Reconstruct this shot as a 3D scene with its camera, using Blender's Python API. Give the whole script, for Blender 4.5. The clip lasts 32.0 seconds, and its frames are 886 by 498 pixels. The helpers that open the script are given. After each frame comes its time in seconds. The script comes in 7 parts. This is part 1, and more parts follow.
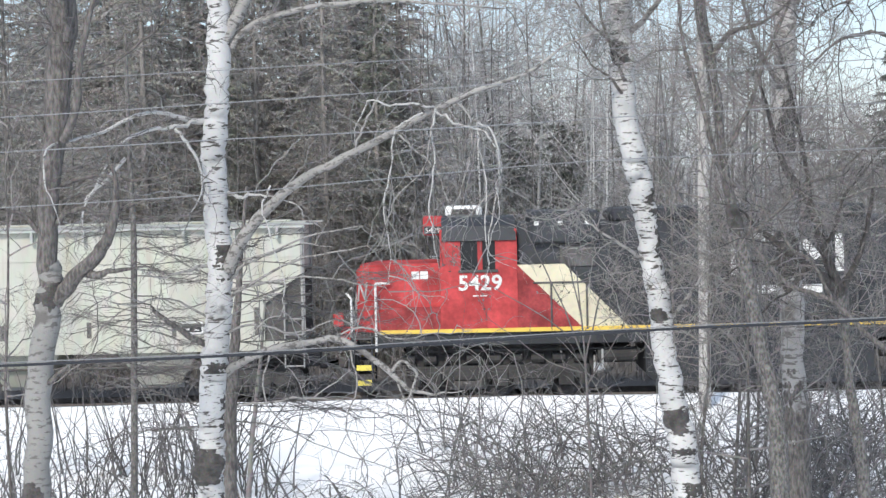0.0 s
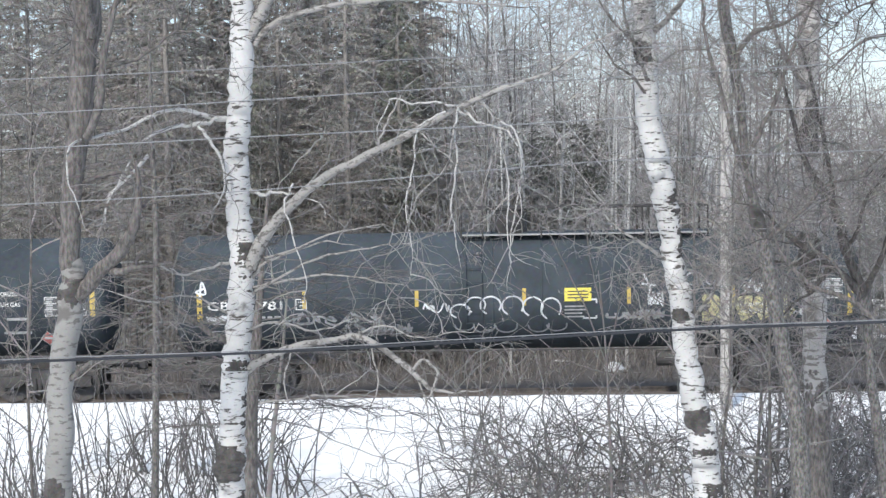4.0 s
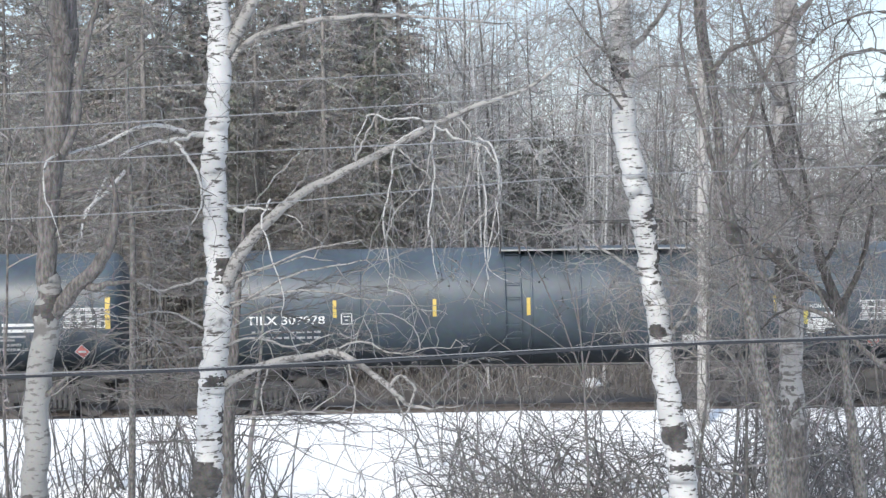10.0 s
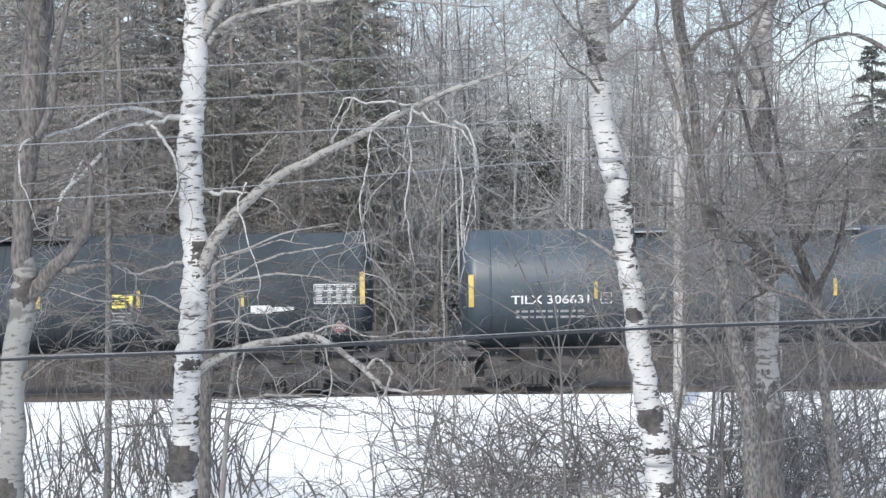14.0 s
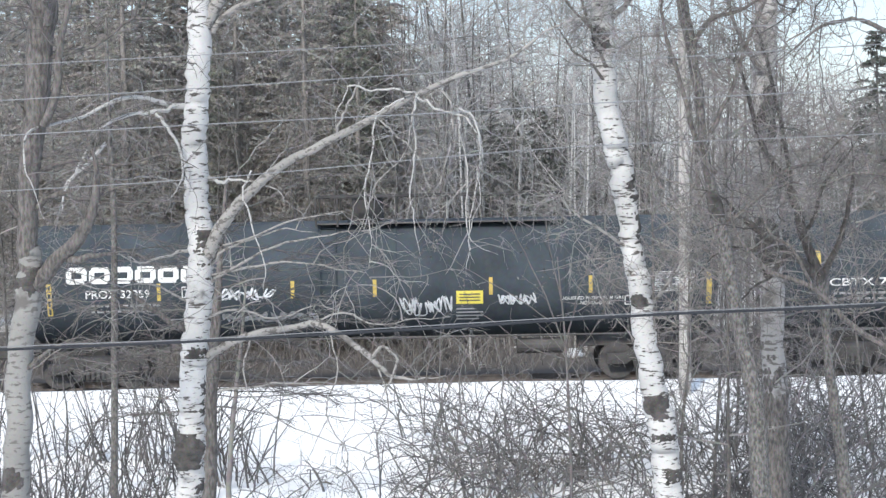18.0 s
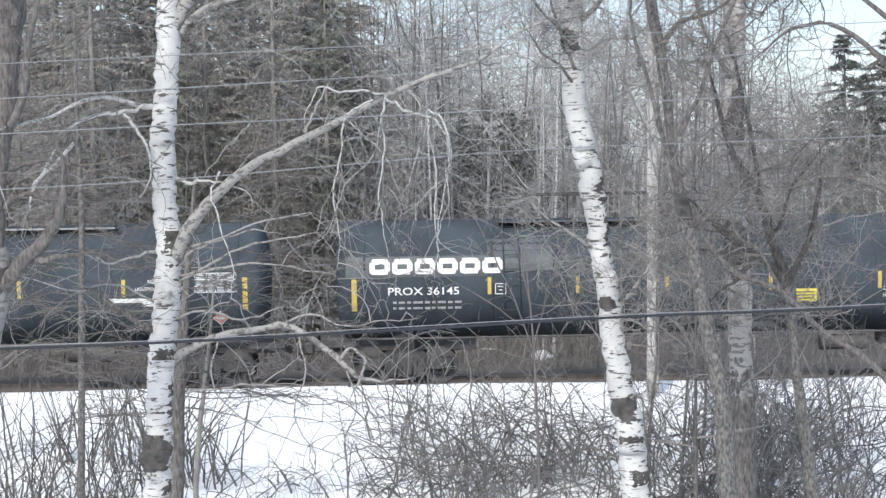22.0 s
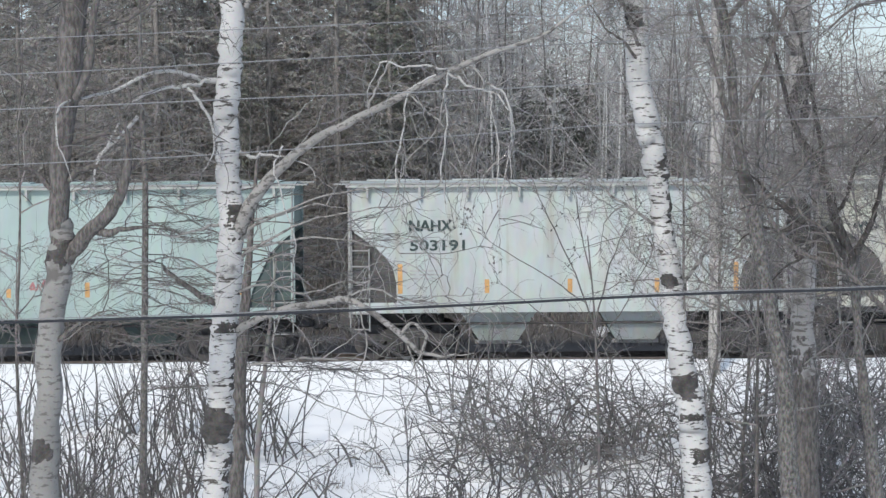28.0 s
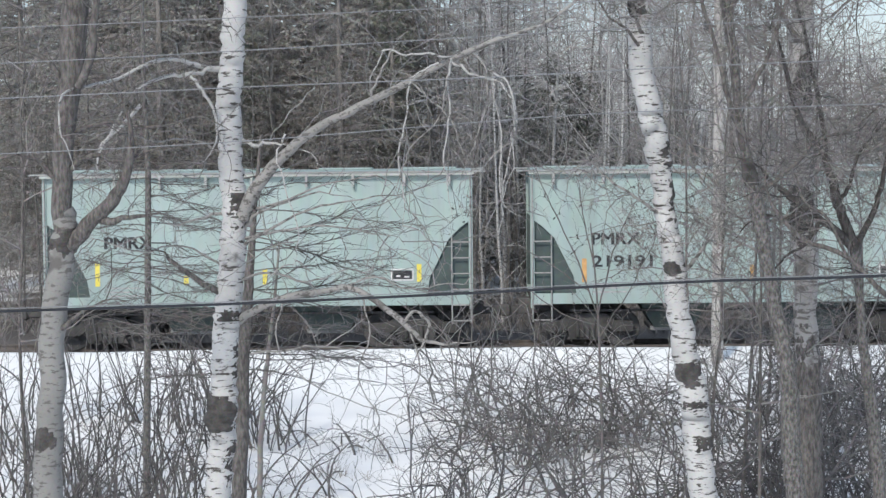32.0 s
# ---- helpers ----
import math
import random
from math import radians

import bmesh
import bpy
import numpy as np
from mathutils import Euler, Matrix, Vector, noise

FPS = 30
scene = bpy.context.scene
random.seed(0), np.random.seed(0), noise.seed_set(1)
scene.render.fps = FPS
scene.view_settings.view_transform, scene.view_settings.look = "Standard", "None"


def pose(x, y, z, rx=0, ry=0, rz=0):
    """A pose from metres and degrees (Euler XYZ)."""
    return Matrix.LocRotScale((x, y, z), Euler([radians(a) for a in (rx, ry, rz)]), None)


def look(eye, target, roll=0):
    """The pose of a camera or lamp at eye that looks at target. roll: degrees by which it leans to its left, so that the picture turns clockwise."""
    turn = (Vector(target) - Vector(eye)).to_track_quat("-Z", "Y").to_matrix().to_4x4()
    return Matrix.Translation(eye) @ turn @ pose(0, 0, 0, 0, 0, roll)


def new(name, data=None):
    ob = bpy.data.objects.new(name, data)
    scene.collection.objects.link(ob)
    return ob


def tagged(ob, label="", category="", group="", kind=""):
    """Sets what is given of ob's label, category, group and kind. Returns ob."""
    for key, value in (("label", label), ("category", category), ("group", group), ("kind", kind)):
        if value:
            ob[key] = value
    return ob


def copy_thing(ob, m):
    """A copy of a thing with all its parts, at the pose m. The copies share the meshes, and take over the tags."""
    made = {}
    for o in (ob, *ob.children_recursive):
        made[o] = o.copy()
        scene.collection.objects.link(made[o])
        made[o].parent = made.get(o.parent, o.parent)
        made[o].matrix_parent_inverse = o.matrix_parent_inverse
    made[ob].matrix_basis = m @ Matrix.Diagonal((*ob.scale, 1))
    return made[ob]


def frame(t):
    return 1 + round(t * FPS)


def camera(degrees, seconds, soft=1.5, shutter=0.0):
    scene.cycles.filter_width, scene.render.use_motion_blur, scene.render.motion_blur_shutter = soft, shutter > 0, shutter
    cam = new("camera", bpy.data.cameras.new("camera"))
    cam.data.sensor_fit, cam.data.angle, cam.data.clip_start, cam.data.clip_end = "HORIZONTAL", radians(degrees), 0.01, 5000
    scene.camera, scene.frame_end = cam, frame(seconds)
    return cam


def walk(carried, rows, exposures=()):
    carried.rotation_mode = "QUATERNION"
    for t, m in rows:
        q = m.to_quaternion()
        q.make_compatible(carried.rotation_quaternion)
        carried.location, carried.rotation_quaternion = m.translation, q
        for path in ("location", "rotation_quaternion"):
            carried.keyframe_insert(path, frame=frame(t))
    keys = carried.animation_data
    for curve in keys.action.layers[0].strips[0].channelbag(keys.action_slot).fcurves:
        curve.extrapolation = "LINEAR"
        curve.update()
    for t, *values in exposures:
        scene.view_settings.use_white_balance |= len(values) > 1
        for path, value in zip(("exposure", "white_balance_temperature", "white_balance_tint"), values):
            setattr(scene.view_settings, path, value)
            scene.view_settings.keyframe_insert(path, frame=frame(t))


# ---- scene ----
# ---- camera and its walk ----
EYE = 5.84
cam = camera(25.0, 32.0, soft=1.45)
TURNS = [
    (0, 0.003, -2.286, -1.22),
    (0.5, 0.006, -2.267, -1.07),
    (1, 0.067, -2.236, -0.99),
    (1.5, 0.128, -2.206, -0.73),
    (2, 0.213, -2.262, -0.48),
    (2.5, 0.287, -2.239, -0.55),
    (3, 0.408, -2.266, -0.68),
    (3.5, 0.540, -2.276, -0.81),
    (5.5, 0.686, -2.610, -1.03),
    (6, 0.666, -2.720, -1.04),
    (6.5, 0.695, -2.751, -1.10),
    (7, 0.681, -2.765, -1.08),
    (7.5, 0.666, -2.728, -0.99),
    (8, 0.591, -2.625, -0.77),
    (8.5, 0.471, -2.515, -0.69),
    (9, 0.369, -2.319, -0.86),
    (9.5, 0.183, -2.061, -0.95),
    (10, -0.025, -1.868, -0.84),
    (10.5, -0.187, -1.754, -0.80),
    (11, -0.277, -1.713, -0.83),
    (11.5, -0.382, -1.766, -0.85),
    (12, -0.403, -1.839, -0.86),
    (12.5, -0.465, -1.967, -0.75),
    (13, -0.586, -2.125, -0.75),
    (13.5, -0.641, -2.252, -0.75),
    (14, -0.691, -2.351, -0.77),
    (14.5, -0.718, -2.409, -0.83),
    (16.5, -0.598, -2.588, -0.89),
    (17, -0.555, -2.647, -0.94),
    (17.5, -0.523, -2.691, -0.94),
    (18, -0.538, -2.711, -1.07),
    (18.5, -0.624, -2.724, -0.95),
    (19, -0.735, -2.403, -0.68),
    (19.5, -1.124, -2.032, -0.38),
    (20, -1.189, -2.246, -0.82),
    (20.5, -1.610, -2.152, -0.93),
    (21, -1.393, -2.425, -0.90),
    (21.5, -1.385, -2.468, -0.96),
    (22, -1.443, -2.676, -0.84),
    (22.5, -1.317, -2.688, -0.80),
    (23, -1.317, -2.707, -0.78),
    (23.5, -0.977, -2.665, -0.82),
    (24, -0.702, -2.659, -0.88),
    (24.5, -0.506, -2.307, -0.90),
    (26.5, -0.293, -2.871, -0.62),
    (27, 0.043, -3.049, -0.52),
    (27.5, 0.411, -3.257, -0.48),
    (28, 0.338, -3.358, -0.48),
    (28.5, 0.371, -3.530, -0.53),
    (29, 0.470, -3.662, -0.53),
    (29.5, 0.423, -3.637, -0.53),
    (30, 0.396, -3.666, -0.51),
    (30.5, 0.344, -3.663, -0.51),
    (31, 0.296, -3.645, -0.55),
    (31.5, 0.372, -3.703, -0.51),
    (32, 0.423, -3.700, -0.56),
]
walk(cam, [(t, pose(0, 0, EYE) @ pose(0, 0, 0, 0, 0, yaw) @ pose(0, 0, 0, 90 + pitch) @ pose(0, 0, 0, 0, 0, roll)) for t, yaw, pitch, roll in TURNS],
     exposures=[(0, 0.20), (1, 0.04), (2, 0.10), (3.5, 0.24), (6, 0.32), (24.0, 0.32), (26.5, -0.03), (28, -0.14), (32, -0.14)])

# ---- world and sun ----
SUN_ELEVATION, SUN_AZIMUTH = 40, 202   # degrees; azimuth from +y, clockwise
world = bpy.data.worlds.new("sky")
scene.world = world
world.use_nodes = True
wn = world.node_tree.nodes
sky = wn.new("ShaderNodeTexSky")
sky.sky_type, sky.sun_disc = "NISHITA", False
sky.sun_elevation, sky.sun_rotation = radians(SUN_ELEVATION), radians(SUN_AZIMUTH)
sky.air_density, sky.dust_density, sky.ozone_density = 1.0, 0.5, 1.6
wn["Background"].inputs["Strength"].default_value = 0.15
# thin high haze whitens the blue evenly
haze = wn.new("ShaderNodeMix")
haze.data_type = "RGBA"
haze.inputs["Factor"].default_value = 0.6
haze.inputs["B"].default_value = (3.9, 4.75, 6.1, 1)
world.node_tree.links.new(sky.outputs[0], haze.inputs["A"])
world.node_tree.links.new(haze.outputs["Result"], wn["Background"].inputs["Color"])
sun = new("sun", bpy.data.lights.new("sun", "SUN"))
sun.data.energy, sun.data.angle, sun.data.color = 2.9, radians(8), (1.0, 0.942, 0.85)
_az, _el = radians(SUN_AZIMUTH), radians(SUN_ELEVATION)
sun.matrix_world = look((40 * math.sin(_az) * math.cos(_el), 40 * math.cos(_az) * math.cos(_el), 40 * math.sin(_el)), (0, 0, 0))


# ---- materials ----
def material(name, colour, rough=0.8, metal=0.0, vary=0.3, scale=3.0, fine=40.0, bump=0.2, second=None, spec=0.5, stretch=(1, 1, 1), per_object=0.0, island=0.0):
    """A surface with a coarse stain and a fine grain over one base colour."""
    m = bpy.data.materials.new(name)
    m.use_nodes = True
    n, l = m.node_tree.nodes, m.node_tree.links
    b = n["Principled BSDF"]
    b.inputs["Roughness"].default_value, b.inputs["Metallic"].default_value = rough, metal
    b.inputs["Specular IOR Level"].default_value = spec
    tc, mp = n.new("ShaderNodeTexCoord"), n.new("ShaderNodeMapping")
    mp.inputs["Scale"].default_value = stretch
    l.new(tc.outputs["Object"], mp.inputs["Vector"])
    n1, n2 = n.new("ShaderNodeTexNoise"), n.new("ShaderNodeTexNoise")
    n1.inputs["Scale"].default_value, n1.inputs["Detail"].default_value = scale, 4
    n2.inputs["Scale"].default_value, n2.inputs["Detail"].default_value = fine, 3
    l.new(mp.outputs[0], n1.inputs["Vector"]), l.new(mp.outputs[0], n2.inputs["Vector"])
    r = n.new("ShaderNodeValToRGB")
    dark = [c * (1 - vary) for c in colour]
    lit = second or [min(1, c * (1 + vary * 0.7)) for c in colour]
    r.color_ramp.elements[0].position, r.color_ramp.elements[1].position = 0.35, 0.68
    r.color_ramp.elements[0].color, r.color_ramp.elements[1].color = (*dark, 1), (*lit, 1)
    l.new(n1.outputs["Fac"], r.inputs["Fac"])
    mix = n.new("ShaderNodeMix")
    mix.data_type, mix.blend_type = "RGBA", "OVERLAY"
    mix.inputs["Factor"].default_value = min(1, vary * 1.2)
    l.new(r.outputs["Color"], mix.inputs["A"]), l.new(n2.outputs["Color"], mix.inputs["B"])
    hsv = n.new("ShaderNodeHueSaturation")
    hsv.inputs["Saturation"].default_value = 0.9
    l.new(mix.outputs["Result"], hsv.inputs["Color"])
    if per_object or island:
        src = n.new("ShaderNodeObjectInfo") if per_object else n.new("ShaderNodeNewGeometry")
        out = src.outputs["Random"] if per_object else src.outputs["Random Per Island"]
        k = per_object or island
        mr = n.new("ShaderNodeMapRange")
        mr.inputs["To Min"].default_value, mr.inputs["To Max"].default_value = 1 - k, 1 + k
        l.new(out, mr.inputs["Value"]), l.new(mr.outputs[0], hsv.inputs["Value"])
    l.new(hsv.outputs["Color"], b.inputs["Base Color"])
    if bump:
        bp = n.new("ShaderNodeBump")
        bp.inputs["Strength"].default_value, bp.inputs["Distance"].default_value = bump, 0.02
        l.new(n2.outputs["Fac"], bp.inputs["Height"]), l.new(bp.outputs[0], b.inputs["Normal"])
    return m


def birch_material(name, white, mark, bands=5.0, dark_at=0.60, across=4.0, patch=0.63):
    """White bark with dark horizontal marks and grey weathered patches."""
    m = material(name, white, rough=0.85, vary=0.12, scale=2.0, fine=30, bump=0.35)
    n, l = m.node_tree.nodes, m.node_tree.links
    b = n["Principled BSDF"]
    base = b.inputs["Base Color"].links[0].from_socket
    tc, mp = n.new("ShaderNodeTexCoord"), n.new("ShaderNodeMapping")
    mp.inputs["Scale"].default_value = (across, across, bands * 5.0)
    l.new(tc.outputs["Object"], mp.inputs["Vector"])
    ns = n.new("ShaderNodeTexNoise")
    ns.inputs["Scale"].default_value, ns.inputs["Detail"].default_value, ns.inputs["Roughness"].default_value = 1.0, 3, 0.65
    l.new(mp.outputs[0], ns.inputs["Vector"])
    r = n.new("ShaderNodeValToRGB")
    r.color_ramp.elements[0].position, r.color_ramp.elements[1].position = dark_at, dark_at + 0.05
    r.color_ramp.elements[0].color, r.color_ramp.elements[1].color = (0, 0, 0, 1), (1, 1, 1, 1)
    l.new(ns.outputs["Fac"], r.inputs["Fac"])
    big = n.new("ShaderNodeTexNoise")
    big.inputs["Scale"].default_value, big.inputs["Detail"].default_value = 1.6, 5
    l.new(tc.outputs["Object"], big.inputs["Vector"])
    r2 = n.new("ShaderNodeValToRGB")
    r2.color_ramp.elements[0].position, r2.color_ramp.elements[1].position = patch, patch + 0.05
    r2.color_ramp.elements[0].color, r2.color_ramp.elements[1].color = (0, 0, 0, 1), (1, 1, 1, 1)
    l.new(big.outputs["Fac"], r2.inputs["Fac"])
    mx = n.new("ShaderNodeMath")
    mx.operation = "MAXIMUM"
    l.new(r.outputs["Color"], mx.inputs[0]), l.new(r2.outputs["Color"], mx.inputs[1])
    mix = n.new("ShaderNodeMix")
    mix.data_type = "RGBA"
    mix.inputs["B"].default_value = (*mark, 1)
    l.new(mx.outputs[0], mix.inputs["Factor"]), l.new(base, mix.inputs["A"]), l.new(mix.outputs["Result"], b.inputs["Base Color"])
    return m


def weather(m, colour, amount, across=5.0, down=0.35, start=0.56, soft=0.14):
    """Streaks of dirt or rust that run down a painted side."""
    n, l = m.node_tree.nodes, m.node_tree.links
    b = n["Principled BSDF"]
    base = b.inputs["Base Color"].links[0].from_socket
    tc, mp = n.new("ShaderNodeTexCoord"), n.new("ShaderNodeMapping")
    mp.inputs["Scale"].default_value = (across, 1.0, down)
    l.new(tc.outputs["Object"], mp.inputs["Vector"])
    ns = n.new("ShaderNodeTexNoise")
    ns.inputs["Scale"].default_value, ns.inputs["Detail"].default_value, ns.inputs["Roughness"].default_value = 1.0, 6, 0.6
    l.new(mp.outputs[0], ns.inputs["Vector"])
    mr = n.new("ShaderNodeMapRange")
    mr.inputs["From Min"].default_value, mr.inputs["From Max"].default_value, mr.inputs["To Max"].default_value = start, start + soft, amount
    l.new(ns.outputs["Fac"], mr.inputs["Value"])
    mix = n.new("ShaderNodeMix")
    mix.data_type = "RGBA"
    mix.inputs["B"].default_value = (*colour, 1)
    l.new(mr.outputs[0], mix.inputs["Factor"]), l.new(base, mix.inputs["A"]), l.new(mix.outputs["Result"], b.inputs["Base Color"])
    return m


def ground_material():
    """Old snow, with brown grass and litter showing through where it has melted and all along behind the track."""
    m = material("snow_ground", (0.95, 0.94, 0.925), rough=0.7, vary=0.05, scale=0.6, fine=6, bump=0.2)
    n, l = m.node_tree.nodes, m.node_tree.links
    b = n["Principled BSDF"]
    base = b.inputs["Base Color"].links[0].from_socket
    geo, sep = n.new("ShaderNodeNewGeometry"), n.new("ShaderNodeSeparateXYZ")
    l.new(geo.outputs["Position"], sep.inputs[0])
    ns = n.new("ShaderNodeTexNoise")
    ns.inputs["Scale"].default_value, ns.inputs["Detail"].default_value = 0.55, 7
    l.new(geo.outputs["Position"], ns.inputs["Vector"])
    ry = n.new("ShaderNodeValToRGB")
    e = ry.color_ramp.elements
    e[0].position, e[0].color = 0.0, (0.33, 0.33, 0.33, 1)
    e[1].position, e[1].color = 1.0, (0.52, 0.52, 0.52, 1)
    for p, v in ((0.30, 0.30), (0.40, 0.14), (0.46, 0.14), (0.475, 0.7), (0.60, 0.6), (0.66, 0.22), (0.73, 0.22), (0.78, 0.52)):
        q = e.new(p)
        q.color = (v, v, v, 1)
    mr = n.new("ShaderNodeMapRange")
    mr.inputs["From Max"].default_value = 110
    l.new(sep.outputs["Y"], mr.inputs["Value"]), l.new(mr.outputs[0], ry.inputs["Fac"])
    add = n.new("ShaderNodeMath")
    l.new(ns.outputs["Fac"], add.inputs[0]), l.new(ry.outputs["Color"], add.inputs[1])
    r = n.new("ShaderNodeValToRGB")
    r.color_ramp.elements[0].position, r.color_ramp.elements[1].position = 0.90, 0.97
    r.color_ramp.elements[0].color, r.color_ramp.elements[1].color = (0, 0, 0, 1), (1, 1, 1, 1)
    l.new(add.outputs[0], r.inputs["Fac"])
    mix = n.new("ShaderNodeMix")
    mix.data_type = "RGBA"
    mix.inputs["B"].default_value = (0.115, 0.104, 0.096, 1)
    l.new(r.outputs["Color"], mix.inputs["Factor"]), l.new(base, mix.inputs["A"]), l.new(mix.outputs["Result"], b.inputs["Base Color"])
    return m


M_SNOW = ground_material()
M_SNOWHEAP = material("old_snow", (0.66, 0.68, 0.72), rough=0.7, vary=0.08, scale=3, fine=12, bump=0.3)
M_BALLAST = material("ballast_stone", (0.15, 0.143, 0.138), rough=0.95, vary=0.5, scale=4, fine=18, bump=0.9)
M_TIE = material("creosoted_tie", (0.11, 0.09, 0.078), rough=0.9, vary=0.4, scale=3, fine=30, stretch=(6, 1, 6))
M_RAIL = material("rusty_rail", (0.15, 0.128, 0.115), rough=0.8, metal=0.0, vary=0.3, scale=4, fine=40)
M_BIRCH = birch_material("birch_bark", (0.52, 0.515, 0.505), (0.075, 0.068, 0.063), dark_at=0.565, across=5.5, patch=0.69)
M_BIRCH_OLD = birch_material("old_birch_bark", (0.25, 0.245, 0.232), (0.13, 0.122, 0.116), bands=4, dark_at=0.56, across=7, patch=0.66)
M_BIRCH_GREY = birch_material("grey_white_birch_bark", (0.36, 0.345, 0.33), (0.15, 0.138, 0.13), bands=4, dark_at=0.53, across=5, patch=0.56)
M_LIMB = birch_material("birch_limb_bark", (0.30, 0.288, 0.272), (0.12, 0.112, 0.105), bands=4, dark_at=0.525, across=12, patch=0.62)
M_PALELIMB = birch_material("pale_limb_bark", (0.44, 0.43, 0.415), (0.15, 0.14, 0.13), bands=5, dark_at=0.56, across=10, patch=0.66)
M_BURL = material("burl_bark", (0.082, 0.076, 0.072), rough=0.95, vary=0.45, scale=9, fine=40, bump=0.9)
M_DARKBARK = material("dark_furrowed_bark", (0.165, 0.15, 0.14), rough=0.95, vary=0.5, scale=6, fine=22, bump=1.0, stretch=(5, 5, 1.6))
M_GREYBARK = material("grey_bark", (0.165, 0.156, 0.148), rough=0.95, vary=0.6, scale=9, fine=24, bump=1.0, stretch=(4, 4, 1.8))
M_TWIG = material("pale_twig", (0.26, 0.252, 0.243), rough=0.85, vary=0.25, scale=1.5, fine=12, bump=0, island=0.35)
M_TWIG_BROWN = material("brown_twig", (0.235, 0.217, 0.205), rough=0.9, vary=0.3, scale=1.5, fine=12, bump=0, island=0.4)
M_SHRUB = material("shrub_stem", (0.13, 0.122, 0.119), rough=0.9, vary=0.3, scale=1.5, fine=12, bump=0, island=0.7)
M_SAPLING = material("dull_sapling_twig", (0.155, 0.144, 0.137), rough=0.9, vary=0.3, scale=1.5, fine=12, bump=0, island=0.4)
M_BROWNCROWN = material("brown_woodland_twig", (0.255, 0.236, 0.222), rough=0.95, vary=0.25, scale=0.3, fine=4, bump=0, island=0.35)
M_SHRUB_GREY = material("grey_shrub_stem", (0.19, 0.18, 0.173), rough=0.9, vary=0.3, scale=1.5, fine=12, bump=0, island=0.55)
# far twig, needle and fir bark colours lifted in place of haze
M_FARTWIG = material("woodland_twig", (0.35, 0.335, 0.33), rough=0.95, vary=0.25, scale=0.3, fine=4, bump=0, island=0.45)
M_NEEDLE = material("conifer_needles", (0.49, 0.465, 0.43), rough=0.95, vary=0.25, scale=0.6, fine=6, bump=0, island=0.25, spec=0.2)
def leafy(m, share):
    """Thin needles let part of the light through."""
    n, l = m.node_tree.nodes, m.node_tree.links
    b = n["Principled BSDF"]
    thin, mix = n.new("ShaderNodeBsdfTranslucent"), n.new("ShaderNodeMixShader")
    mix.inputs["Fac"].default_value = share
    l.new(b.inputs["Base Color"].links[0].from_socket, thin.inputs["Color"])
    l.new(b.outputs[0], mix.inputs[1]), l.new(thin.outputs[0], mix.inputs[2]), l.new(mix.outputs[0], n["Material Output"].inputs["Surface"])


leafy(M_NEEDLE, 0.5)
M_NEEDLE_GREEN = material("olive_needles", (0.32, 0.33, 0.28), rough=0.95, vary=0.25, scale=0.6, fine=6, bump=0, island=0.25, spec=0.2)
leafy(M_NEEDLE_GREEN, 0.5)
# spruce green lifted towards grey, the haze put into its colour
M_SPRUCE = material("spruce_needles", (0.20, 0.215, 0.19), rough=0.95, vary=0.3, scale=0.6, fine=6, bump=0, island=0.3, spec=0.2)
leafy(M_SPRUCE, 0.4)
M_PALECROWN = material("pale_birch_twig", (0.50, 0.485, 0.475), rough=0.9, vary=0.2, scale=0.3, fine=4, bump=0, island=0.4)
M_CROOKED = material("blackened_bark", (0.095, 0.086, 0.08), rough=0.95, vary=0.5, scale=6, fine=22, bump=1.0, stretch=(5, 5, 1.6))
M_FIRBARK = material("grey_fir_bark", (0.27, 0.25, 0.235), rough=0.95, vary=0.35, scale=6, fine=22, bump=0.6, stretch=(5, 5, 1.6))
M_GRASS = material("dry_grass", (0.26, 0.215, 0.17), rough=0.95, vary=0.3, scale=1, fine=10, bump=0, island=0.4)
M_POLE = material("weathered_pole_wood", (0.43, 0.41, 0.385), rough=0.95, vary=0.25, scale=2, fine=30, bump=0.5, stretch=(5, 5, 0.6))
M_WIRE = material("bare_wire", (0.24, 0.25, 0.265), rough=0.5, metal=0.3, vary=0.1, bump=0)
M_CABLE = material("black_cable", (0.024, 0.028, 0.036), rough=0.85, vary=0.15, bump=0)


# ---- mesh helpers ----
def empty(name, m=Matrix()):
    ob = new(name)
    ob.matrix_basis = m
    return ob


def part(name, bm, mat, parent=None, label=""):
    """Links a bmesh as one mesh object under a thing or under a part."""
    me = bpy.data.meshes.new(name)
    bm.to_mesh(me)
    bm.free()
    return hang(name, me, mat, parent, label)


def hang(name, me, mat, parent=None, label=""):
    if mat and not me.materials:
        me.materials.append(mat)
    ob = new(name, me)
    if parent:
        ob.parent = parent
    if label:
        tagged(ob, label)
    return ob


def box(bm, x0, x1, y0, y1, z0, z1, bevel=0.0):
    r = bmesh.ops.create_cube(bm, size=1)
    for v in r["verts"]:
        v.co = Vector(((x0 + x1) / 2 + v.co.x * (x1 - x0), (y0 + y1) / 2 + v.co.y * (y1 - y0), (z0 + z1) / 2 + v.co.z * (z1 - z0)))
    if bevel:
        es = list({e for v in r["verts"] for e in v.link_edges})
        bmesh.ops.bevel(bm, geom=es, offset=bevel, segments=1, affect="EDGES")


def boxed(x0, x1, y0, y1, z0, z1, bevel=0.0):
    bm = bmesh.new()
    box(bm, x0, x1, y0, y1, z0, z1, bevel)
    return bm


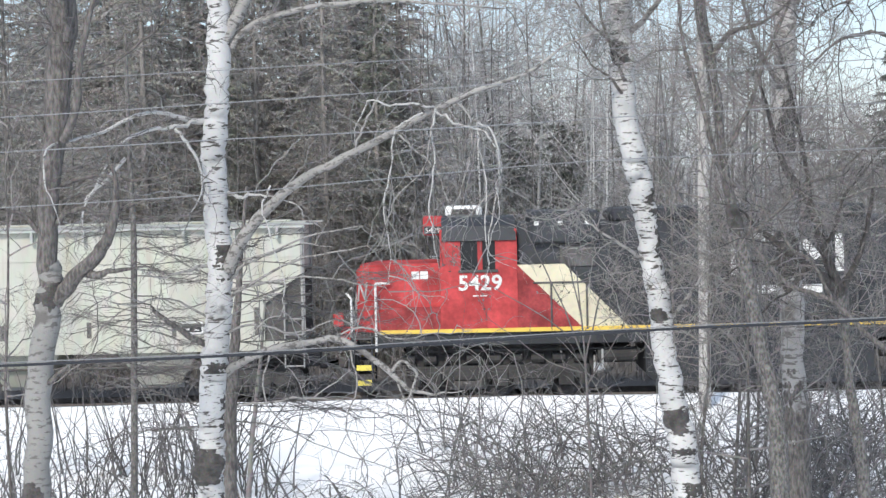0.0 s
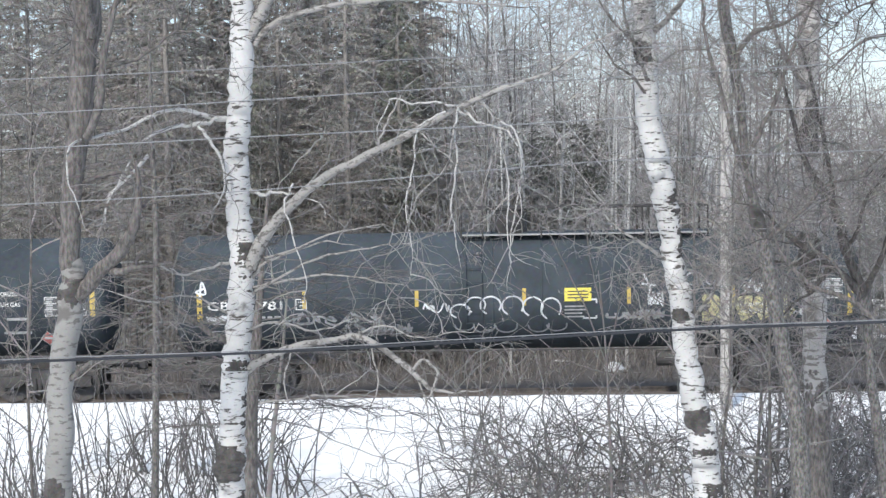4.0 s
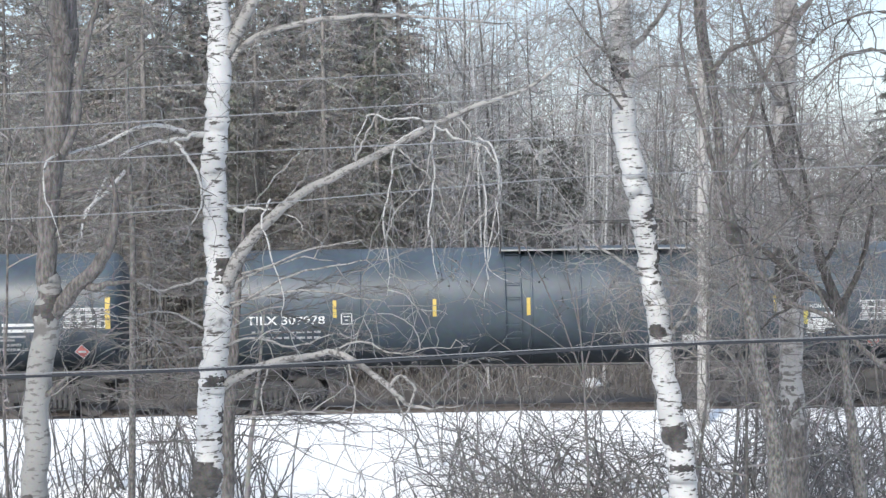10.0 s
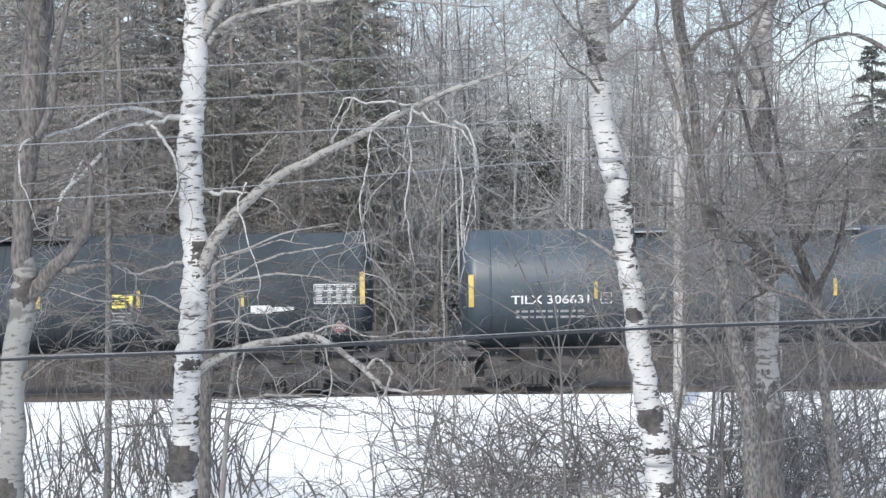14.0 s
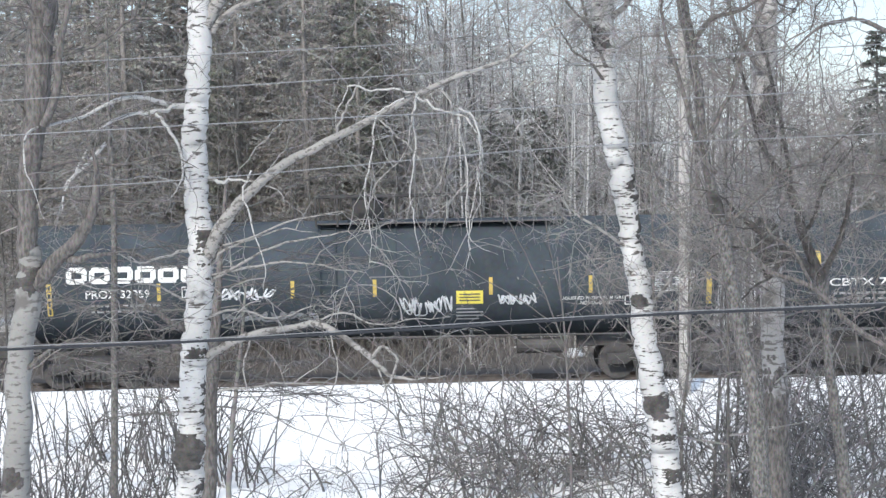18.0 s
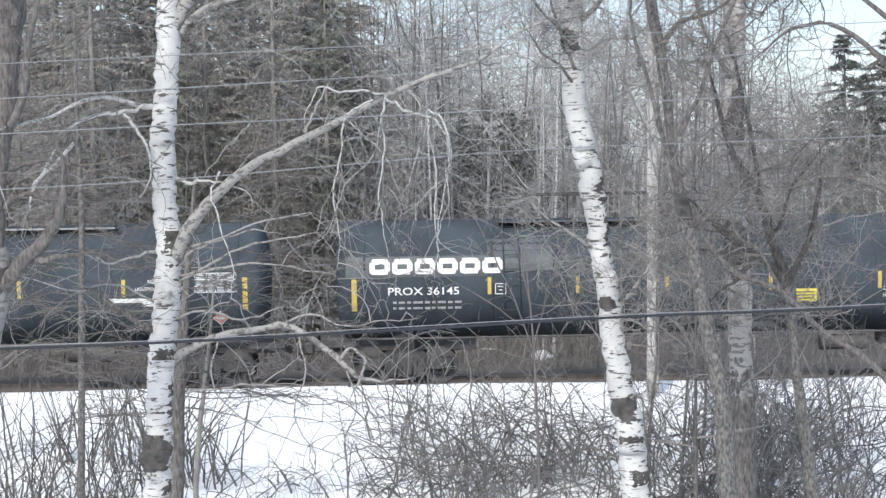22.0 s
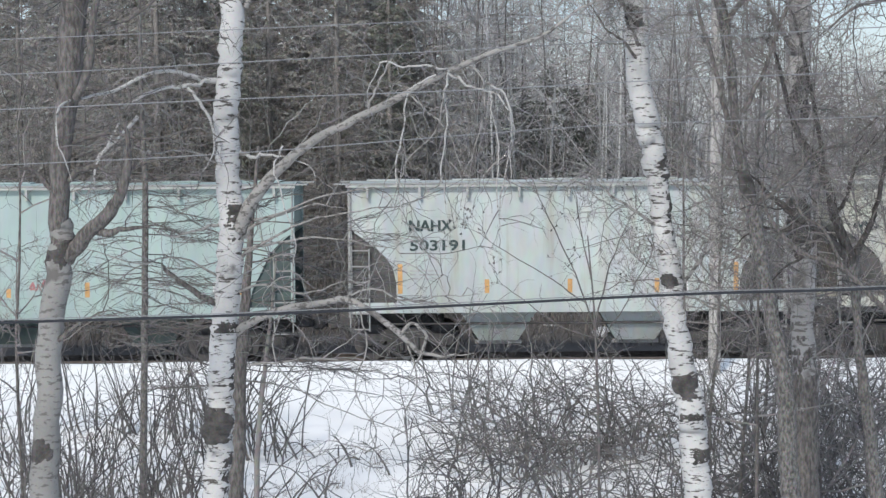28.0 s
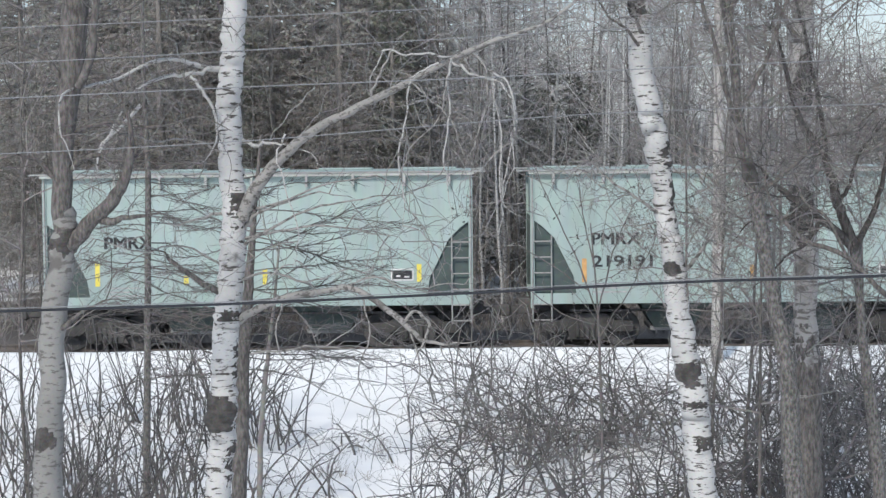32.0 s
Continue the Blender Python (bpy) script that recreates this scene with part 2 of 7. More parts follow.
def rod(bm, a, b, r, sides=8):
    a, b = Vector(a), Vector(b)
    d = b - a
    m = Matrix.Translation((a + b) / 2) @ d.to_track_quat("Z", "Y").to_matrix().to_4x4()
    bmesh.ops.create_cone(bm, cap_ends=True, segments=sides, radius1=r, radius2=r, depth=d.length, matrix=m)


def rods(pairs, r, sides=8):
    bm = bmesh.new()
    for a, b in pairs:
        rod(bm, a, b, r, sides)
    return bm


def prism(outline, y0, y1):
    """A plate with an outline in x and z, from y0 to y1."""
    bm = bmesh.new()
    a = [bm.verts.new((x, y0, z)) for x, z in outline]
    b = [bm.verts.new((x, y1, z)) for x, z in outline]
    bm.faces.new(a), bm.faces.new(b[::-1])
    for i in range(len(a)):
        j = (i + 1) % len(a)
        bm.faces.new((a[j], a[i], b[i], b[j]))
    bmesh.ops.recalc_face_normals(bm, faces=bm.faces)
    return bm


def tubes(name, lines, sides=3, caps=False):
    """One mesh of tapered tubes. lines: (points n x 3, radii n)."""
    vs, fs, at = [], [], 0
    ang = np.arange(sides) * 2 * np.pi / sides
    ca, sa = np.cos(ang), np.sin(ang)
    for pts, rad in lines:
        p, r = np.asarray(pts, float), np.asarray(rad, float)
        n = len(p)
        t = np.gradient(p, axis=0)
        t /= np.linalg.norm(t, axis=1)[:, None] + 1e-9
        ref = np.where(np.abs(t[:, 2:3]) > 0.8, np.array([[1.0, 0, 0]]), np.array([[0, 0, 1.0]]))
        if abs(t[:, 2]).mean() > 0.5:
            ref = np.tile(np.array([[1.0, 0.13, 0]]), (n, 1))
        else:
            ref = np.tile(np.array([[0.1, 0.2, 1.0]]), (n, 1))
        a = np.cross(t, ref)
        a /= np.linalg.norm(a, axis=1)[:, None] + 1e-9
        b = np.cross(t, a)
        ring = p[:, None] + r[:, None, None] * (a[:, None] * ca[None, :, None] + b[:, None] * sa[None, :, None])
        vs.append(ring.reshape(-1, 3))
        i = np.arange(n - 1)[:, None] * sides
        k = np.arange(sides)[None]
        k2 = (k + 1) % sides
        fs.append((np.stack([i + k, i + sides + k, i + sides + k2, i + k2], -1) + at).reshape(-1, 4))
        at += n * sides
    return quads(name, np.concatenate(vs), np.concatenate(fs), smooth=sides > 4)


def quads(name, v, f, smooth=False):
    me = bpy.data.meshes.new(name)
    me.vertices.add(len(v))
    me.vertices.foreach_set("co", np.asarray(v, np.float32).ravel())
    k = f.shape[1]
    me.loops.add(f.size)
    me.loops.foreach_set("vertex_index", f.astype(np.int32).ravel())
    me.polygons.add(len(f))
    me.polygons.foreach_set("loop_start", np.arange(0, f.size, k, dtype=np.int32))
    if smooth:
        me.polygons.foreach_set("use_smooth", np.ones(len(f), bool))
    me.update(calc_edges=True)
    return me


def smooth_path(pts, n):
    """A rounded path through a few points; each may carry a radius as its fourth number."""
    p = np.asarray(pts, float)
    q = np.vstack([2 * p[0] - p[1], p, 2 * p[-1] - p[-2]])
    out = []
    for i in range(len(p) - 1):
        a, b, c, d = q[i:i + 4]
        for s in np.linspace(0, 1, n, endpoint=False):
            out.append(0.5 * ((2 * b) + (c - a) * s + (2 * a - 5 * b + 4 * c - d) * s * s + (3 * b - a - 3 * c + d) * s ** 3))
    out.append(p[-1])
    return np.array(out)


# ---- ground and track ----
TRACK_Y = 52.0


def ground_height(x, y):
    z = np.interp(y, [-60, 0, 26, 34, 41, 46.4, 47.4, 48.6, 55.6, 57.5, 62, 80, 140, 400], [-1.6, -1.4, -1.15, -0.75, -0.25, 0.23, 0.39, -0.5, -0.5, -0.45, -0.25, 0.1, 0.5, 2.0])
    return z


def build_ground():
    xs = np.concatenate([np.linspace(-900, -60, 15), np.linspace(-50, 50, 140), np.linspace(60, 900, 15)])
    ys = np.concatenate([np.linspace(-300, 0, 10), np.linspace(3, 30, 14), np.linspace(31, 46, 40), np.linspace(46.2, 50, 20), np.linspace(51, 56, 6), np.linspace(57, 95, 40), np.linspace(105, 200, 8), np.linspace(300, 2500, 8)])
    gx, gy = np.meshgrid(xs, ys)
    gz = ground_height(gx, gy)
    bumps = np.array([noise.noise((x * 0.35, y * 0.5, 3.0)) * 0.09 + noise.noise((x * 1.3, y * 1.6, 9.0)) * 0.035 for x, y in zip(gx.ravel(), gy.ravel())]).reshape(gz.shape)
    gz = gz + bumps * np.where((gy > 48.4) & (gy < 56), 0.0, 1.0) * np.where((gy > 46) & (gy < 48.4), 0.55, 1.0)
    v = np.stack([gx, gy, gz], -1).reshape(-1, 3)
    n, k = len(ys), len(xs)
    i = (np.arange(n - 1)[:, None] * k + np.arange(k - 1)[None]).ravel()
    f = np.stack([i, i + 1, i + k + 1, i + k], -1)
    tagged(hang("ground", quads("ground", v, f, smooth=True), M_SNOW), "old snow over a field with brown litter where it melted", "ground", kind="structure")


def build_track():
    bm = bmesh.new()
    prof = [(48.3, -0.62), (49.7, -0.2), (54.3, -0.2), (55.8, -0.62)]
    rng = random.Random(4)
    cols = []
    for i in range(241):
        x = -300 + i * 2.5
        cols.append([bm.verts.new((x, y + rng.uniform(-.06, .06), z + rng.uniform(-.03, .03))) for y, z in prof])
    for a, b in zip(cols, cols[1:]):
        for j in range(3):
            bm.faces.new((a[j], b[j], b[j + 1], a[j + 1]))
    tagged(part("ballast", bm, M_BALLAST), "dark crushed stone ballast under the railway track", "ballast", kind="structure")
    rails = tagged(empty("railway_track", pose(0, TRACK_Y, 0)), "rusty steel rails on dark wooden ties", "track", kind="structure")
    for y in (-0.7175, 0.7175):
        bm = bmesh.new()
        box(bm, -300, 300, y - 0.036, y + 0.036, -0.045, 0)
        box(bm, -300, 300, y - 0.01, y + 0.01, -0.14, -0.045)
        box(bm, -300, 300, y - 0.07, y + 0.07, -0.16, -0.14)
        part("rail", bm, M_RAIL, rails)
    me = bpy.data.meshes.new("tie")
    bm = boxed(-0.11, 0.11, -1.3, 1.3, -0.3, -0.165, 0.01)
    bm.to_mesh(me)
    bm.free()
    for i in range(-60, 61):
        ob = hang("tie", me, M_TIE, rails)
        ob.location = (i * 0.53, 0, 0)


# ---- plants ----
def shoot(rng, start, way, length, r0, n=7, curl=0.3, lift=0.0, tip=0.35):
    """One wandering twig."""
    d = np.asarray(way, float)
    d = d / (np.linalg.norm(d) + 1e-9)
    p, pts = np.asarray(start, float).copy(), []
    step = length / (n - 1)
    for _ in range(n):
        pts.append(p.copy())
        d = d + rng.normal(0, curl, 3)
        d[2] += lift
        d /= np.linalg.norm(d) + 1e-9
        p = p + d * step
    return np.array(pts), np.linspace(r0, r0 * tip, n)


def brush(rng, lines, count, length, r, levels=1, lift=0.0, curl=0.3, up=0.3, start=0.15, flat=0.6, most=6):
    """Side twigs on every line, and twigs on those; returns all of them."""
    out = []
    for pts, rad in lines:
        seg = np.linalg.norm(np.diff(pts, axis=0), axis=1).sum()
        for _ in range(rng.poisson(count * seg)):
            s = rng.uniform(start, 0.98) * (len(pts) - 1)
            i = min(int(s), len(pts) - 2)
            a = pts[i] + (pts[i + 1] - pts[i]) * (s - i)
            t = pts[i + 1] - pts[i]
            t = t / (np.linalg.norm(t) + 1e-9)
            side = rng.normal(0, 1, 3) * (1, flat, 1)
            side -= t * side.dot(t)
            side /= np.linalg.norm(side) + 1e-9
            way = side + t * rng.uniform(0.1, 1.0)
            way[2] += up * rng.uniform(0, 1)
            ln = length * rng.uniform(0.35, 1.25)
            out.append(shoot(rng, a, way, ln, r * rng.uniform(0.7, 1.2), n=min(most, 9 if ln > 0.75 else 6 if ln > 0.4 else 4), curl=curl, lift=lift))
    if levels > 1 and out:
        out = out + brush(rng, out, count * 1.5, length * 0.5, r * 0.62, levels - 1, lift, curl, up * 0.5, 0.1, flat, most)
    return out


def combed(rng, pts, heights, count, reach, step=0.045, tooth=0.25):
    """Flat layered boughs round a stem, each combed with short fine twigs on both sides."""
    out = []
    for _ in range(count):
        z = rng.uniform(*heights)
        foot = np.array([np.interp(z, pts[:, 2], pts[:, k]) for k in range(3)])
        ang = rng.choice([0.0, math.pi]) + rng.normal(0, 0.5)
        bough = shoot(rng, foot, (math.cos(ang), math.sin(ang) * 0.7, rng.uniform(-0.25, 0.2)), reach * rng.uniform(0.45, 1.15), 0.011, n=9, curl=0.09, lift=-0.015)
        out.append(bough)
        p = bough[0]
        n = int(np.linalg.norm(np.diff(p, axis=0), axis=1).sum() / step)
        for k in range(n):
            f = (0.2 + 0.8 * k / n) * (len(p) - 1.001)
            i = int(f)
            t = p[i + 1] - p[i]
            t /= np.linalg.norm(t) + 1e-9
            way = t * 0.8 + np.cross(t, (0, 0, 1)) * rng.choice([-1, 1]) * rng.uniform(0.3, 1) + (0, 0, rng.normal(0.05, 0.35))
            out.append(shoot(rng, p[i] + (p[i + 1] - p[i]) * (f - i), way, tooth * rng.uniform(0.5, 1.6), 0.0048, n=4, curl=0.16, lift=-0.02))
    return out


def wobble(rng, path, amount):
    path[1:-1, :3] += rng.normal(0, amount, (len(path) - 2, 3)) * path[1:-1, 3:4]
    return path


def tree(name, label, trunk, trunk_mat, limbs=(), limb_mat=None, twig_mat=None, seed=1, twigs=2.0, length=1.1, r=0.006, levels=2, lift=-0.02, trunk_twigs=0.0, droop=0.0, category="tree", flat=0.6, curl=0.3, burls=(), dark=(), pale=(), budding=False, boughs=None):
    """A tree: trunk and limbs along given axes with radii, the fine twigs grown on the limbs."""
    rng = np.random.default_rng(seed)
    base = Vector(trunk[0][:3])
    root = tagged(empty(name, Matrix.Translation(base)), label, category)
    off = np.array([*base, 0])
    tp = wobble(rng, smooth_path(np.asarray(trunk) - off, 5), 0.10)
    hang("trunk", tubes("trunk", [(tp[:, :3], tp[:, 3])], 14), trunk_mat, root)
    lines = []
    for limb in limbs:
        lp = wobble(rng, smooth_path(np.asarray(limb) - off, 4), 0.09)
        bend = np.sin(np.arange(len(lp)) % 4 * math.pi / 4)[:, None]
        lp[:, :3] += rng.normal(0, 0.011 if lp[0, 3] < 0.04 else 0.006, (len(lp), 3)) * bend
        end, rad = shoot(rng, lp[-1, :3], lp[-1, :3] - lp[-3, :3] + (0, 0, -0.02), 0.45, lp[-1, 3], 6, 0.22, -0.08, 0.25)
        lp = np.vstack([lp, np.column_stack([end, rad])[1:]])
        lines.append((lp[:, :3], lp[:, 3]))
        hang("limb", tubes("limb", [lines[-1]], 8), M_DARKBARK if len(lines) - 1 in dark else M_PALELIMB if len(lines) - 1 in pale else limb_mat or trunk_mat, root)
    grown = brush(rng, lines, twigs, length, r, levels, lift, curl, flat=flat, most=9) if lines else []
    if trunk_twigs:
        grown += brush(rng, [(tp[:, :3], tp[:, 3])], trunk_twigs, length * 1.6, r * 1.5, levels, lift, curl, up=0.5, start=0.2, flat=flat)
    if boughs:
        z0, z1, count, reach = boughs
        grown += combed(rng, tp[:, :3], (z0 - base.z, z1 - base.z), count, reach)
    if grown:
        tagged(hang("twig_spray", tubes("twig_spray", grown, 3), twig_mat or M_TWIG, root), kind="stuff")
    if budding:
        fine = [g for g in grown if len(g[0]) < 7]
        tagged(hang("bud", tubes("bud", buds(rng, fine, 0.8, 0.03), 5), twig_mat, root), kind="stuff")
    for i, (z0, z1, swell, facing, reach) in enumerate(burls):
        s0, s1 = np.interp((z0 - base.z, z1 - base.z), tp[:, 2], np.linspace(0, 1, len(tp)))
        # dark swollen bark of an old branch scar on one side of the stem, with a ragged edge
        n, rows, cols = len(tp) - 1, 29 if swell == 0 else 21, 36
        v = []
        for row in range(rows):
            f = row / (rows - 1)
            s = s0 + (s1 - s0) * f
            j = min(int(s * n), n - 1)
            p = tp[j] + (tp[j + 1] - tp[j]) * (s * n - j)
            for q in range(cols):
                an = q * 2 * math.pi / cols
                away = abs((math.degrees(an) - facing + 180) % 360 - 180) / reach
                at = Vector((math.cos(an) * p[3], math.sin(an) * p[3], p[2] + seed + i))
                m = 1 - away * away - 1.5 * (2 * f - 1) ** 2 if reach < 300 else 1.7 - 2.4 * f
                m += 0.6 * noise.noise(at * 7) + 0.7 * noise.noise(Vector((at.x * 14, at.y * 14, at.z * 45)))
                if swell > 0.1:
                    m += 0.45
                if swell == 0 and reach < 300:
                    m += 0.9 * noise.noise(Vector((at.x * 30, at.y * 30, at.z * 60))) - 0.55
                rr = p[3] * (1 + (0.02 + swell) * max(0, m) + 0.06 * max(-1, min(0.5, m * 1.5)))
                v.append((p[0] + rr * math.cos(an), p[1] + rr * math.sin(an), p[2]))
        f = [(r * cols + q, r * cols + (q + 1) % cols, (r + 1) * cols + (q + 1) % cols, (r + 1) * cols + q) for r in range(rows - 1) for q in range(cols)]
        hang("burl", quads("burl", np.array(v), np.array(f), True), M_DARKBARK if reach > 300 else M_BURL, root, "dark swollen bark scar")
    return root


def build_near_trees():
    limbs = []
    limbs.append([(-2.579, 24.0, 7.415, 0.0882), (-2.402, 24.0, 7.728, 0.078), (-2.225, 24.0, 8.048, 0.0679), (-1.83, 24.0, 8.98, 0.0543), (-1.523, 24.0, 10.579, 0.0271)])
    limbs.append([(-2.492, 24.0, 7.346, 0.0407), (-2.27, 24.0, 7.591, 0.0373), (-1.777, 23.8, 7.74, 0.0337), (-0.896, 23.6, 7.838, 0.0267), (-0.099, 23.5, 7.787, 0.0166), (0.56, 23.4, 7.712, 0.0099)])
    limbs.append([(-2.583, 23.9, 4.677, 0.0919), (-2.276, 23.8, 5.215, 0.07), (-1.881, 23.6, 5.58, 0.0587), (-1.569, 23.5, 5.793, 0.0532), (-0.989, 23.3, 6.071, 0.0474), (-0.519, 23.1, 6.294, 0.0418), (-0.025, 23.0, 6.541, 0.0364), (0.367, 22.9, 6.704, 0.0311), (0.818, 22.8, 6.851, 0.0232), (1.078, 22.8, 6.961, 0.0206), (1.43, 22.7, 7.217, 0.0154), (1.72, 22.7, 7.326, 0.0103)])
    limbs.append([(-0.071, 23.0, 6.516, 0.0168), (0.083, 22.9, 6.433, 0.0167), (0.23, 22.9, 6.339, 0.0154), (0.455, 22.9, 6.283, 0.0126), (0.567, 22.8, 6.163, 0.0097), (0.665, 22.8, 5.904, 0.0070), (0.62, 22.8, 5.582, 0.0062), (0.654, 22.8, 5.363, 0.0056), (0.544, 22.8, 5.003, 0.0043)])
    limbs.append([(0.442, 22.9, 6.283, 0.0097), (0.424, 22.8, 6.102, 0.0097), (0.512, 22.8, 5.668, 0.0091), (0.483, 22.8, 5.186, 0.0083), (0.503, 22.8, 4.927, 0.0056)])
    limbs.append([(-0.025, 23.0, 6.541, 0.0163), (-0.314, 22.9, 6.602, 0.0139), (-0.573, 22.9, 6.576, 0.0117), (-0.798, 22.9, 6.645, 0.0094), (-0.899, 22.9, 6.473, 0.0071)])
    limbs.append([(-2.785, 24.0, 6.467, 0.0414), (-3.029, 23.9, 6.497, 0.0318), (-3.269, 23.7, 6.577, 0.0241), (-3.589, 23.6, 6.548, 0.0217), (-3.978, 23.5, 6.354, 0.0193), (-4.11, 22.4, 6.255, 0.0158), (-4.259, 21.6, 6.143, 0.0131), (-4.262, 21.5, 5.747, 0.0088), (-4.205, 21.5, 5.625, 0.0067)])
    limbs.append([(-2.929, 23.9, 6.481, 0.022), (-3.14, 23.7, 6.414, 0.0241), (-3.394, 23.6, 6.384, 0.0217), (-3.715, 23.5, 6.25, 0.0166), (-3.921, 23.5, 5.989, 0.012), (-4.113, 23.4, 5.629, 0.0096)])
    limbs.append([(-3.154, 23.7, 6.401, 0.0194), (-3.011, 23.7, 6.224, 0.0194), (-2.871, 23.7, 5.954, 0.0168), (-2.837, 23.7, 5.699, 0.0121)])
    limbs.append([(-3.707, 23.5, 6.05, 0.0239), (-3.885, 23.5, 5.855, 0.0216), (-4.096, 23.5, 5.66, 0.0193)])
    limbs.append([(-2.59, 24.0, 5.637, 0.0271), (-2.392, 23.9, 5.553, 0.0237), (-2.233, 23.8, 5.584, 0.0168), (-1.957, 23.7, 5.546, 0.0101)])
    limbs.append([(-2.854, 24.0, 3.778, 0.0475), (-3.116, 23.8, 3.964, 0.037), (-3.321, 23.7, 4.124, 0.0302), (-3.439, 23.7, 4.221, 0.0235), (-3.491, 23.7, 4.303, 0.0101)])
    limbs.append([(-2.659, 24.0, 3.433, 0.0543), (-2.417, 23.8, 3.597, 0.0471), (-2.059, 23.6, 3.743, 0.0434), (-1.508, 23.4, 3.856, 0.0364), (-1.237, 23.3, 3.886, 0.0362), (-0.907, 23.2, 3.702, 0.0361), (-0.582, 23.1, 3.442, 0.0327), (-0.402, 23.1, 3.28, 0.0229), (-0.127, 23.0, 3.233, 0.013)])
    limbs.append([(-0.646, 23.1, 3.496, 0.0196), (-0.497, 23.0, 3.634, 0.0195), (-0.33, 23.0, 3.486, 0.0163), (-0.386, 23.0, 3.304, 0.013)])
    limbs.append([(-2.583, 24.0, 4.536, 0.0278), (-2.388, 23.8, 4.746, 0.0182), (-2.04, 23.7, 4.877, 0.0137), (-1.627, 23.6, 5.007, 0.009)])
    limbs.append([(-2.802, 24.0, 4.745, 0.0231), (-3.064, 23.8, 4.692, 0.0162), (-3.388, 23.7, 4.624, 0.0114), (-3.704, 23.6, 4.783, 0.0067)])
    limbs.append([(-2.623, 24.0, 4.332, 0.0231), (-2.327, 23.8, 4.508, 0.0182), (-1.76, 23.6, 4.789, 0.0137), (-1.224, 23.5, 4.902, 0.009), (-0.774, 23.4, 4.963, 0.0066)])
    limbs.append([(-2.606, 24.0, 4.434, 0.0207), (-2.115, 23.7, 4.543, 0.0161), (-1.53, 23.6, 4.597, 0.0113), (-0.881, 23.5, 4.495, 0.0066)])
    limbs.append([(-2.578, 24.0, 4.74, 0.0183), (-2.107, 23.7, 4.879, 0.0137), (-1.626, 23.6, 5.073, 0.0113), (-0.951, 23.5, 5.196, 0.0066)])
    limbs.append([(-2.647, 24.0, 3.924, 0.0183), (-2.262, 23.7, 4.042, 0.0137), (-1.787, 23.6, 3.939, 0.0113), (-1.376, 23.5, 4.072, 0.0066)])
    limbs.append([(-1.509, 23.4, 3.843, 0.0136), (-0.966, 23.2, 4.02, 0.0112), (-0.572, 23.1, 3.889, 0.0088), (-0.112, 23.0, 3.953, 0.0065)])
    limbs.append([(0.14, 23.0, 6.629, 0.0133), (0.328, 22.8, 6.444, 0.011), (0.359, 22.8, 6.09, 0.0087), (0.248, 22.8, 5.706, 0.0064), (0.112, 22.8, 5.374, 0.0055)])
    limbs.append([(-0.058, 23.0, 6.516, 0.0133), (-0.115, 22.8, 6.229, 0.011), (-0.213, 22.8, 5.845, 0.0087), (-0.529, 22.8, 5.529, 0.0064), (-0.652, 22.8, 5.209, 0.0055)])
    limbs.append([(-0.989, 23.3, 6.071, 0.0158), (-0.914, 23.2, 6.318, 0.0134), (-0.777, 23.2, 6.576, 0.0112), (-0.695, 23.2, 6.738, 0.0066)])
    limbs.append([(-0.519, 23.1, 6.294, 0.0134), (-0.326, 23.0, 6.094, 0.0111), (-0.071, 22.9, 5.842, 0.0087), (0.051, 22.9, 5.516, 0.0065)])
    limbs.append([(-2.865, 24.0, 5.493, 0.0163), (-3.174, 23.8, 5.638, 0.0114), (-3.563, 23.7, 5.614, 0.009), (-3.895, 23.7, 5.721, 0.0067)])
    limbs.append([(-2.866, 24.0, 4.133, 0.0163), (-3.275, 23.8, 4.359, 0.0114), (-3.8, 23.7, 4.309, 0.009), (-4.266, 23.7, 4.454, 0.0067)])
    limbs.append([(-1.139, 23.3, 3.844, 0.0112), (-1.033, 23.2, 3.362, 0.0089), (-1.177, 23.2, 2.836, 0.0079), (-0.937, 23.2, 2.367, 0.0066), (-1.014, 23.2, 1.904, 0.0052)])
    limbs.append([(-2.073, 23.6, 3.73, 0.0113), (-2.143, 23.5, 3.219, 0.009), (-1.807, 23.5, 2.776, 0.008), (-1.273, 23.4, 2.544, 0.0066), (-0.679, 23.4, 2.331, 0.0053)])
    limbs.append([(-0.582, 23.1, 3.442, 0.0111), (-0.448, 23.1, 2.932, 0.0088), (-0.602, 23.1, 2.507, 0.0065), (-0.481, 23.1, 2.042, 0.0052)])
    limbs.append([(-2.509, 23.9, 3.045, 0.0139), (-2.083, 23.7, 3.114, 0.0114), (-1.537, 23.6, 3.161, 0.009), (-1.004, 23.6, 3.049, 0.0057)])
    limbs.append([(-0.053, 22.85, 6.531, 0.0145), (-0.098, 22.85, 6.211, 0.0127), (-0.07, 22.85, 5.92, 0.0108), (-0.149, 22.85, 5.47, 0.0090), (-0.117, 22.85, 5.114, 0.0068)])
    limbs.append([(0.383, 22.85, 6.395, 0.0154), (0.587, 22.85, 6.262, 0.0136), (0.684, 22.85, 5.874, 0.0118), (0.585, 22.85, 5.36, 0.0095), (0.505, 22.85, 4.844, 0.0068)])
    limbs.append([(-0.196, 22.85, 6.489, 0.0118), (-0.509, 22.85, 6.315, 0.0108), (-0.575, 22.85, 5.865, 0.0095), (-0.666, 22.85, 5.479, 0.0081), (-0.617, 22.85, 4.993, 0.0059)])
    limbs.append([(-1.955, 22.85, 5.696, 0.0127), (-2.058, 22.85, 5.44, 0.0104), (-1.968, 22.85, 5.082, 0.0090), (-1.818, 22.85, 4.561, 0.0059)])
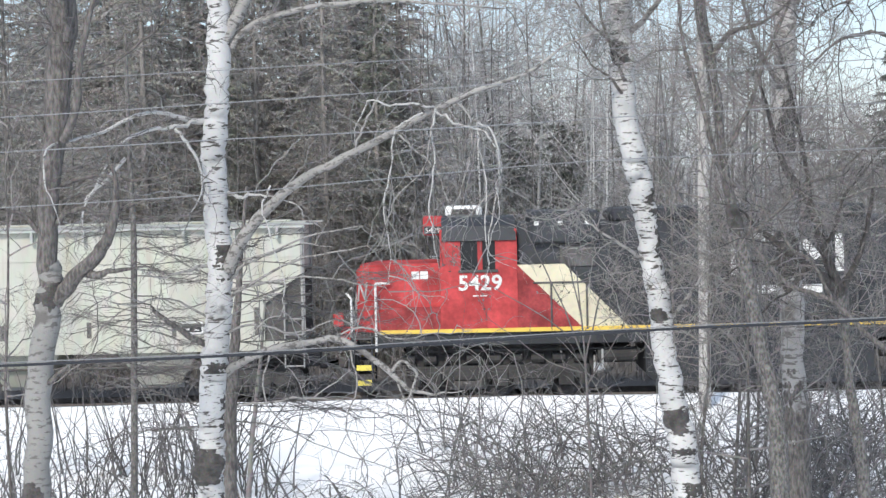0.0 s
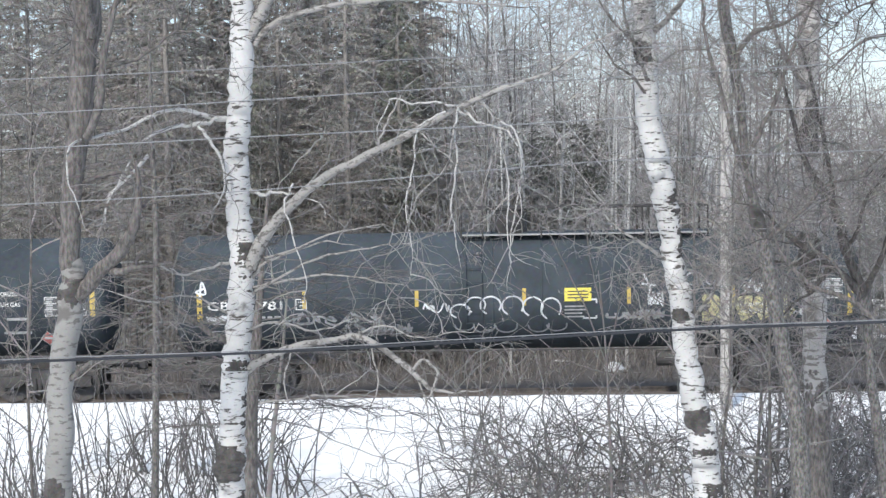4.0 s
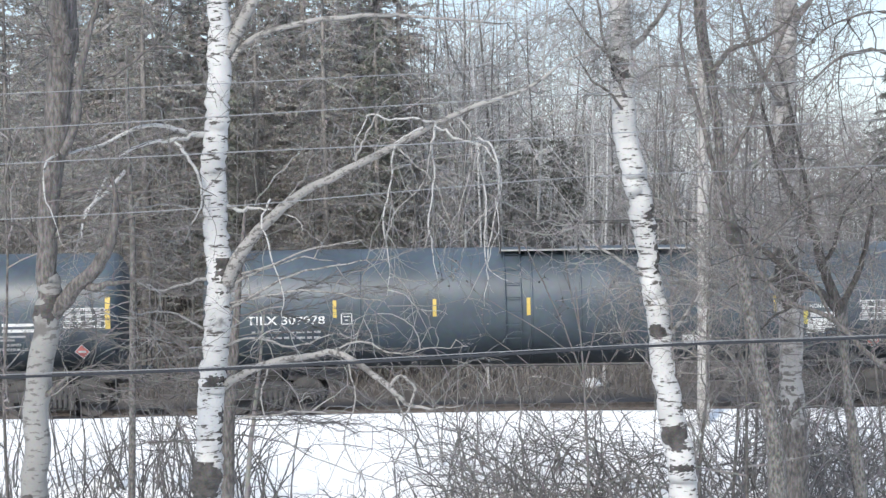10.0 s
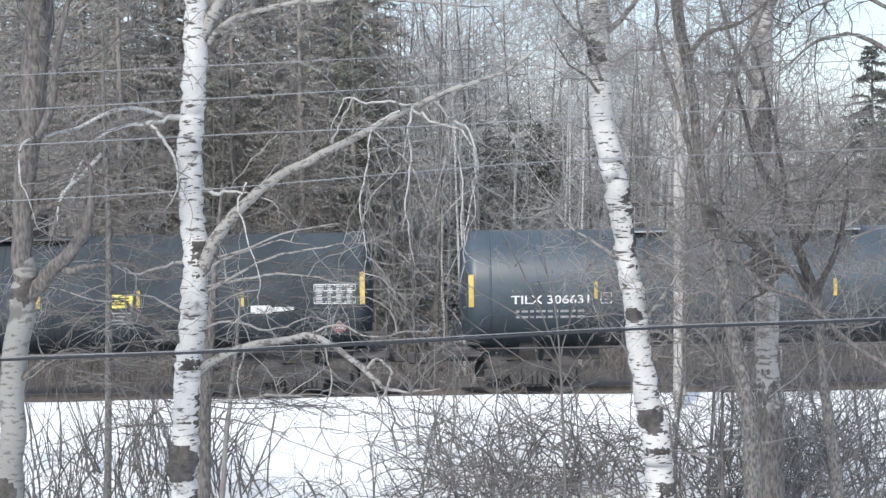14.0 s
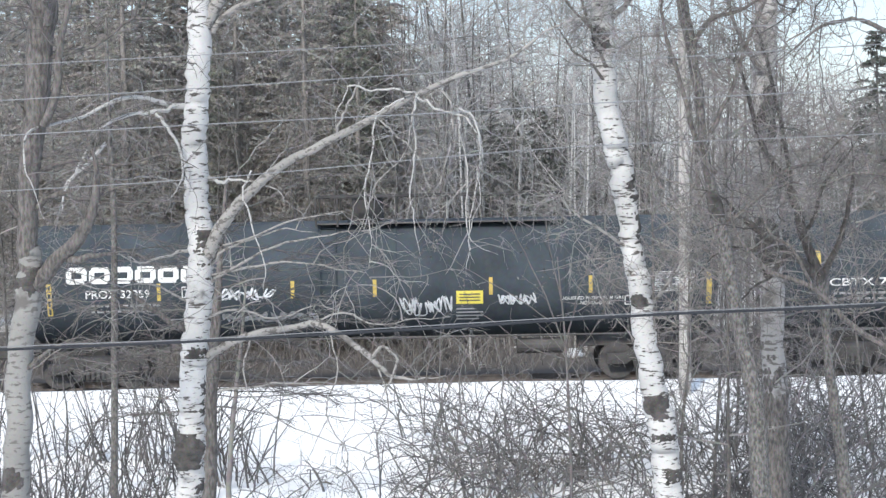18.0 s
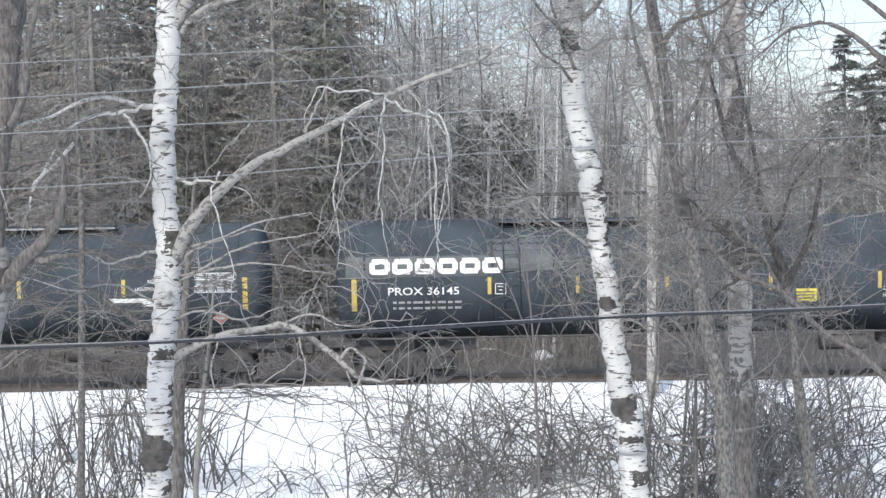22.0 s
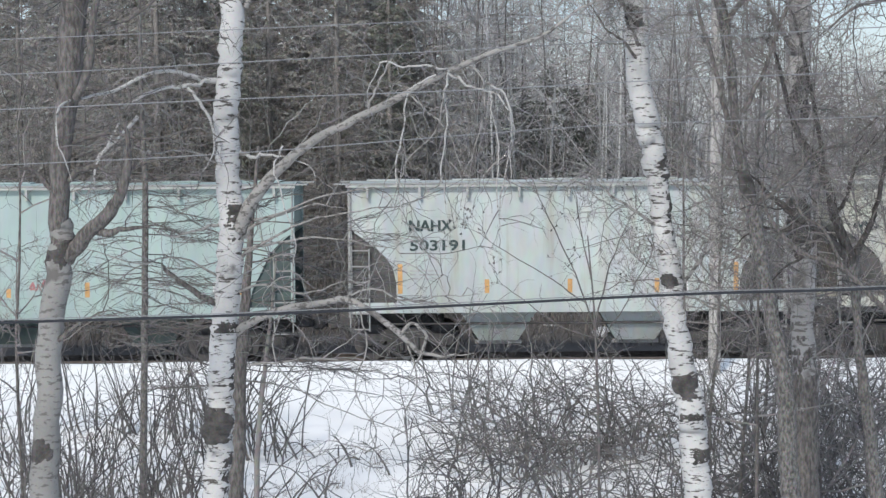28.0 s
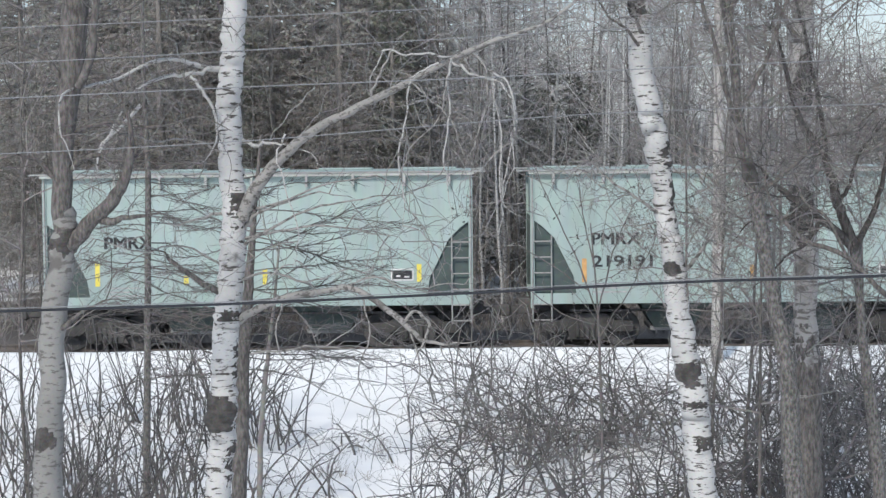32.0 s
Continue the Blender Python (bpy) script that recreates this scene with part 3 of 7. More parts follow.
    tree("birch_tree", "tall white paper birch with dark horizontal marks", [
        (-2.99, 24.0, -1.195, 0.2), (-2.955, 24.0, 0.6, 0.166), (-2.93, 24, 1.32, 0.1595), (-2.873, 24, 1.873, 0.1629), (-2.853, 24, 2.218, 0.1629), (-2.844, 24, 2.562, 0.1595), (-2.835, 24, 2.906, 0.1561), (-2.816, 24, 3.249, 0.1629), (-2.79, 24, 3.591, 0.1629), (-2.747, 24, 3.932, 0.1595), (-2.71, 24, 4.273, 0.1629), (-2.684, 24, 4.614, 0.1527), (-2.699, 24, 4.954, 0.1561), (-2.714, 24, 5.294, 0.1459), (-2.708, 24, 5.633, 0.1425), (-2.716, 24, 5.971, 0.1493), (-2.704, 24, 6.308, 0.1493), (-2.685, 24, 6.645, 0.1425), (-2.666, 24, 6.982, 0.1425), (-2.63, 24, 7.4, 0.1390), (-2.64, 24.0, 7.922, 0.1289),
        (-2.695, 24.0, 8.931, 0.1154), (-2.599, 24.0, 10.601, 0.0916), (-2.602, 24.0, 12.596, 0.0611), (-2.464, 24.0, 14.574, 0.0204)], M_BIRCH, limbs, M_LIMB, M_TWIG, dark=(11,), pale=(3, 4, 5, 6, 7, 8, 9, 10, *range(31, 35)), seed=3, twigs=1.9, length=1.15, r=0.0085, levels=3, lift=-0.09, curl=0.24, burls=((2.10, 2.55, 0.24, 225, 105), (4.45, 5.1, 0.0, 300, 62), (3.45, 3.65, 0.0, 290, 70), (1.35, 2.1, 0.0, 330, 45), (2.6, 3.3, 0.0, 340, 32)))
    limbs = []
    limbs.append([(2.304, 24.9, 6.845, 0.0246), (2.167, 24.7, 7.222, 0.021), (2.012, 24.6, 7.599, 0.0174), (1.964, 24.6, 8.014, 0.0139), (1.848, 24.6, 8.499, 0.0104)])
    limbs.append([(2.295, 24.9, 7.125, 0.0211), (2.079, 24.7, 7.397, 0.0175), (1.833, 24.6, 7.637, 0.0139), (1.644, 24.6, 7.952, 0.0104)])
    limbs.append([(2.288, 24.9, 6.705, 0.0211), (2.092, 24.7, 6.945, 0.0175), (1.905, 24.6, 7.048, 0.0139), (1.757, 24.6, 7.259, 0.0104)])
    limbs.append([(2.367, 25.0, 7.481, 0.0424), (2.689, 24.8, 7.808, 0.0316), (2.964, 24.7, 8.279, 0.021)])
    limbs.append([(2.586, 25.0, 4.584, 0.0283), (2.288, 24.8, 4.81, 0.021), (1.933, 24.7, 5.032, 0.014), (1.658, 24.7, 5.317, 0.0105)])
    limbs.append([(2.858, 25.0, 3.939, 0.0283), (3.015, 24.8, 4.162, 0.021), (3.182, 24.7, 4.445, 0.014)])
    tree("birch_tree", "leaning white paper birch with dark knots", [
        (3.286, 25.0, -1.369, 0.24), (3.19, 25.0, 0.2, 0.19), (3.081, 25, 1.078, 0.1767), (3.025, 25, 1.655, 0.1767), (2.982, 25, 2.014, 0.1767), (2.955, 25, 2.373, 0.1767), (2.884, 25, 2.731, 0.1697), (2.814, 25, 3.089, 0.1555), (2.744, 25, 3.446, 0.1414), (2.709, 25, 3.802, 0.1414), (2.675, 25, 4.229, 0.1414), (2.626, 25, 4.513, 0.1343), (2.584, 25, 4.867, 0.1308), (2.536, 25, 5.221, 0.1414), (2.48, 25, 5.574, 0.1485), (2.404, 25, 5.926, 0.1555), (2.334, 25, 6.279, 0.1449), (2.3, 25, 6.63, 0.1485), (2.288, 25, 6.98, 0.1485), (2.285, 25, 7.4, 0.14), (2.27, 25, 8.116, 0.135),
        (2.279, 25.0, 9.303, 0.099), (2.432, 25.0, 12.08, 0.0424), (2.398, 25.0, 14.149, 0.0141)], M_BIRCH, limbs, M_LIMB, M_TWIG, dark=(0, 1, 2), seed=5, twigs=5.5, length=0.95, r=0.0085, levels=3, lift=-0.07, curl=0.27, burls=((2.42, 2.82, 0.05, 262, 75), (2.12, 2.33, 0.0, 250, 95), (1.62, 1.9, 0.0, 300, 80), (5.2, 5.55, 0.03, 345, 55), (4.45, 5.3, 0.0, 335, 45), (3.86, 4.06, 0.03, 250, 60), (7.05, 7.45, 0.03, 235, 60)))
    limbs = []
    limbs.append([(-4.332, 22.0, 4.592, 0.1182), (-4.353, 22.0, 5.185, 0.112), (-4.31, 22.0, 5.806, 0.1182), (-4.214, 22.0, 6.549, 0.1369), (-4.145, 22.0, 7.228, 0.1493), (-4.104, 22.0, 7.783, 0.1493), (-4.095, 22.0, 9.628, 0.112), (-3.964, 22.0, 12.066, 0.0311)])
    limbs.append([(-4.305, 22.0, 4.467, 0.1058), (-4.061, 21.9, 4.717, 0.0867), (-3.757, 21.8, 4.994, 0.0771), (-3.591, 21.7, 5.271, 0.0552), (-3.532, 21.7, 5.638, 0.0368), (-3.561, 21.7, 5.915, 0.0184)])
    limbs.append([(-3.947, 21.9, 4.795, 0.0495), (-3.764, 21.8, 4.759, 0.0432), (-3.67, 21.8, 4.807, 0.0308)])
    limbs.append([(-4.476, 22.0, 3.501, 0.0373), (-4.277, 21.9, 3.664, 0.0279), (-4.163, 21.9, 3.755, 0.0186)])
    limbs.append([(-4.378, 22.0, 5.185, 0.0373), (-4.598, 21.9, 5.441, 0.0248), (-4.822, 21.8, 5.51, 0.0185), (-5.072, 21.8, 5.392, 0.0123)])
    limbs.append([(-4.312, 22.0, 5.309, 0.0373), (-3.977, 21.9, 5.49, 0.0279), (-3.653, 21.8, 5.424, 0.0185), (-3.341, 21.8, 5.541, 0.0123)])
    limbs.append([(-4.025, 21.7, 7.299, 0.0399), (-4.054, 21.7, 7.574, 0.0399), (-4.094, 21.7, 7.879, 0.0368), (-4.162, 21.7, 8.488, 0.0245)])
    limbs.append([(-4.111, 21.8, 6.234, 0.0462), (-3.941, 21.7, 6.596, 0.046), (-3.882, 21.7, 7.144, 0.0368), (-3.759, 21.7, 7.629, 0.0307), (-3.559, 21.7, 8.233, 0.0184)])
    limbs.append([(-4.225, 22.0, 6.177, 0.0373), (-4.524, 22.0, 6.555, 0.028), (-4.831, 22.0, 6.686, 0.0187)])
    limbs.append([(-4.078, 22.0, 6.979, 0.028), (-3.578, 22.0, 7.093, 0.0218), (-3.136, 22.0, 7.393, 0.0156), (-2.766, 22.0, 7.323, 0.0124)])
    limbs.append([(-4.237, 22.0, 5.742, 0.028), (-3.799, 22.0, 5.858, 0.0218), (-3.365, 22.0, 5.786, 0.0156), (-2.865, 22.0, 5.9, 0.0124)])
    tree("birch_tree", "old grey birch with a dark furrowed upper trunk", [
        (-4.723, 22.0, -1.107, 0.2053), (-4.608, 22.0, 1.554, 0.168), (-4.543, 22.0, 2.498, 0.1493), (-4.49, 22.0, 3.438, 0.1431), (-4.403, 22.0, 4.313, 0.1431), (-4.331, 22.0, 4.655, 0.1306), (-4.337, 22.0, 4.873, 0.112)], M_BIRCH_OLD, limbs, M_DARKBARK, M_SAPLING, seed=8, twigs=2.2, length=1.1, r=0.008, levels=3, lift=-0.04, curl=0.27, burls=((2.2, 2.52, 0.04, 240, 60), (4.35, 4.72, 0.06, 270, 120)))
    tree("sapling", "thin grey sapling with a straight stem", [
        (-4.976, 31.0, -1.567, 0.0657), (-4.874, 31.0, 1.541, 0.057), (-4.835, 31.0, 3.307, 0.0526), (-4.801, 31.0, 4.889, 0.0482), (-4.831, 31.0, 6.379, 0.0351), (-4.838, 31.0, 8.037, 0.0219)], M_GREYBARK, seed=10, trunk_twigs=0.8, length=0.7, twig_mat=M_SAPLING, boughs=(2.6, 6.6, 58, 1.4))
    tree("tree", "slim dark trunk close behind a birch", [
        (-3.075, 27.0, -1.416, 0.1145), (-2.98, 27.0, 1.452, 0.0993), (-2.899, 27.0, 2.838, 0.084), (-2.842, 27.0, 3.605, 0.0687), (-2.757, 27.0, 4.523, 0.0382), (-2.637, 27.0, 5.667, 0.0191)], M_DARKBARK, seed=11, trunk_twigs=0.6, length=0.6, twig_mat=M_SAPLING, boughs=(2.3, 5.2, 46, 2.3))
    tree("sapling", "thin bent sapling beside the birch", [
        (-2.892, 28.0, -1.288, 0.0475), (-2.812, 28.0, 1.283, 0.0396), (-2.724, 28.0, 2.241, 0.0317), (-2.586, 28.0, 3.355, 0.0238), (-2.503, 28.0, 4.149, 0.0119)], M_TWIG_BROWN, seed=12, trunk_twigs=2.0, length=0.6, twig_mat=M_TWIG_BROWN)
    limbs = []
    limbs.append([(3.516, 24.0, 5.563, 0.037), (3.303, 23.9, 5.839, 0.0318), (3.099, 23.8, 6.581, 0.0262), (2.92, 23.8, 7.187, 0.0209), (2.85, 23.8, 7.79, 0.0158)])
    limbs.append([(3.455, 24.0, 6.039, 0.0319), (3.719, 23.9, 6.571, 0.0264), (3.913, 23.8, 7.167, 0.0209), (4.19, 23.8, 7.762, 0.0158)])
    limbs.append([(3.642, 24.0, 4.949, 0.0319), (3.969, 23.9, 5.217, 0.0264), (4.294, 23.8, 5.549, 0.0209), (4.767, 23.8, 5.74, 0.0131), (5.176, 23.8, 6.135, 0.0077)])
    limbs.append([(3.199, 24.0, 6.991, 0.037), (3.461, 23.9, 7.383, 0.0291), (3.851, 23.8, 7.502, 0.0209), (4.326, 23.8, 7.893, 0.0131)])
    tree("tree", "dark leaning trunk with a paler lower stem", [
        (4.20, 24.0, -1.107, 0.15), (4.11, 24.0, 0.4, 0.13), (4.053, 24, 1.259, 0.1222), (4.011, 24, 1.812, 0.1188), (3.983, 24, 2.501, 0.112), (3.955, 24, 2.845, 0.1018), (3.893, 24, 3.188, 0.0984), (3.825, 24, 3.531, 0.0916), (3.763, 24, 3.873, 0.0882), (3.688, 24, 4.215, 0.0882), (3.634, 24, 4.555, 0.0882), (3.566, 24, 4.896, 0.0882), (3.505, 24, 5.168, 0.0747), (3.464, 24, 5.439, 0.0600), (3.376, 24, 5.913, 0.0520), (3.309, 24, 6.655, 0.0600), (3.208, 24, 7.26, 0.0680), (3.111, 24, 8.011, 0.0700), (3.0, 24.0, 10.485, 0.0529), (3.094, 24.0, 13.14, 0.0159)], M_GREYBARK, limbs, M_DARKBARK, M_TWIG_BROWN, seed=13, twigs=5.2, length=1.1, r=0.0085, levels=3, burls=((5.0, 5.35, 0.22, 270, 130), (5.35, 5.95, 0.1, 200, 80)))
    limbs = []
    limbs.append([(4.798, 26.9, 7.967, 0.0456), (4.945, 26.9, 8.162, 0.0304), (5.2, 26.8, 8.5, 0.02)])
    limbs.append([(4.55, 26.8, 6.9, 0.035), (4.30, 26.7, 7.25, 0.03), (4.12, 26.6, 7.7, 0.024), (4.0, 26.6, 8.2, 0.016)])
    tree("birch_tree", "grey weathered birch with a dark lower stem", [
        (4.80, 27.0, -1.2, 0.21), (4.759, 27, 0.685, 0.1832), (4.742, 27, 1.695, 0.1832), (4.725, 27, 2.545, 0.1756), (4.709, 27, 3.162, 0.1527), (4.708, 27, 3.623, 0.1603), (4.684, 27, 4.16, 0.168), (4.645, 27, 4.772, 0.1756), (4.613, 27, 5.458, 0.168), (4.62, 27, 5.914, 0.1603), (4.641, 27, 6.763, 0.1527), (4.647, 27, 7.427, 0.1527), (4.674, 27, 8.266, 0.15), (4.72, 27.0, 11.038, 0.1069), (4.837, 27.0, 14.025, 0.0305)], M_BIRCH_GREY, limbs, M_DARKBARK, M_TWIG_BROWN, seed=14, twigs=4.4, length=1.1, r=0.009, levels=3, lift=-0.05, trunk_twigs=1.2, burls=((-1.1, 3.3, 0.0, 270, 1000), (4.0, 5.0, 0.02, 255, 75), (5.9, 6.75, 0.02, 300, 70)))
    limbs = []
    limbs.append([(5.017, 25.4, 4.182, 0.0646), (4.801, 25.3, 4.385, 0.0503), (4.585, 25.2, 4.531, 0.0467), (4.37, 25.1, 4.677, 0.0431), (4.154, 25.0, 4.837, 0.0431), (3.903, 25.0, 5.055, 0.0287), (3.795, 25.0, 5.199, 0.0144)])
    limbs.append([(5.039, 25.4, 4.181, 0.079), (4.923, 25.4, 4.506, 0.0682), (4.814, 25.4, 4.795, 0.0646), (4.742, 25.4, 5.119, 0.0611), (4.677, 25.4, 5.298, 0.0575), (4.511, 25.4, 5.551, 0.0503), (4.382, 25.4, 5.752, 0.0431), (4.281, 25.4, 5.982, 0.0359), (4.174, 25.4, 6.411, 0.0287), (4.08, 25.4, 6.768, 0.0215)])
    limbs.append([(5.039, 25.4, 4.145, 0.0575), (5.16, 25.4, 4.36, 0.0431), (5.267, 25.4, 4.575, 0.0395), (5.373, 25.4, 4.897, 0.0323), (5.443, 25.4, 5.22, 0.0287), (5.485, 25.4, 5.541, 0.0215)])
    limbs.append([(4.691, 25.4, 5.191, 0.0359), (4.654, 25.5, 5.764, 0.0323), (4.581, 25.6, 6.264, 0.0287), (4.473, 25.6, 6.764, 0.0251), (4.365, 25.6, 7.191, 0.0215)])
    limbs.append([(4.836, 25.4, 4.759, 0.0287), (5.014, 25.5, 4.973, 0.0251), (5.121, 25.6, 5.33, 0.0215), (5.334, 25.6, 5.614, 0.018)])
    limbs.append([(4.37, 25.1, 4.677, 0.03), (4.10, 25.0, 4.55, 0.022), (3.85, 24.9, 4.62, 0.016), (3.6, 24.9, 4.5, 0.01)])
    limbs.append([(4.585, 25.2, 4.531, 0.03), (4.40, 25.1, 4.25, 0.022), (4.15, 25.0, 4.12, 0.016), (3.95, 25.0, 3.9, 0.01)])
    tree("tree", "crooked dark tree forking low over the thicket", [
        (5.55, 25.5, -1.25, 0.125), (5.49, 25.5, 0.1, 0.105), (5.411, 25.5, 0.964, 0.092), (5.335, 25.5, 1.698, 0.085), (5.245, 25.5, 2.43, 0.075), (5.164, 25.5, 3.013, 0.058), (5.125, 25.5, 3.595, 0.056), (5.058, 25.45, 4.175, 0.0793), (5.04, 25.4, 4.24, 0.06)], M_GREYBARK, limbs, M_CROOKED, M_TWIG_BROWN, seed=15, twigs=5.4, length=1.1, r=0.0085, levels=3, curl=0.3)
    limbs = []
    limbs.append([(6.14, 23.0, 6.231, 0.052), (5.571, 22.9, 6.95, 0.0356), (5.059, 22.9, 7.282, 0.0259), (4.586, 22.8, 7.221, 0.0193), (4.261, 22.8, 6.972, 0.0097)])
    limbs.append([(6.127, 23.0, 6.879, 0.0455), (5.577, 22.9, 7.465, 0.0291), (5.064, 22.9, 7.732, 0.0194), (4.527, 22.8, 7.607, 0.0097)])
    limbs.append([(6.187, 23.0, 2.576, 0.0455), (5.531, 22.9, 3.354, 0.0385), (4.897, 22.8, 3.786, 0.0316), (4.45, 22.8, 4.23, 0.0293), (3.919, 22.7, 4.454, 0.027), (3.603, 22.7, 4.802, 0.0202), (3.498, 22.7, 5.125, 0.0135), (3.555, 22.7, 5.509, 0.0067)])
    limbs.append([(4.45, 22.8, 4.23, 0.0203), (4.211, 22.7, 4.66, 0.018), (3.957, 22.7, 4.858, 0.0157), (3.816, 22.6, 5.185, 0.0089)])
    limbs.append([(6.191, 23.0, 4.93, 0.0455), (5.619, 22.9, 5.399, 0.0291), (5.038, 22.9, 5.541, 0.0194), (4.627, 22.8, 5.421, 0.0097)])
    tree("tree", "dark bare crown arching over the clearing", [
        (6.303, 23.0, -0.198, 0.1496), (6.205, 23.0, 3.1, 0.1301), (6.134, 23.0, 5.712, 0.1106), (6.122, 23.0, 7.654, 0.0845), (6.02, 23.0, 10.226, 0.039)], M_DARKBARK, limbs, M_DARKBARK, M_SHRUB, seed=16, twigs=3.4, length=1.0, r=0.010, levels=3)


def thicket_tree(seed, foot, height, lean=0.0, limbs=9, mat=None, label="young leafless tree with many fine twigs"):
    """A young tree, mostly fine twigs."""
    rng = np.random.default_rng(seed)
    root = tagged(empty("young_tree", Matrix.Translation(foot)), label, "tree", group="young trees before the track")
    z = np.linspace(0, height, 9)
    pts = np.stack([lean * z + rng.normal(0, 0.05, 9).cumsum(), rng.normal(0, 0.04, 9).cumsum(), z], -1)
    pts[0, :2] = 0
    hang("trunk", tubes("trunk", [(pts, np.linspace(0.034, 0.008, 9))], 8), M_DARKBARK, root)
    ll = []
    for i in range(limbs):
        s = rng.uniform(0.2, 0.95) * 8
        j = min(int(s), 7)
        a = pts[j] + (pts[j + 1] - pts[j]) * (s - j)
        way = (rng.normal(0, 1), rng.normal(0, 0.5), rng.uniform(0.1, 1.1))
        ll.append(shoot(rng, a, way, height * rng.uniform(0.15, 0.34), 0.016, n=8, curl=0.17, lift=0.02, tip=0.3))
        hang("limb", tubes("limb", [ll[-1]], 5), mat or M_TWIG_BROWN, root)
    tagged(hang("twig_spray", tubes("twig_spray", brush(rng, ll, 3.4, 0.9, 0.0085, 3, -0.02, 0.26, 0.3, 0.1, 0.7), 3), mat or M_TWIG_BROWN, root), kind="stuff")


def build_young_trees():
    foot = lambda x, y: (x, y, float(ground_height(x, y)) - 0.05)
    for i, (bearing, y, h, lean) in enumerate(((0.142, 30, 8.5, 0.02), (0.165, 34, 9.5, -0.02), (0.187, 28, 8.0, -0.03), (0.155, 40, 9.5, 0.03), (0.128, 33, 8.5, 0.02), (0.150, 27, 7.6, 0.0), (0.178, 38, 9.5, 0.0), (0.21, 30, 6.0, -0.02), (0.222, 36, 5.6, -0.03), (0.115, 38, 9.0, 0.0),
                                               (-0.218, 33, 9.0, 0.03))):
        thicket_tree(700 + i, foot(bearing * y, y), h, lean, limbs=13)
    tree("sapling", "bushy sapling with budding upright twigs", [(2.077, 29.0, -1.232, 0.0258), (2.085, 29.0, 1.015, 0.0213), (2.059, 29.0, 2.341, 0.0193), (2.025, 29.0, 3.168, 0.0152), (1.931, 29.0, 4.323, 0.0086)], M_SHRUB, [
        [(2.022, 29.0, 3.003, 0.0131), (1.75, 28.9, 3.758, 0.0106), (1.351, 28.8, 4.59, 0.0086), (1.157, 28.8, 5.083, 0.0057)],
        [(2.038, 29.0, 3.002, 0.0131), (2.244, 28.9, 3.911, 0.0106), (2.491, 28.8, 4.484, 0.0086), (2.7, 28.8, 4.806, 0.0057)],
        [(1.913, 29.0, 3.335, 0.0107), (1.421, 28.9, 3.682, 0.0086), (0.851, 28.8, 4.029, 0.0065), (0.368, 28.8, 4.366, 0.0041)],
        [(1.984, 29.0, 3.663, 0.0107), (1.842, 28.9, 4.33, 0.0086), (1.763, 28.8, 4.826, 0.0057)],
        [(2.065, 29.0, 2.672, 0.0107), (2.48, 28.9, 3.332, 0.0086), (2.809, 28.8, 3.988, 0.0065)],
        [(1.986, 29.0, 2.838, 0.0107), (1.49, 28.9, 3.024, 0.0086), (0.921, 28.8, 3.455, 0.0065)]], M_SHRUB, M_SHRUB, seed=41, twigs=4.2, length=0.6, r=0.0048, levels=2, lift=0.06, curl=0.26, budding=True)


def buds(rng, lines, count, size):
    """Short swollen buds along fine twigs."""
    out = []
    for pts, rad in lines:
        for _ in range(rng.poisson(count)):
            i = rng.integers(0, len(pts))
            d = rng.normal(0, 1, 3)
            d /= np.linalg.norm(d)
            ln = size * rng.uniform(0.7, 1.6)
            out.append((np.array([pts[i], pts[i] + d * ln * 0.5, pts[i] + d * ln]), np.array([size * 0.2, size * 0.45, size * 0.1])))
    return out


def arc(rng, start, way, length, r0, n=9, bend=1.2, curl=0.06, tip=0.3):
    """One stem that bends steadily to one side as it grows."""
    d = np.asarray(way, float)
    d = d / (np.linalg.norm(d) + 1e-9)
    side = np.array([d[0] + rng.normal(0, 0.4), (d[1] + rng.normal(0, 0.4)) * 0.6, -0.5 * rng.random()])
    p, pts = np.asarray(start, float).copy(), []
    step = length / (n - 1)
    for k in range(n):
        pts.append(p.copy())
        q = side - d * side.dot(d)
        d = d + q / (np.linalg.norm(q) + 1e-9) * bend / n * (0.5 + k / n) + rng.normal(0, curl, 3)
        d /= np.linalg.norm(d) + 1e-9
        p = p + d * step
    return np.array(pts), np.linspace(r0, r0 * tip, n)


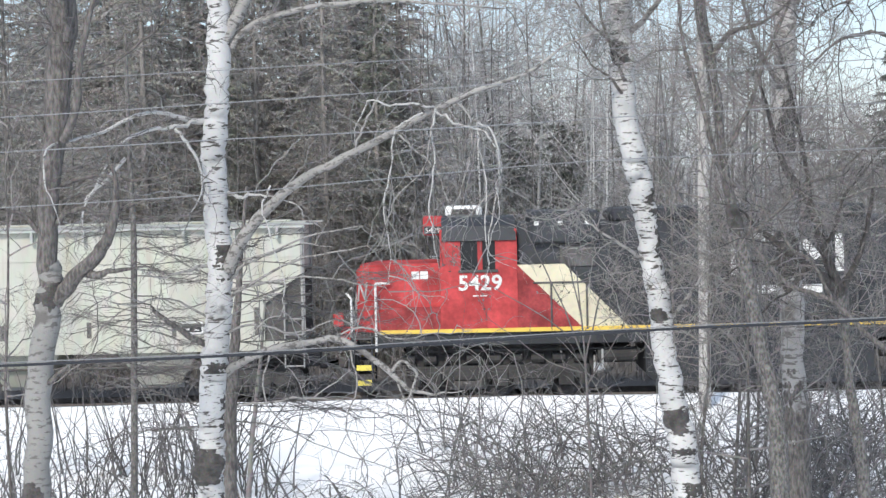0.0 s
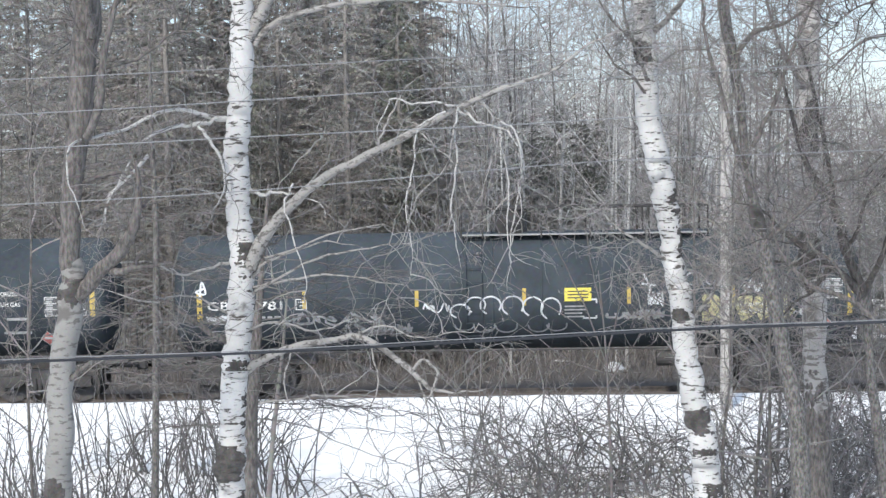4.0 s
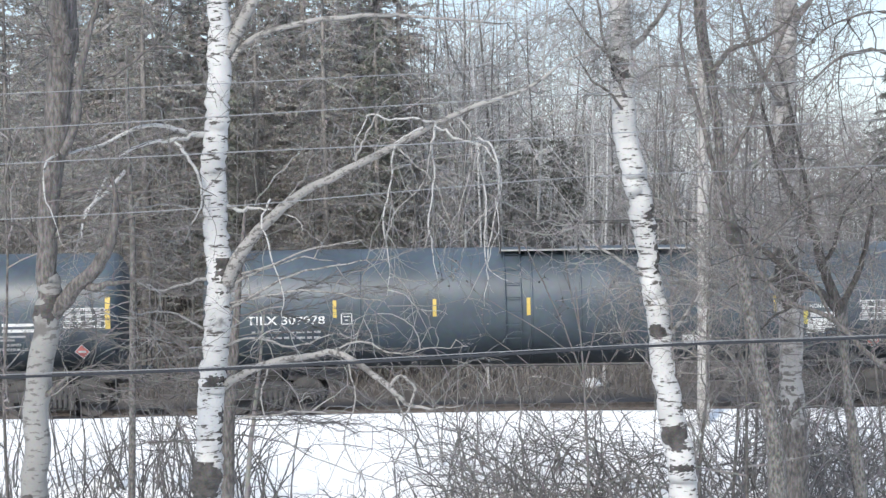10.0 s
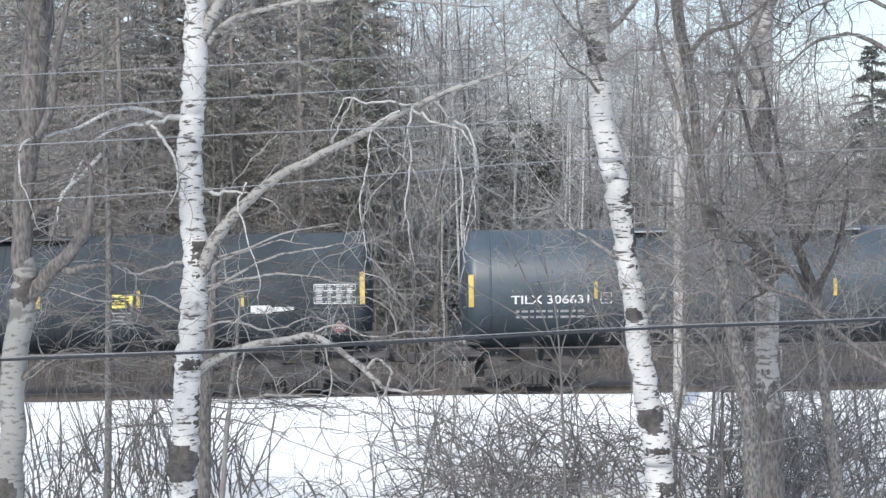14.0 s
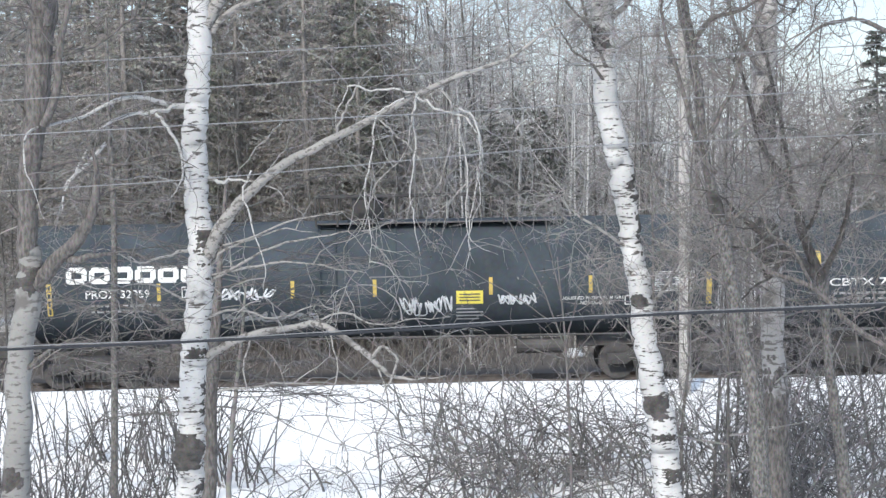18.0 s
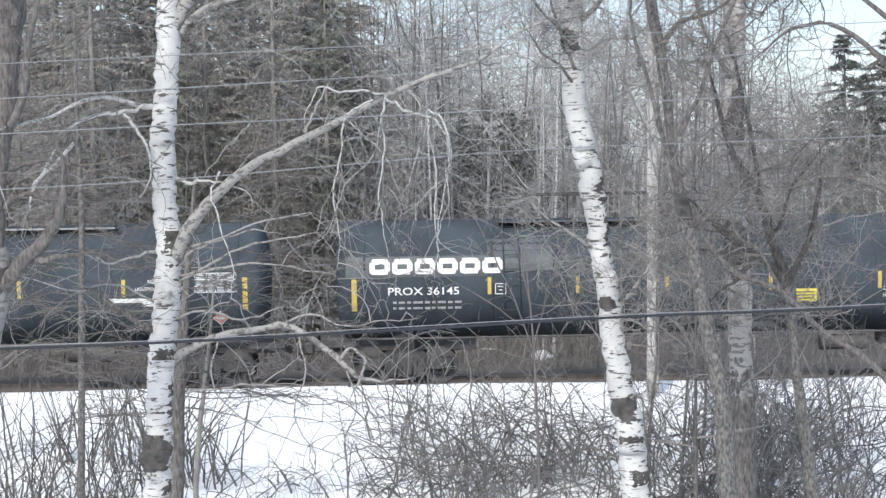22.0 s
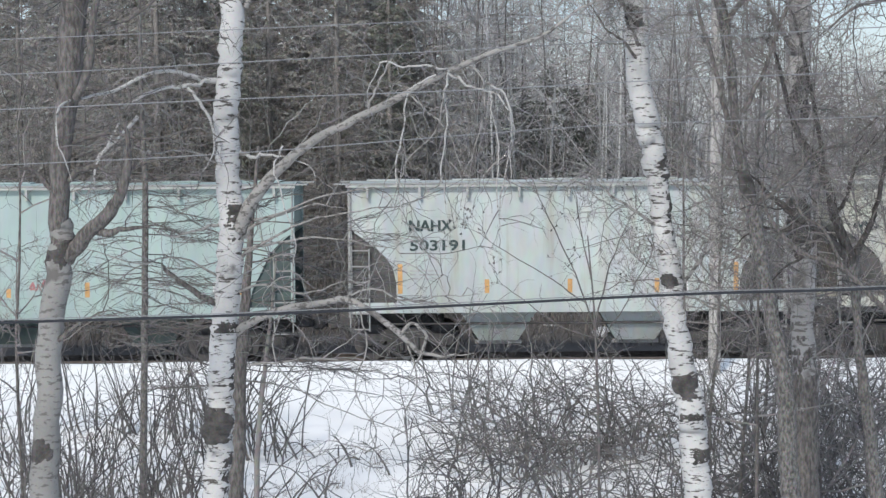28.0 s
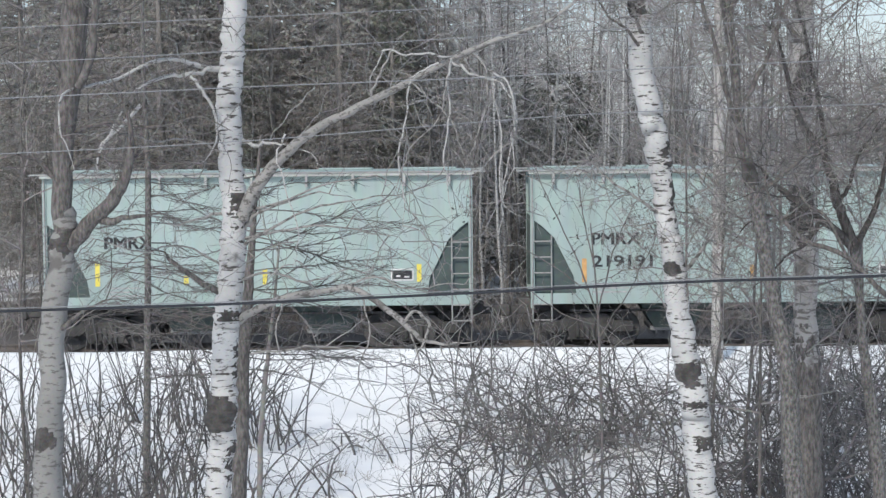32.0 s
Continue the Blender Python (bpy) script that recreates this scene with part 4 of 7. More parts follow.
def shrub(seed, x, y, height, stems, spread, mat=None, label="", twigs=2.2, bend=1.2, curl=0.06):
    """Stems out of one foot, side shoots that bend away and up, fine twigs on those."""
    rng = np.random.default_rng(seed)
    z = float(ground_height(x, y))
    root = tagged(empty("shrub", pose(x, y, z)), label or "leafless brown shrub with tangled stems in snow", "shrub", group="shrubs before the track")
    lines = []
    for i in range(stems):
        a = np.array([rng.normal(0, 0.4), rng.normal(0, 0.35), -0.05])
        way = (rng.normal(0, spread), rng.normal(0, spread * 0.7), 1)
        lines.append(arc(rng, a, way, height * rng.uniform(0.6, 1.2), rng.uniform(0.012, 0.026), n=11, bend=bend * rng.uniform(0.4, 1.3), curl=curl))
        if i < 7:
            hang("stem", tubes("stem", [lines[-1]], 4), mat or M_SHRUB, root)
    shoots = []
    for pts, rad in lines:
        for _ in range(rng.poisson(twigs)):
            k = int(rng.integers(2, 10))
            t = pts[k] - pts[k - 1]
            t /= np.linalg.norm(t) + 1e-9
            way = t * 0.5 + rng.normal(0, 0.7, 3) * (1, 0.7, 0.5) + (0, 0, 0.35)
            shoots.append(arc(rng, pts[k], way, height * rng.uniform(0.2, 0.45), rad[k] * 0.7, n=7, bend=bend * rng.uniform(-0.5, 1.2), curl=0.22))
    fine = brush(rng, lines + shoots, 0.55, 0.45, 0.007, 1, 0.02, 0.34, 0.35, 0.2, 0.8, most=5)
    tagged(hang("twig_spray", tubes("twig_spray", lines[7:] + shoots + fine, 3), mat or M_SHRUB, root), kind="stuff")
    return root


def build_shrubs():
    rng = random.Random(21)
    seed = 100
    # upright thin growth under the birches
    for i in range(35):
        y = rng.uniform(26, 41)
        x = (-0.235 + 0.138 * (i + rng.random()) / 35) * y
        seed += 1
        shrub(seed, x, y, rng.uniform(1.7, 2.6), 12, 0.2, twigs=1.8, bend=0.4, curl=0.13, label="thin upright leafless shrub in the snow")
    # the wide tangled thicket
    for i in range(52):
        y = rng.uniform(28, 42.5)
        x = (-0.008 + 0.245 * (i + rng.random()) / 52) * y
        seed += 1
        shrub(seed, x, y, rng.uniform(2.2, 3.5), 11, 0.45, twigs=3.2, bend=1.5, curl=0.19, mat=M_SHRUB_GREY if i % 3 and i < 30 else None, label="tangled grey leafless thicket bush in the snow" if i % 3 and i < 30 else "tangled leafless thicket bush in the snow")
    for i in range(9):
        y = rng.uniform(27, 41)
        x = (0.14 + 0.1 * (i + rng.random()) / 9) * y
        seed += 1
        shrub(seed, x, y, rng.uniform(1.8, 3.0), 12, 0.3, twigs=3.0, bend=1.0, curl=0.17, label="dense dark leafless bush among the trunks")
    for i in range(8):
        y = rng.uniform(28, 39.5)
        x = rng.uniform(-0.09, 0.0) * y
        seed += 1
        shrub(seed, x, y, rng.uniform(0.6, 1.6), 7, 0.5, twigs=2.0, bend=1.2, curl=0.1, label="low dead weeds poking through the snow")
    # dry grass tufts
    r2 = np.random.default_rng(5)
    lines = []
    for _ in range(90):
        x, y = r2.uniform(-10, 11), r2.uniform(34, 41)
        if -2.5 < x < -0.5 and y > 38:
            continue
        z = float(ground_height(x, y))
        for _ in range(14):
            lines.append(shoot(r2, (x + r2.normal(0, .15), y + r2.normal(0, .1), z), (r2.normal(0, .4), r2.normal(0, .3), 1), r2.uniform(0.15, 0.4), 0.004, n=4, curl=0.2, lift=-0.1))
    for _ in range(18):
        x, y = r2.uniform(0.9, 2.7), r2.uniform(38.2, 39.6)
        z = float(ground_height(x, y))
        for _ in range(12):
            lines.append(shoot(r2, (x + r2.normal(0, .1), y + r2.normal(0, .1), z), (r2.normal(0, .7), r2.normal(0, .3), 1), r2.uniform(0.2, 0.5), 0.006, n=4, curl=0.25, lift=-0.15))
    tagged(hang("dry_grass", tubes("dry_grass", lines, 3), M_GRASS), "dry brown grass tufts through the snow", "grass", kind="stuff")


# ---- the woods behind the track ----
def bare_tree(seed, height, radius, pale, brown=False):
    rng = np.random.default_rng(seed)
    n = 12
    lean = rng.normal(0, 0.045, 2)
    zz = np.linspace(0, height, n)
    pts = np.stack([lean[0] * zz + rng.normal(0, .05, n).cumsum() * 0.6, lean[1] * zz + rng.normal(0, .05, n).cumsum() * 0.6, zz], -1)
    pts[0, :2] = 0
    rad = np.linspace(radius, radius * 0.15, n)
    trunk = [(pts, rad)]
    limbs = []
    for _ in range(int(height * 1.6)):
        s = rng.uniform(0.08, 0.97) * (n - 1)
        i = min(int(s), n - 2)
        a = pts[i] + (pts[i + 1] - pts[i]) * (s - i)
        ang = rng.uniform(0, 2 * np.pi)
        limbs.append(shoot(rng, a, (math.cos(ang), math.sin(ang), rng.uniform(-0.1, 1.1)), height * rng.uniform(0.12, 0.28) * (1.2 - s / n * 0.6), radius * 0.3, n=5, curl=0.18, lift=0.05))
    fine = brush(rng, limbs, 1.9 if brown else 1.7, 1.3, 0.012 if brown else 0.0105, 2, -0.04, 0.3, 0.3, 0.1, 1.0, most=3)
    root = empty("bare_tree")
    tagged(root, "slender pale leafless birch in the woods" if pale else "slender grey leafless tree in the woods", "tree", group="woods behind the track")
    hang("trunk", tubes("trunk", trunk, 7), M_BIRCH if pale else M_GREYBARK, root)
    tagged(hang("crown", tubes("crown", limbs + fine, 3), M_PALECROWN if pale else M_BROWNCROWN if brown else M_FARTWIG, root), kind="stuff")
    return root


def conifer(seed, height, spread, needles, label, thick=1.0):
    rng = np.random.default_rng(seed)
    root = tagged(empty("conifer"), label, "tree", group="conifers behind the track")
    pts = np.stack([np.zeros(6), np.zeros(6), np.linspace(0, height, 6)], -1)
    hang("trunk", tubes("trunk", [(pts, np.linspace(0.2, 0.02, 6))], 7), M_FIRBARK, root)
    boughs, v, f = [], [], []
    at = 0
    z = height * 0.04
    while z < height * 0.99:
        frac = 1 - z / height
        for _ in range(7):
            ang = rng.uniform(0, 2 * np.pi)
            ln = spread * (frac ** 0.75 + 0.06) * rng.uniform(0.55, 1.15)
            line = shoot(rng, (0, 0, z + rng.uniform(-.15, .15)), (math.cos(ang), math.sin(ang), 0.15), ln, 0.016, n=6, curl=0.10, lift=-0.07)
            boughs.append((line[0][::5], line[1][::5]))
            p = line[0]
            for _ in range(int((9 + ln * 15) * thick)):
                s = rng.uniform(0.12, 1.0) * 5
                i = min(int(s), 4)
                c = p[i] + (p[i + 1] - p[i]) * (s - i)
                d = p[i + 1] - p[i]
                d = d / np.linalg.norm(d) + rng.normal(0, 0.7, 3) + (0, 0, -0.35)
                d = d / np.linalg.norm(d) * rng.uniform(0.10, 0.27)
                w = np.cross(d, rng.normal(0, 1, 3))
                w = w / (np.linalg.norm(w) + 1e-9) * rng.uniform(0.02, 0.048)
                v += [c - w, c + w, c + d]
                f.append((at, at + 1, at + 2))
                at += 3
        z += rng.uniform(0.22, 0.38)
    tagged(hang("bough_layer", tubes("bough_layer", boughs, 3), M_FIRBARK, root), kind="stuff")
    tagged(hang("foliage", quads("foliage", np.array(v), np.array(f)), needles, root), kind="stuff")
    return root


def build_woods():
    rng = random.Random(77)
    kinds = [bare_tree(300 + i, rng.uniform(11, 16), rng.uniform(0.035, 0.085), i % 3 == 0) for i in range(7)]
    used = set()

    def put(kind, x, y, scale=1.0):
        m = pose(x, y, float(ground_height(x, y)) - 0.05, 0, 0, rng.uniform(0, 360))
        if kind not in used:
            used.add(kind)
            kind.scale = (scale,) * 3
            kind.matrix_basis = m @ Matrix.Diagonal((scale, scale, scale, 1))
            return
        kind_copy = copy_thing(kind, m)
        kind_copy.scale = (scale * rng.uniform(0.97, 1.03),) * 3

    for i in range(118):
        y = rng.uniform(58.5, 92) if i % 3 else rng.uniform(58.5, 66)
        x = rng.uniform(-0.29, 0.29) * y
        if x < -0.03 * y:
            continue   # the conifers' side has its own brown saplings
        put(kinds[i % 7], x, y, rng.uniform(0.75, 1.15) * (0.62 if x > 0.175 * y else 1))
    for i in range(34):
        y = rng.uniform(60, 84)
        x = (-0.01 + 0.125 * (i + rng.random()) / 34) * y
        put(kinds[(i * 3) % 7], x, y, rng.uniform(0.8, 1.15))
    for bearing, y, k, s in ((0.0223, 60, 0, 0.95), (0.012, 63, 3, 0.85), (0.118, 62, 6, 0.9), (0.030, 66, 3, 1.0), (0.075, 61, 0, 0.8), (-0.004, 68, 6, 1.0), (0.10, 70, 3, 1.0)):
        put(kinds[k], bearing * y, y, s)
    brown = [bare_tree(330 + i, rng.uniform(9, 13), rng.uniform(0.035, 0.06), False, True) for i in range(4)]
    for i in range(40):
        y = rng.uniform(58.5, 65)
        x = (-0.262 + 0.245 * ((i * 0.618) % 1)) * y
        put(brown[i % 4], x, y, rng.uniform(0.6, 1.1))
    firs = [conifer(400 + i, rng.uniform(12, 17), rng.uniform(2.0, 3.0), M_NEEDLE_GREEN if i == 2 else M_NEEDLE, "olive-green conifer with drooping boughs" if i == 2 else "grey-brown conifer with drooping boughs") for i in range(4)]
    spruces = [conifer(410 + i, 11, 3.3, M_SPRUCE, "dense dark green spruce behind the track", 2.4) for i in range(2)]
    for i in range(34):
        y = rng.uniform(64, 108)
        x = (-0.31 + 0.285 * ((i * 0.618) % 1)) * y
        put(firs[i % 4], x, y, rng.uniform(0.8, 1.25))
    for i, bearing in enumerate((-0.02, -0.034, -0.05, -0.068, -0.085, -0.1, -0.12, -0.14, -0.165, -0.19)):
        y = 66 + (i * 7) % 16
        put(firs[i % 4], bearing * y, y, 1.2)
    for i, bearing in enumerate((-0.262, -0.24, -0.222, -0.205, -0.187, -0.17)):
        y = 100 + (i * 3) % 8
        put(firs[(i + 1) % 4], bearing * y, y, 1.5)
    for i, bearing in enumerate((-0.058, -0.076, -0.092, -0.108, -0.045, -0.125, -0.148, -0.032)):
        y = 63 + (i * 5) % 7
        put(firs[(i * 3 + 1) % 4], bearing * y, y, 0.95)
    for bearing, y, s in ((0.228, 73, 0.92), (0.240, 70, 0.8), (0.252, 80, 1.0), (0.205, 84, 0.62), (0.020, 76, 0.66), (0.034, 72, 0.7), (0.047, 75, 0.74), (0.059, 71, 0.66), (0.069, 78, 0.7), (0.090, 88, 0.66), (0.110, 97, 0.7)):
        put(spruces[int(y) % 2], bearing * y, y, s)
    # distant wood: trunks and twigs that merge into one mass
    r2 = np.random.default_rng(31)
    stems, fine = [], []
    for _ in range(125):
        y = r2.uniform(80, 122)
        x = r2.uniform(-0.08, 0.30) * y
        h = r2.uniform(7, 13) * (1.25 if x < 0 else 1.15 if x < 0.13 * y else 0.8)
        line = shoot(r2, (x, y, float(ground_height(x, y))), (0, 0, 1), h, r2.uniform(0.03, 0.07), n=8, curl=0.06, tip=0.15)
        stems.append(line)
        fine += brush(r2, [line], 1.7, 1.9, 0.016, 2, -0.02, 0.25, 0.4, 0.08, 1.0, most=4)
    for _ in range(250):
        y = r2.uniform(128, 195)
        x = r2.uniform(-0.06, 0.30) * y
        h = r2.uniform(6, 14) * (1.35 if x < 0 else 1.1 if x < 0.13 * y else 0.8)
        line = shoot(r2, (x, y, float(ground_height(x, y))), (0, 0, 1), h, r2.uniform(0.05, 0.10), n=5, curl=0.07, tip=0.2)
        stems.append(line)
        fine += brush(r2, [line], 3.4, 3.0, 0.055 if x < 0 else 0.036, 1, -0.02, 0.3, 0.4, 0.02, 1.0, most=3)
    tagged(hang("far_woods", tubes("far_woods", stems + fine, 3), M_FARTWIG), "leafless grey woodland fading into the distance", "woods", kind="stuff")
    # brown undergrowth along the far side of the track
    low = []
    for _ in range(3600):
        y = r2.uniform(57.5, 64) if r2.random() < 0.52 else r2.uniform(64, 100)
        x = r2.uniform(-0.28, 0.28) * y
        z = float(ground_height(x, y)) - 0.05
        low.append(shoot(r2, (x, y, z), (r2.normal(0, .35), r2.normal(0, .3), 1), (r2.uniform(0.4, 1.7) if y < 64 else r2.uniform(0.7, 2.2)) * (1 + (y - 57) / 28), r2.uniform(0.008, 0.018), n=4, curl=0.2))
    low += brush(r2, low, 0.7, 0.8, 0.009, 1, 0, 0.3, 0.3, 0.2, 1.0, most=3)
    tagged(hang("undergrowth", tubes("undergrowth", low, 3), M_TWIG_BROWN), "brown leafless undergrowth beside the railway", "undergrowth", kind="stuff")


def build_snow_patch():
    """A leftover mound of snow among the stems past the track."""
    foot = (4.482, 60.0, -0.34)
    bm = bmesh.new()
    bmesh.ops.create_icosphere(bm, subdivisions=3, radius=1)
    for v in bm.verts:
        k = 1 + 0.55 * noise.noise(v.co * 2.6)
        v.co = Vector((v.co.x * 0.30 * k, v.co.y * 0.4 * k, max(-0.2, v.co.z) * 0.22 * k))
    for f in bm.faces:
        f.smooth = True
    ob = part("snow_mound", bm, M_SNOWHEAP)
    ob.matrix_basis = pose(foot[0], foot[1], float(ground_height(foot[0], foot[1])) + 0.02)
    tagged(ob, "small leftover mound of white snow past the track", "snow")


# ---- pole and wires ----
def build_lines():
    pole = tagged(empty("utility_pole", pose(*(5.977, 46.0, -0.095))), "weathered grey wooden utility pole beside the track", "pole")
    b = np.array((5.977, 46.0, -0.095))
    pts = [(5.97, 46.0, -0.554, 0.1496), (6.002, 46.0, 3.111, 0.1366), (6.024, 46.0, 7.012, 0.1236), (6.058, 46.0, 11.659, 0.1106)]
    lp = smooth_path(np.array(pts) - (*b, 0), 3)
    hang("shaft", tubes("shaft", [(lp[:, :3], lp[:, 3])], 12), M_POLE, pole)
    c = Vector((5.728, 45.8, 7.915)) - Vector(b)
    part("junction_box", boxed(c.x - .06, c.x + .06, c.y - .1, c.y + .1, c.z - .12, c.z + .12, 0.01), M_CABLE, pole)
    part("box_bracket", rods([(c, (c.x + 0.3, c.y + 0.15, c.z))], 0.02), M_RAIL, pole)

    def line(name, label, pts, mat, sag=0.0):
        lp = smooth_path(np.array(pts), 6)
        tagged(hang(name, tubes(name, [(lp[:, :3], lp[:, 3])], 6), mat), label, "wire", group="overhead wires")

    ends = ((((-6.707, 14.0, 4.432), (-7.123, 15.0, 5.913), (-7.113, 15.0, 6.179), (-7.102, 15.0, 6.454), (-7.14, 15.0, 5.502))),
            (((6.403, 14.0, 4.834), (6.864, 15.0, 6.373), (6.865, 15.0, 6.753), (6.866, 15.0, 6.904), (6.864, 15.0, 6.035))))
    for held in ends:
        x, y = held[0][0] + (0.3 if held[0][0] < 0 else -0.3), 14.55
        z0 = float(ground_height(x, y)) - 0.1
        top = max(p[2] for p in held) - z0
        far = tagged(empty("utility_pole", pose(x, y, z0)), "weathered grey wooden pole that carries the wires", "pole")
        part("shaft", rods([((0, 0, 0), (0, 0, top + 0.8))], 0.13, 12), M_POLE, far)
        for p in held:
            part("bracket", rods([((0, 0, p[2] - z0), (p[0] - x, p[1] - y, p[2] - z0))], 0.03, 6), M_RAIL, far)

    line("overhead_cable", "thick black telephone cable across the view", [(-6.707, 14.0, 4.432, 0.0103), (-3.129, 14.0, 4.525, 0.0103), (-1.54, 14.0, 4.563, 0.0103), (0.05, 14.0, 4.621, 0.0103), (1.639, 14.0, 4.687, 0.0103), (3.1, 14.0, 4.72, 0.0103), (6.403, 14.0, 4.834, 0.0103)], M_CABLE)
    line("overhead_cable", "thin strand lashed beside the black cable", [(-6.731, 14.05, 4.443, 0.0036), (-3.14, 14.05, 4.54, 0.0036), (-1.545, 14.05, 4.574, 0.0036), (0.05, 14.05, 4.637, 0.0036), (1.645, 14.05, 4.699, 0.0036), (3.111, 14.05, 4.732, 0.0036), (6.426, 14.05, 4.846, 0.0036)], M_WIRE)
    line("overhead_wire", "thin bare grey overhead wire", [(-7.123, 15.0, 5.913, 0.004), (-3.305, 15.0, 6.036, 0.004), (-1.524, 15.0, 6.101, 0.004), (0.214, 15.0, 6.153, 0.004), (1.528, 15.0, 6.21, 0.004), (3.341, 15.0, 6.269, 0.004), (6.864, 15.0, 6.373, 0.004)], M_WIRE)
    line("overhead_wire", "thin bare grey overhead wire", [(-7.113, 15.0, 6.179, 0.0036), (-3.297, 15.0, 6.298, 0.0036), (-1.517, 15.0, 6.375, 0.0036), (0.22, 15.0, 6.457, 0.0036), (3.345, 15.0, 6.599, 0.0036), (6.865, 15.0, 6.753, 0.0036)], M_WIRE)
    line("overhead_wire", "thin bare grey overhead wire", [(-7.102, 15.0, 6.454, 0.0032), (-3.29, 15.0, 6.56, 0.0032), (-1.511, 15.0, 6.62, 0.0032), (0.225, 15.0, 6.681, 0.0032), (3.347, 15.0, 6.784, 0.0032), (6.866, 15.0, 6.904, 0.0032)], M_WIRE)
    line("overhead_wire", "thin bare grey overhead wire", [(-7.14, 15.0, 5.502, 0.0036), (-3.317, 15.0, 5.621, 0.0036), (-1.534, 15.0, 5.699, 0.0036), (0.25, 15.0, 5.826, 0.0036), (1.395, 15.0, 5.887, 0.0036), (3.337, 15.0, 5.931, 0.0036), (6.864, 15.0, 6.035, 0.0036)], M_WIRE)


build_ground()
build_track()
build_near_trees()
build_young_trees()
build_shrubs()
build_woods()
build_snow_patch()
build_lines()


# ---- the train ----
M_TANK = material("tank_black_paint", (0.056, 0.069, 0.081), rough=0.85, vary=0.25, scale=0.8, fine=9, bump=0.02, spec=0.15)
M_TANK_GLOSS = material("tank_fresh_black_paint", (0.048, 0.070, 0.090), rough=0.5, vary=0.3, scale=0.7, fine=7, bump=0.02, spec=0.6)
M_STEEL = material("dirty_black_steel", (0.095, 0.09, 0.09), rough=0.75, vary=0.4, scale=2, fine=20, bump=0.2)
# dark iron of the trucks, also used for dark print and outlines
M_TRUCK = material("dark_truck_iron", (0.075, 0.072, 0.071), rough=0.9, vary=0.4, scale=2, fine=20, bump=0.4)
M_WHEEL = material("worn_wheel_steel", (0.085, 0.08, 0.078), rough=0.8, metal=0.0, vary=0.3, scale=3, fine=20, bump=0.1)
M_WHITE = material("white_stencil", (0.74, 0.74, 0.72), rough=0.7, vary=0.15, scale=3, fine=20, bump=0)
M_GREYSTENCIL = material("faded_stencil", (0.42, 0.42, 0.42), rough=0.7, vary=0.25, scale=6, fine=30, bump=0)
M_DARKSTENCIL = material("dark_stencil", (0.035, 0.06, 0.06), rough=0.7, vary=0.2, scale=3, fine=20, bump=0)
M_YELLOW = material("yellow_reflector", (0.58, 0.41, 0.06), rough=0.5, vary=0.15, scale=4, fine=20, bump=0)
M_SIGN = material("bright_yellow_sign", (0.80, 0.66, 0.05), rough=0.5, vary=0.1, scale=4, fine=20, bump=0)
M_ORANGE = material("orange_reflector", (0.62, 0.33, 0.09), rough=0.6, vary=0.2, scale=4, fine=20, bump=0)
M_RED = material("locomotive_red", (0.47, 0.018, 0.02), rough=0.55, vary=0.35, scale=1.4, fine=10, bump=0.03, spec=0.25)
# second, duller red for the low side box
M_DULLRED = material("dull_locomotive_red", (0.33, 0.028, 0.03), rough=0.7, spec=0.2, vary=0.4, scale=2.2, fine=14, bump=0.05)
M_LOCO_BLACK = material("locomotive_black", (0.034, 0.037, 0.043), rough=0.6, vary=0.35, scale=1.0, fine=10, bump=0.05)
M_CREAM = material("locomotive_cream", (0.66, 0.60, 0.42), rough=0.55, vary=0.15, scale=1.5, fine=10, bump=0.03)
M_SILL = material("sill_yellow", (0.78, 0.52, 0.03), rough=0.5, vary=0.15, scale=2, fine=12, bump=0.02)
M_HOPPER_CREAM = material("hopper_cream_paint", (0.47, 0.47, 0.40), rough=0.6, vary=0.12, scale=0.8, fine=5, bump=0.03, stretch=(1, 1, 0.4))
M_HOPPER_WHITE = material("hopper_faded_white_paint", (0.46, 0.505, 0.49), rough=0.6, vary=0.14, scale=0.8, fine=5, bump=0.03, stretch=(1, 1, 0.4))
M_HOPPER_GREEN = material("hopper_pale_green_paint", (0.35, 0.45, 0.428), rough=0.55, vary=0.09, scale=0.8, fine=5, bump=0.03, stretch=(1, 1, 0.4))
M_GALV = material("galvanised_steel", (0.36, 0.36, 0.35), rough=0.6, metal=0.2, vary=0.2, scale=3, fine=20, bump=0.05)
M_GLASS = material("cab_window_glass", (0.012, 0.014, 0.016), rough=0.08, vary=0.1, bump=0, spec=0.4)
M_GRAF_WHITE = material("white_spray_paint", (0.62, 0.64, 0.66), rough=0.8, vary=0.25, scale=5, fine=25, bump=0)
M_GRAF_GREY = material("silver_spray_paint", (0.30, 0.31, 0.32), rough=0.7, vary=0.35, scale=5, fine=25, bump=0)
M_GRAF_CREAM = material("cream_spray_paint", (0.55, 0.50, 0.26), rough=0.8, vary=0.3, scale=3, fine=20, bump=0)
M_GRAF_CYAN = material("pale_cyan_spray_paint", (0.42, 0.66, 0.66), rough=0.8, vary=0.2, scale=5, fine=25, bump=0)
M_GRAF_BLUE = material("blue_spray_paint", (0.22, 0.48, 0.58), rough=0.8, vary=0.3, scale=5, fine=25, bump=0)
M_PALEBLUE = material("pale_blue_repaint", (0.46, 0.51, 0.52), rough=0.6, vary=0.12, scale=1.5, fine=8, bump=0)
M_MAROON = material("faded_red_spray_paint", (0.42, 0.17, 0.17), rough=0.8, vary=0.25, scale=5, fine=25, bump=0)
M_PINK = material("red_placard", (0.72, 0.20, 0.17), rough=0.6, vary=0.15, bump=0)

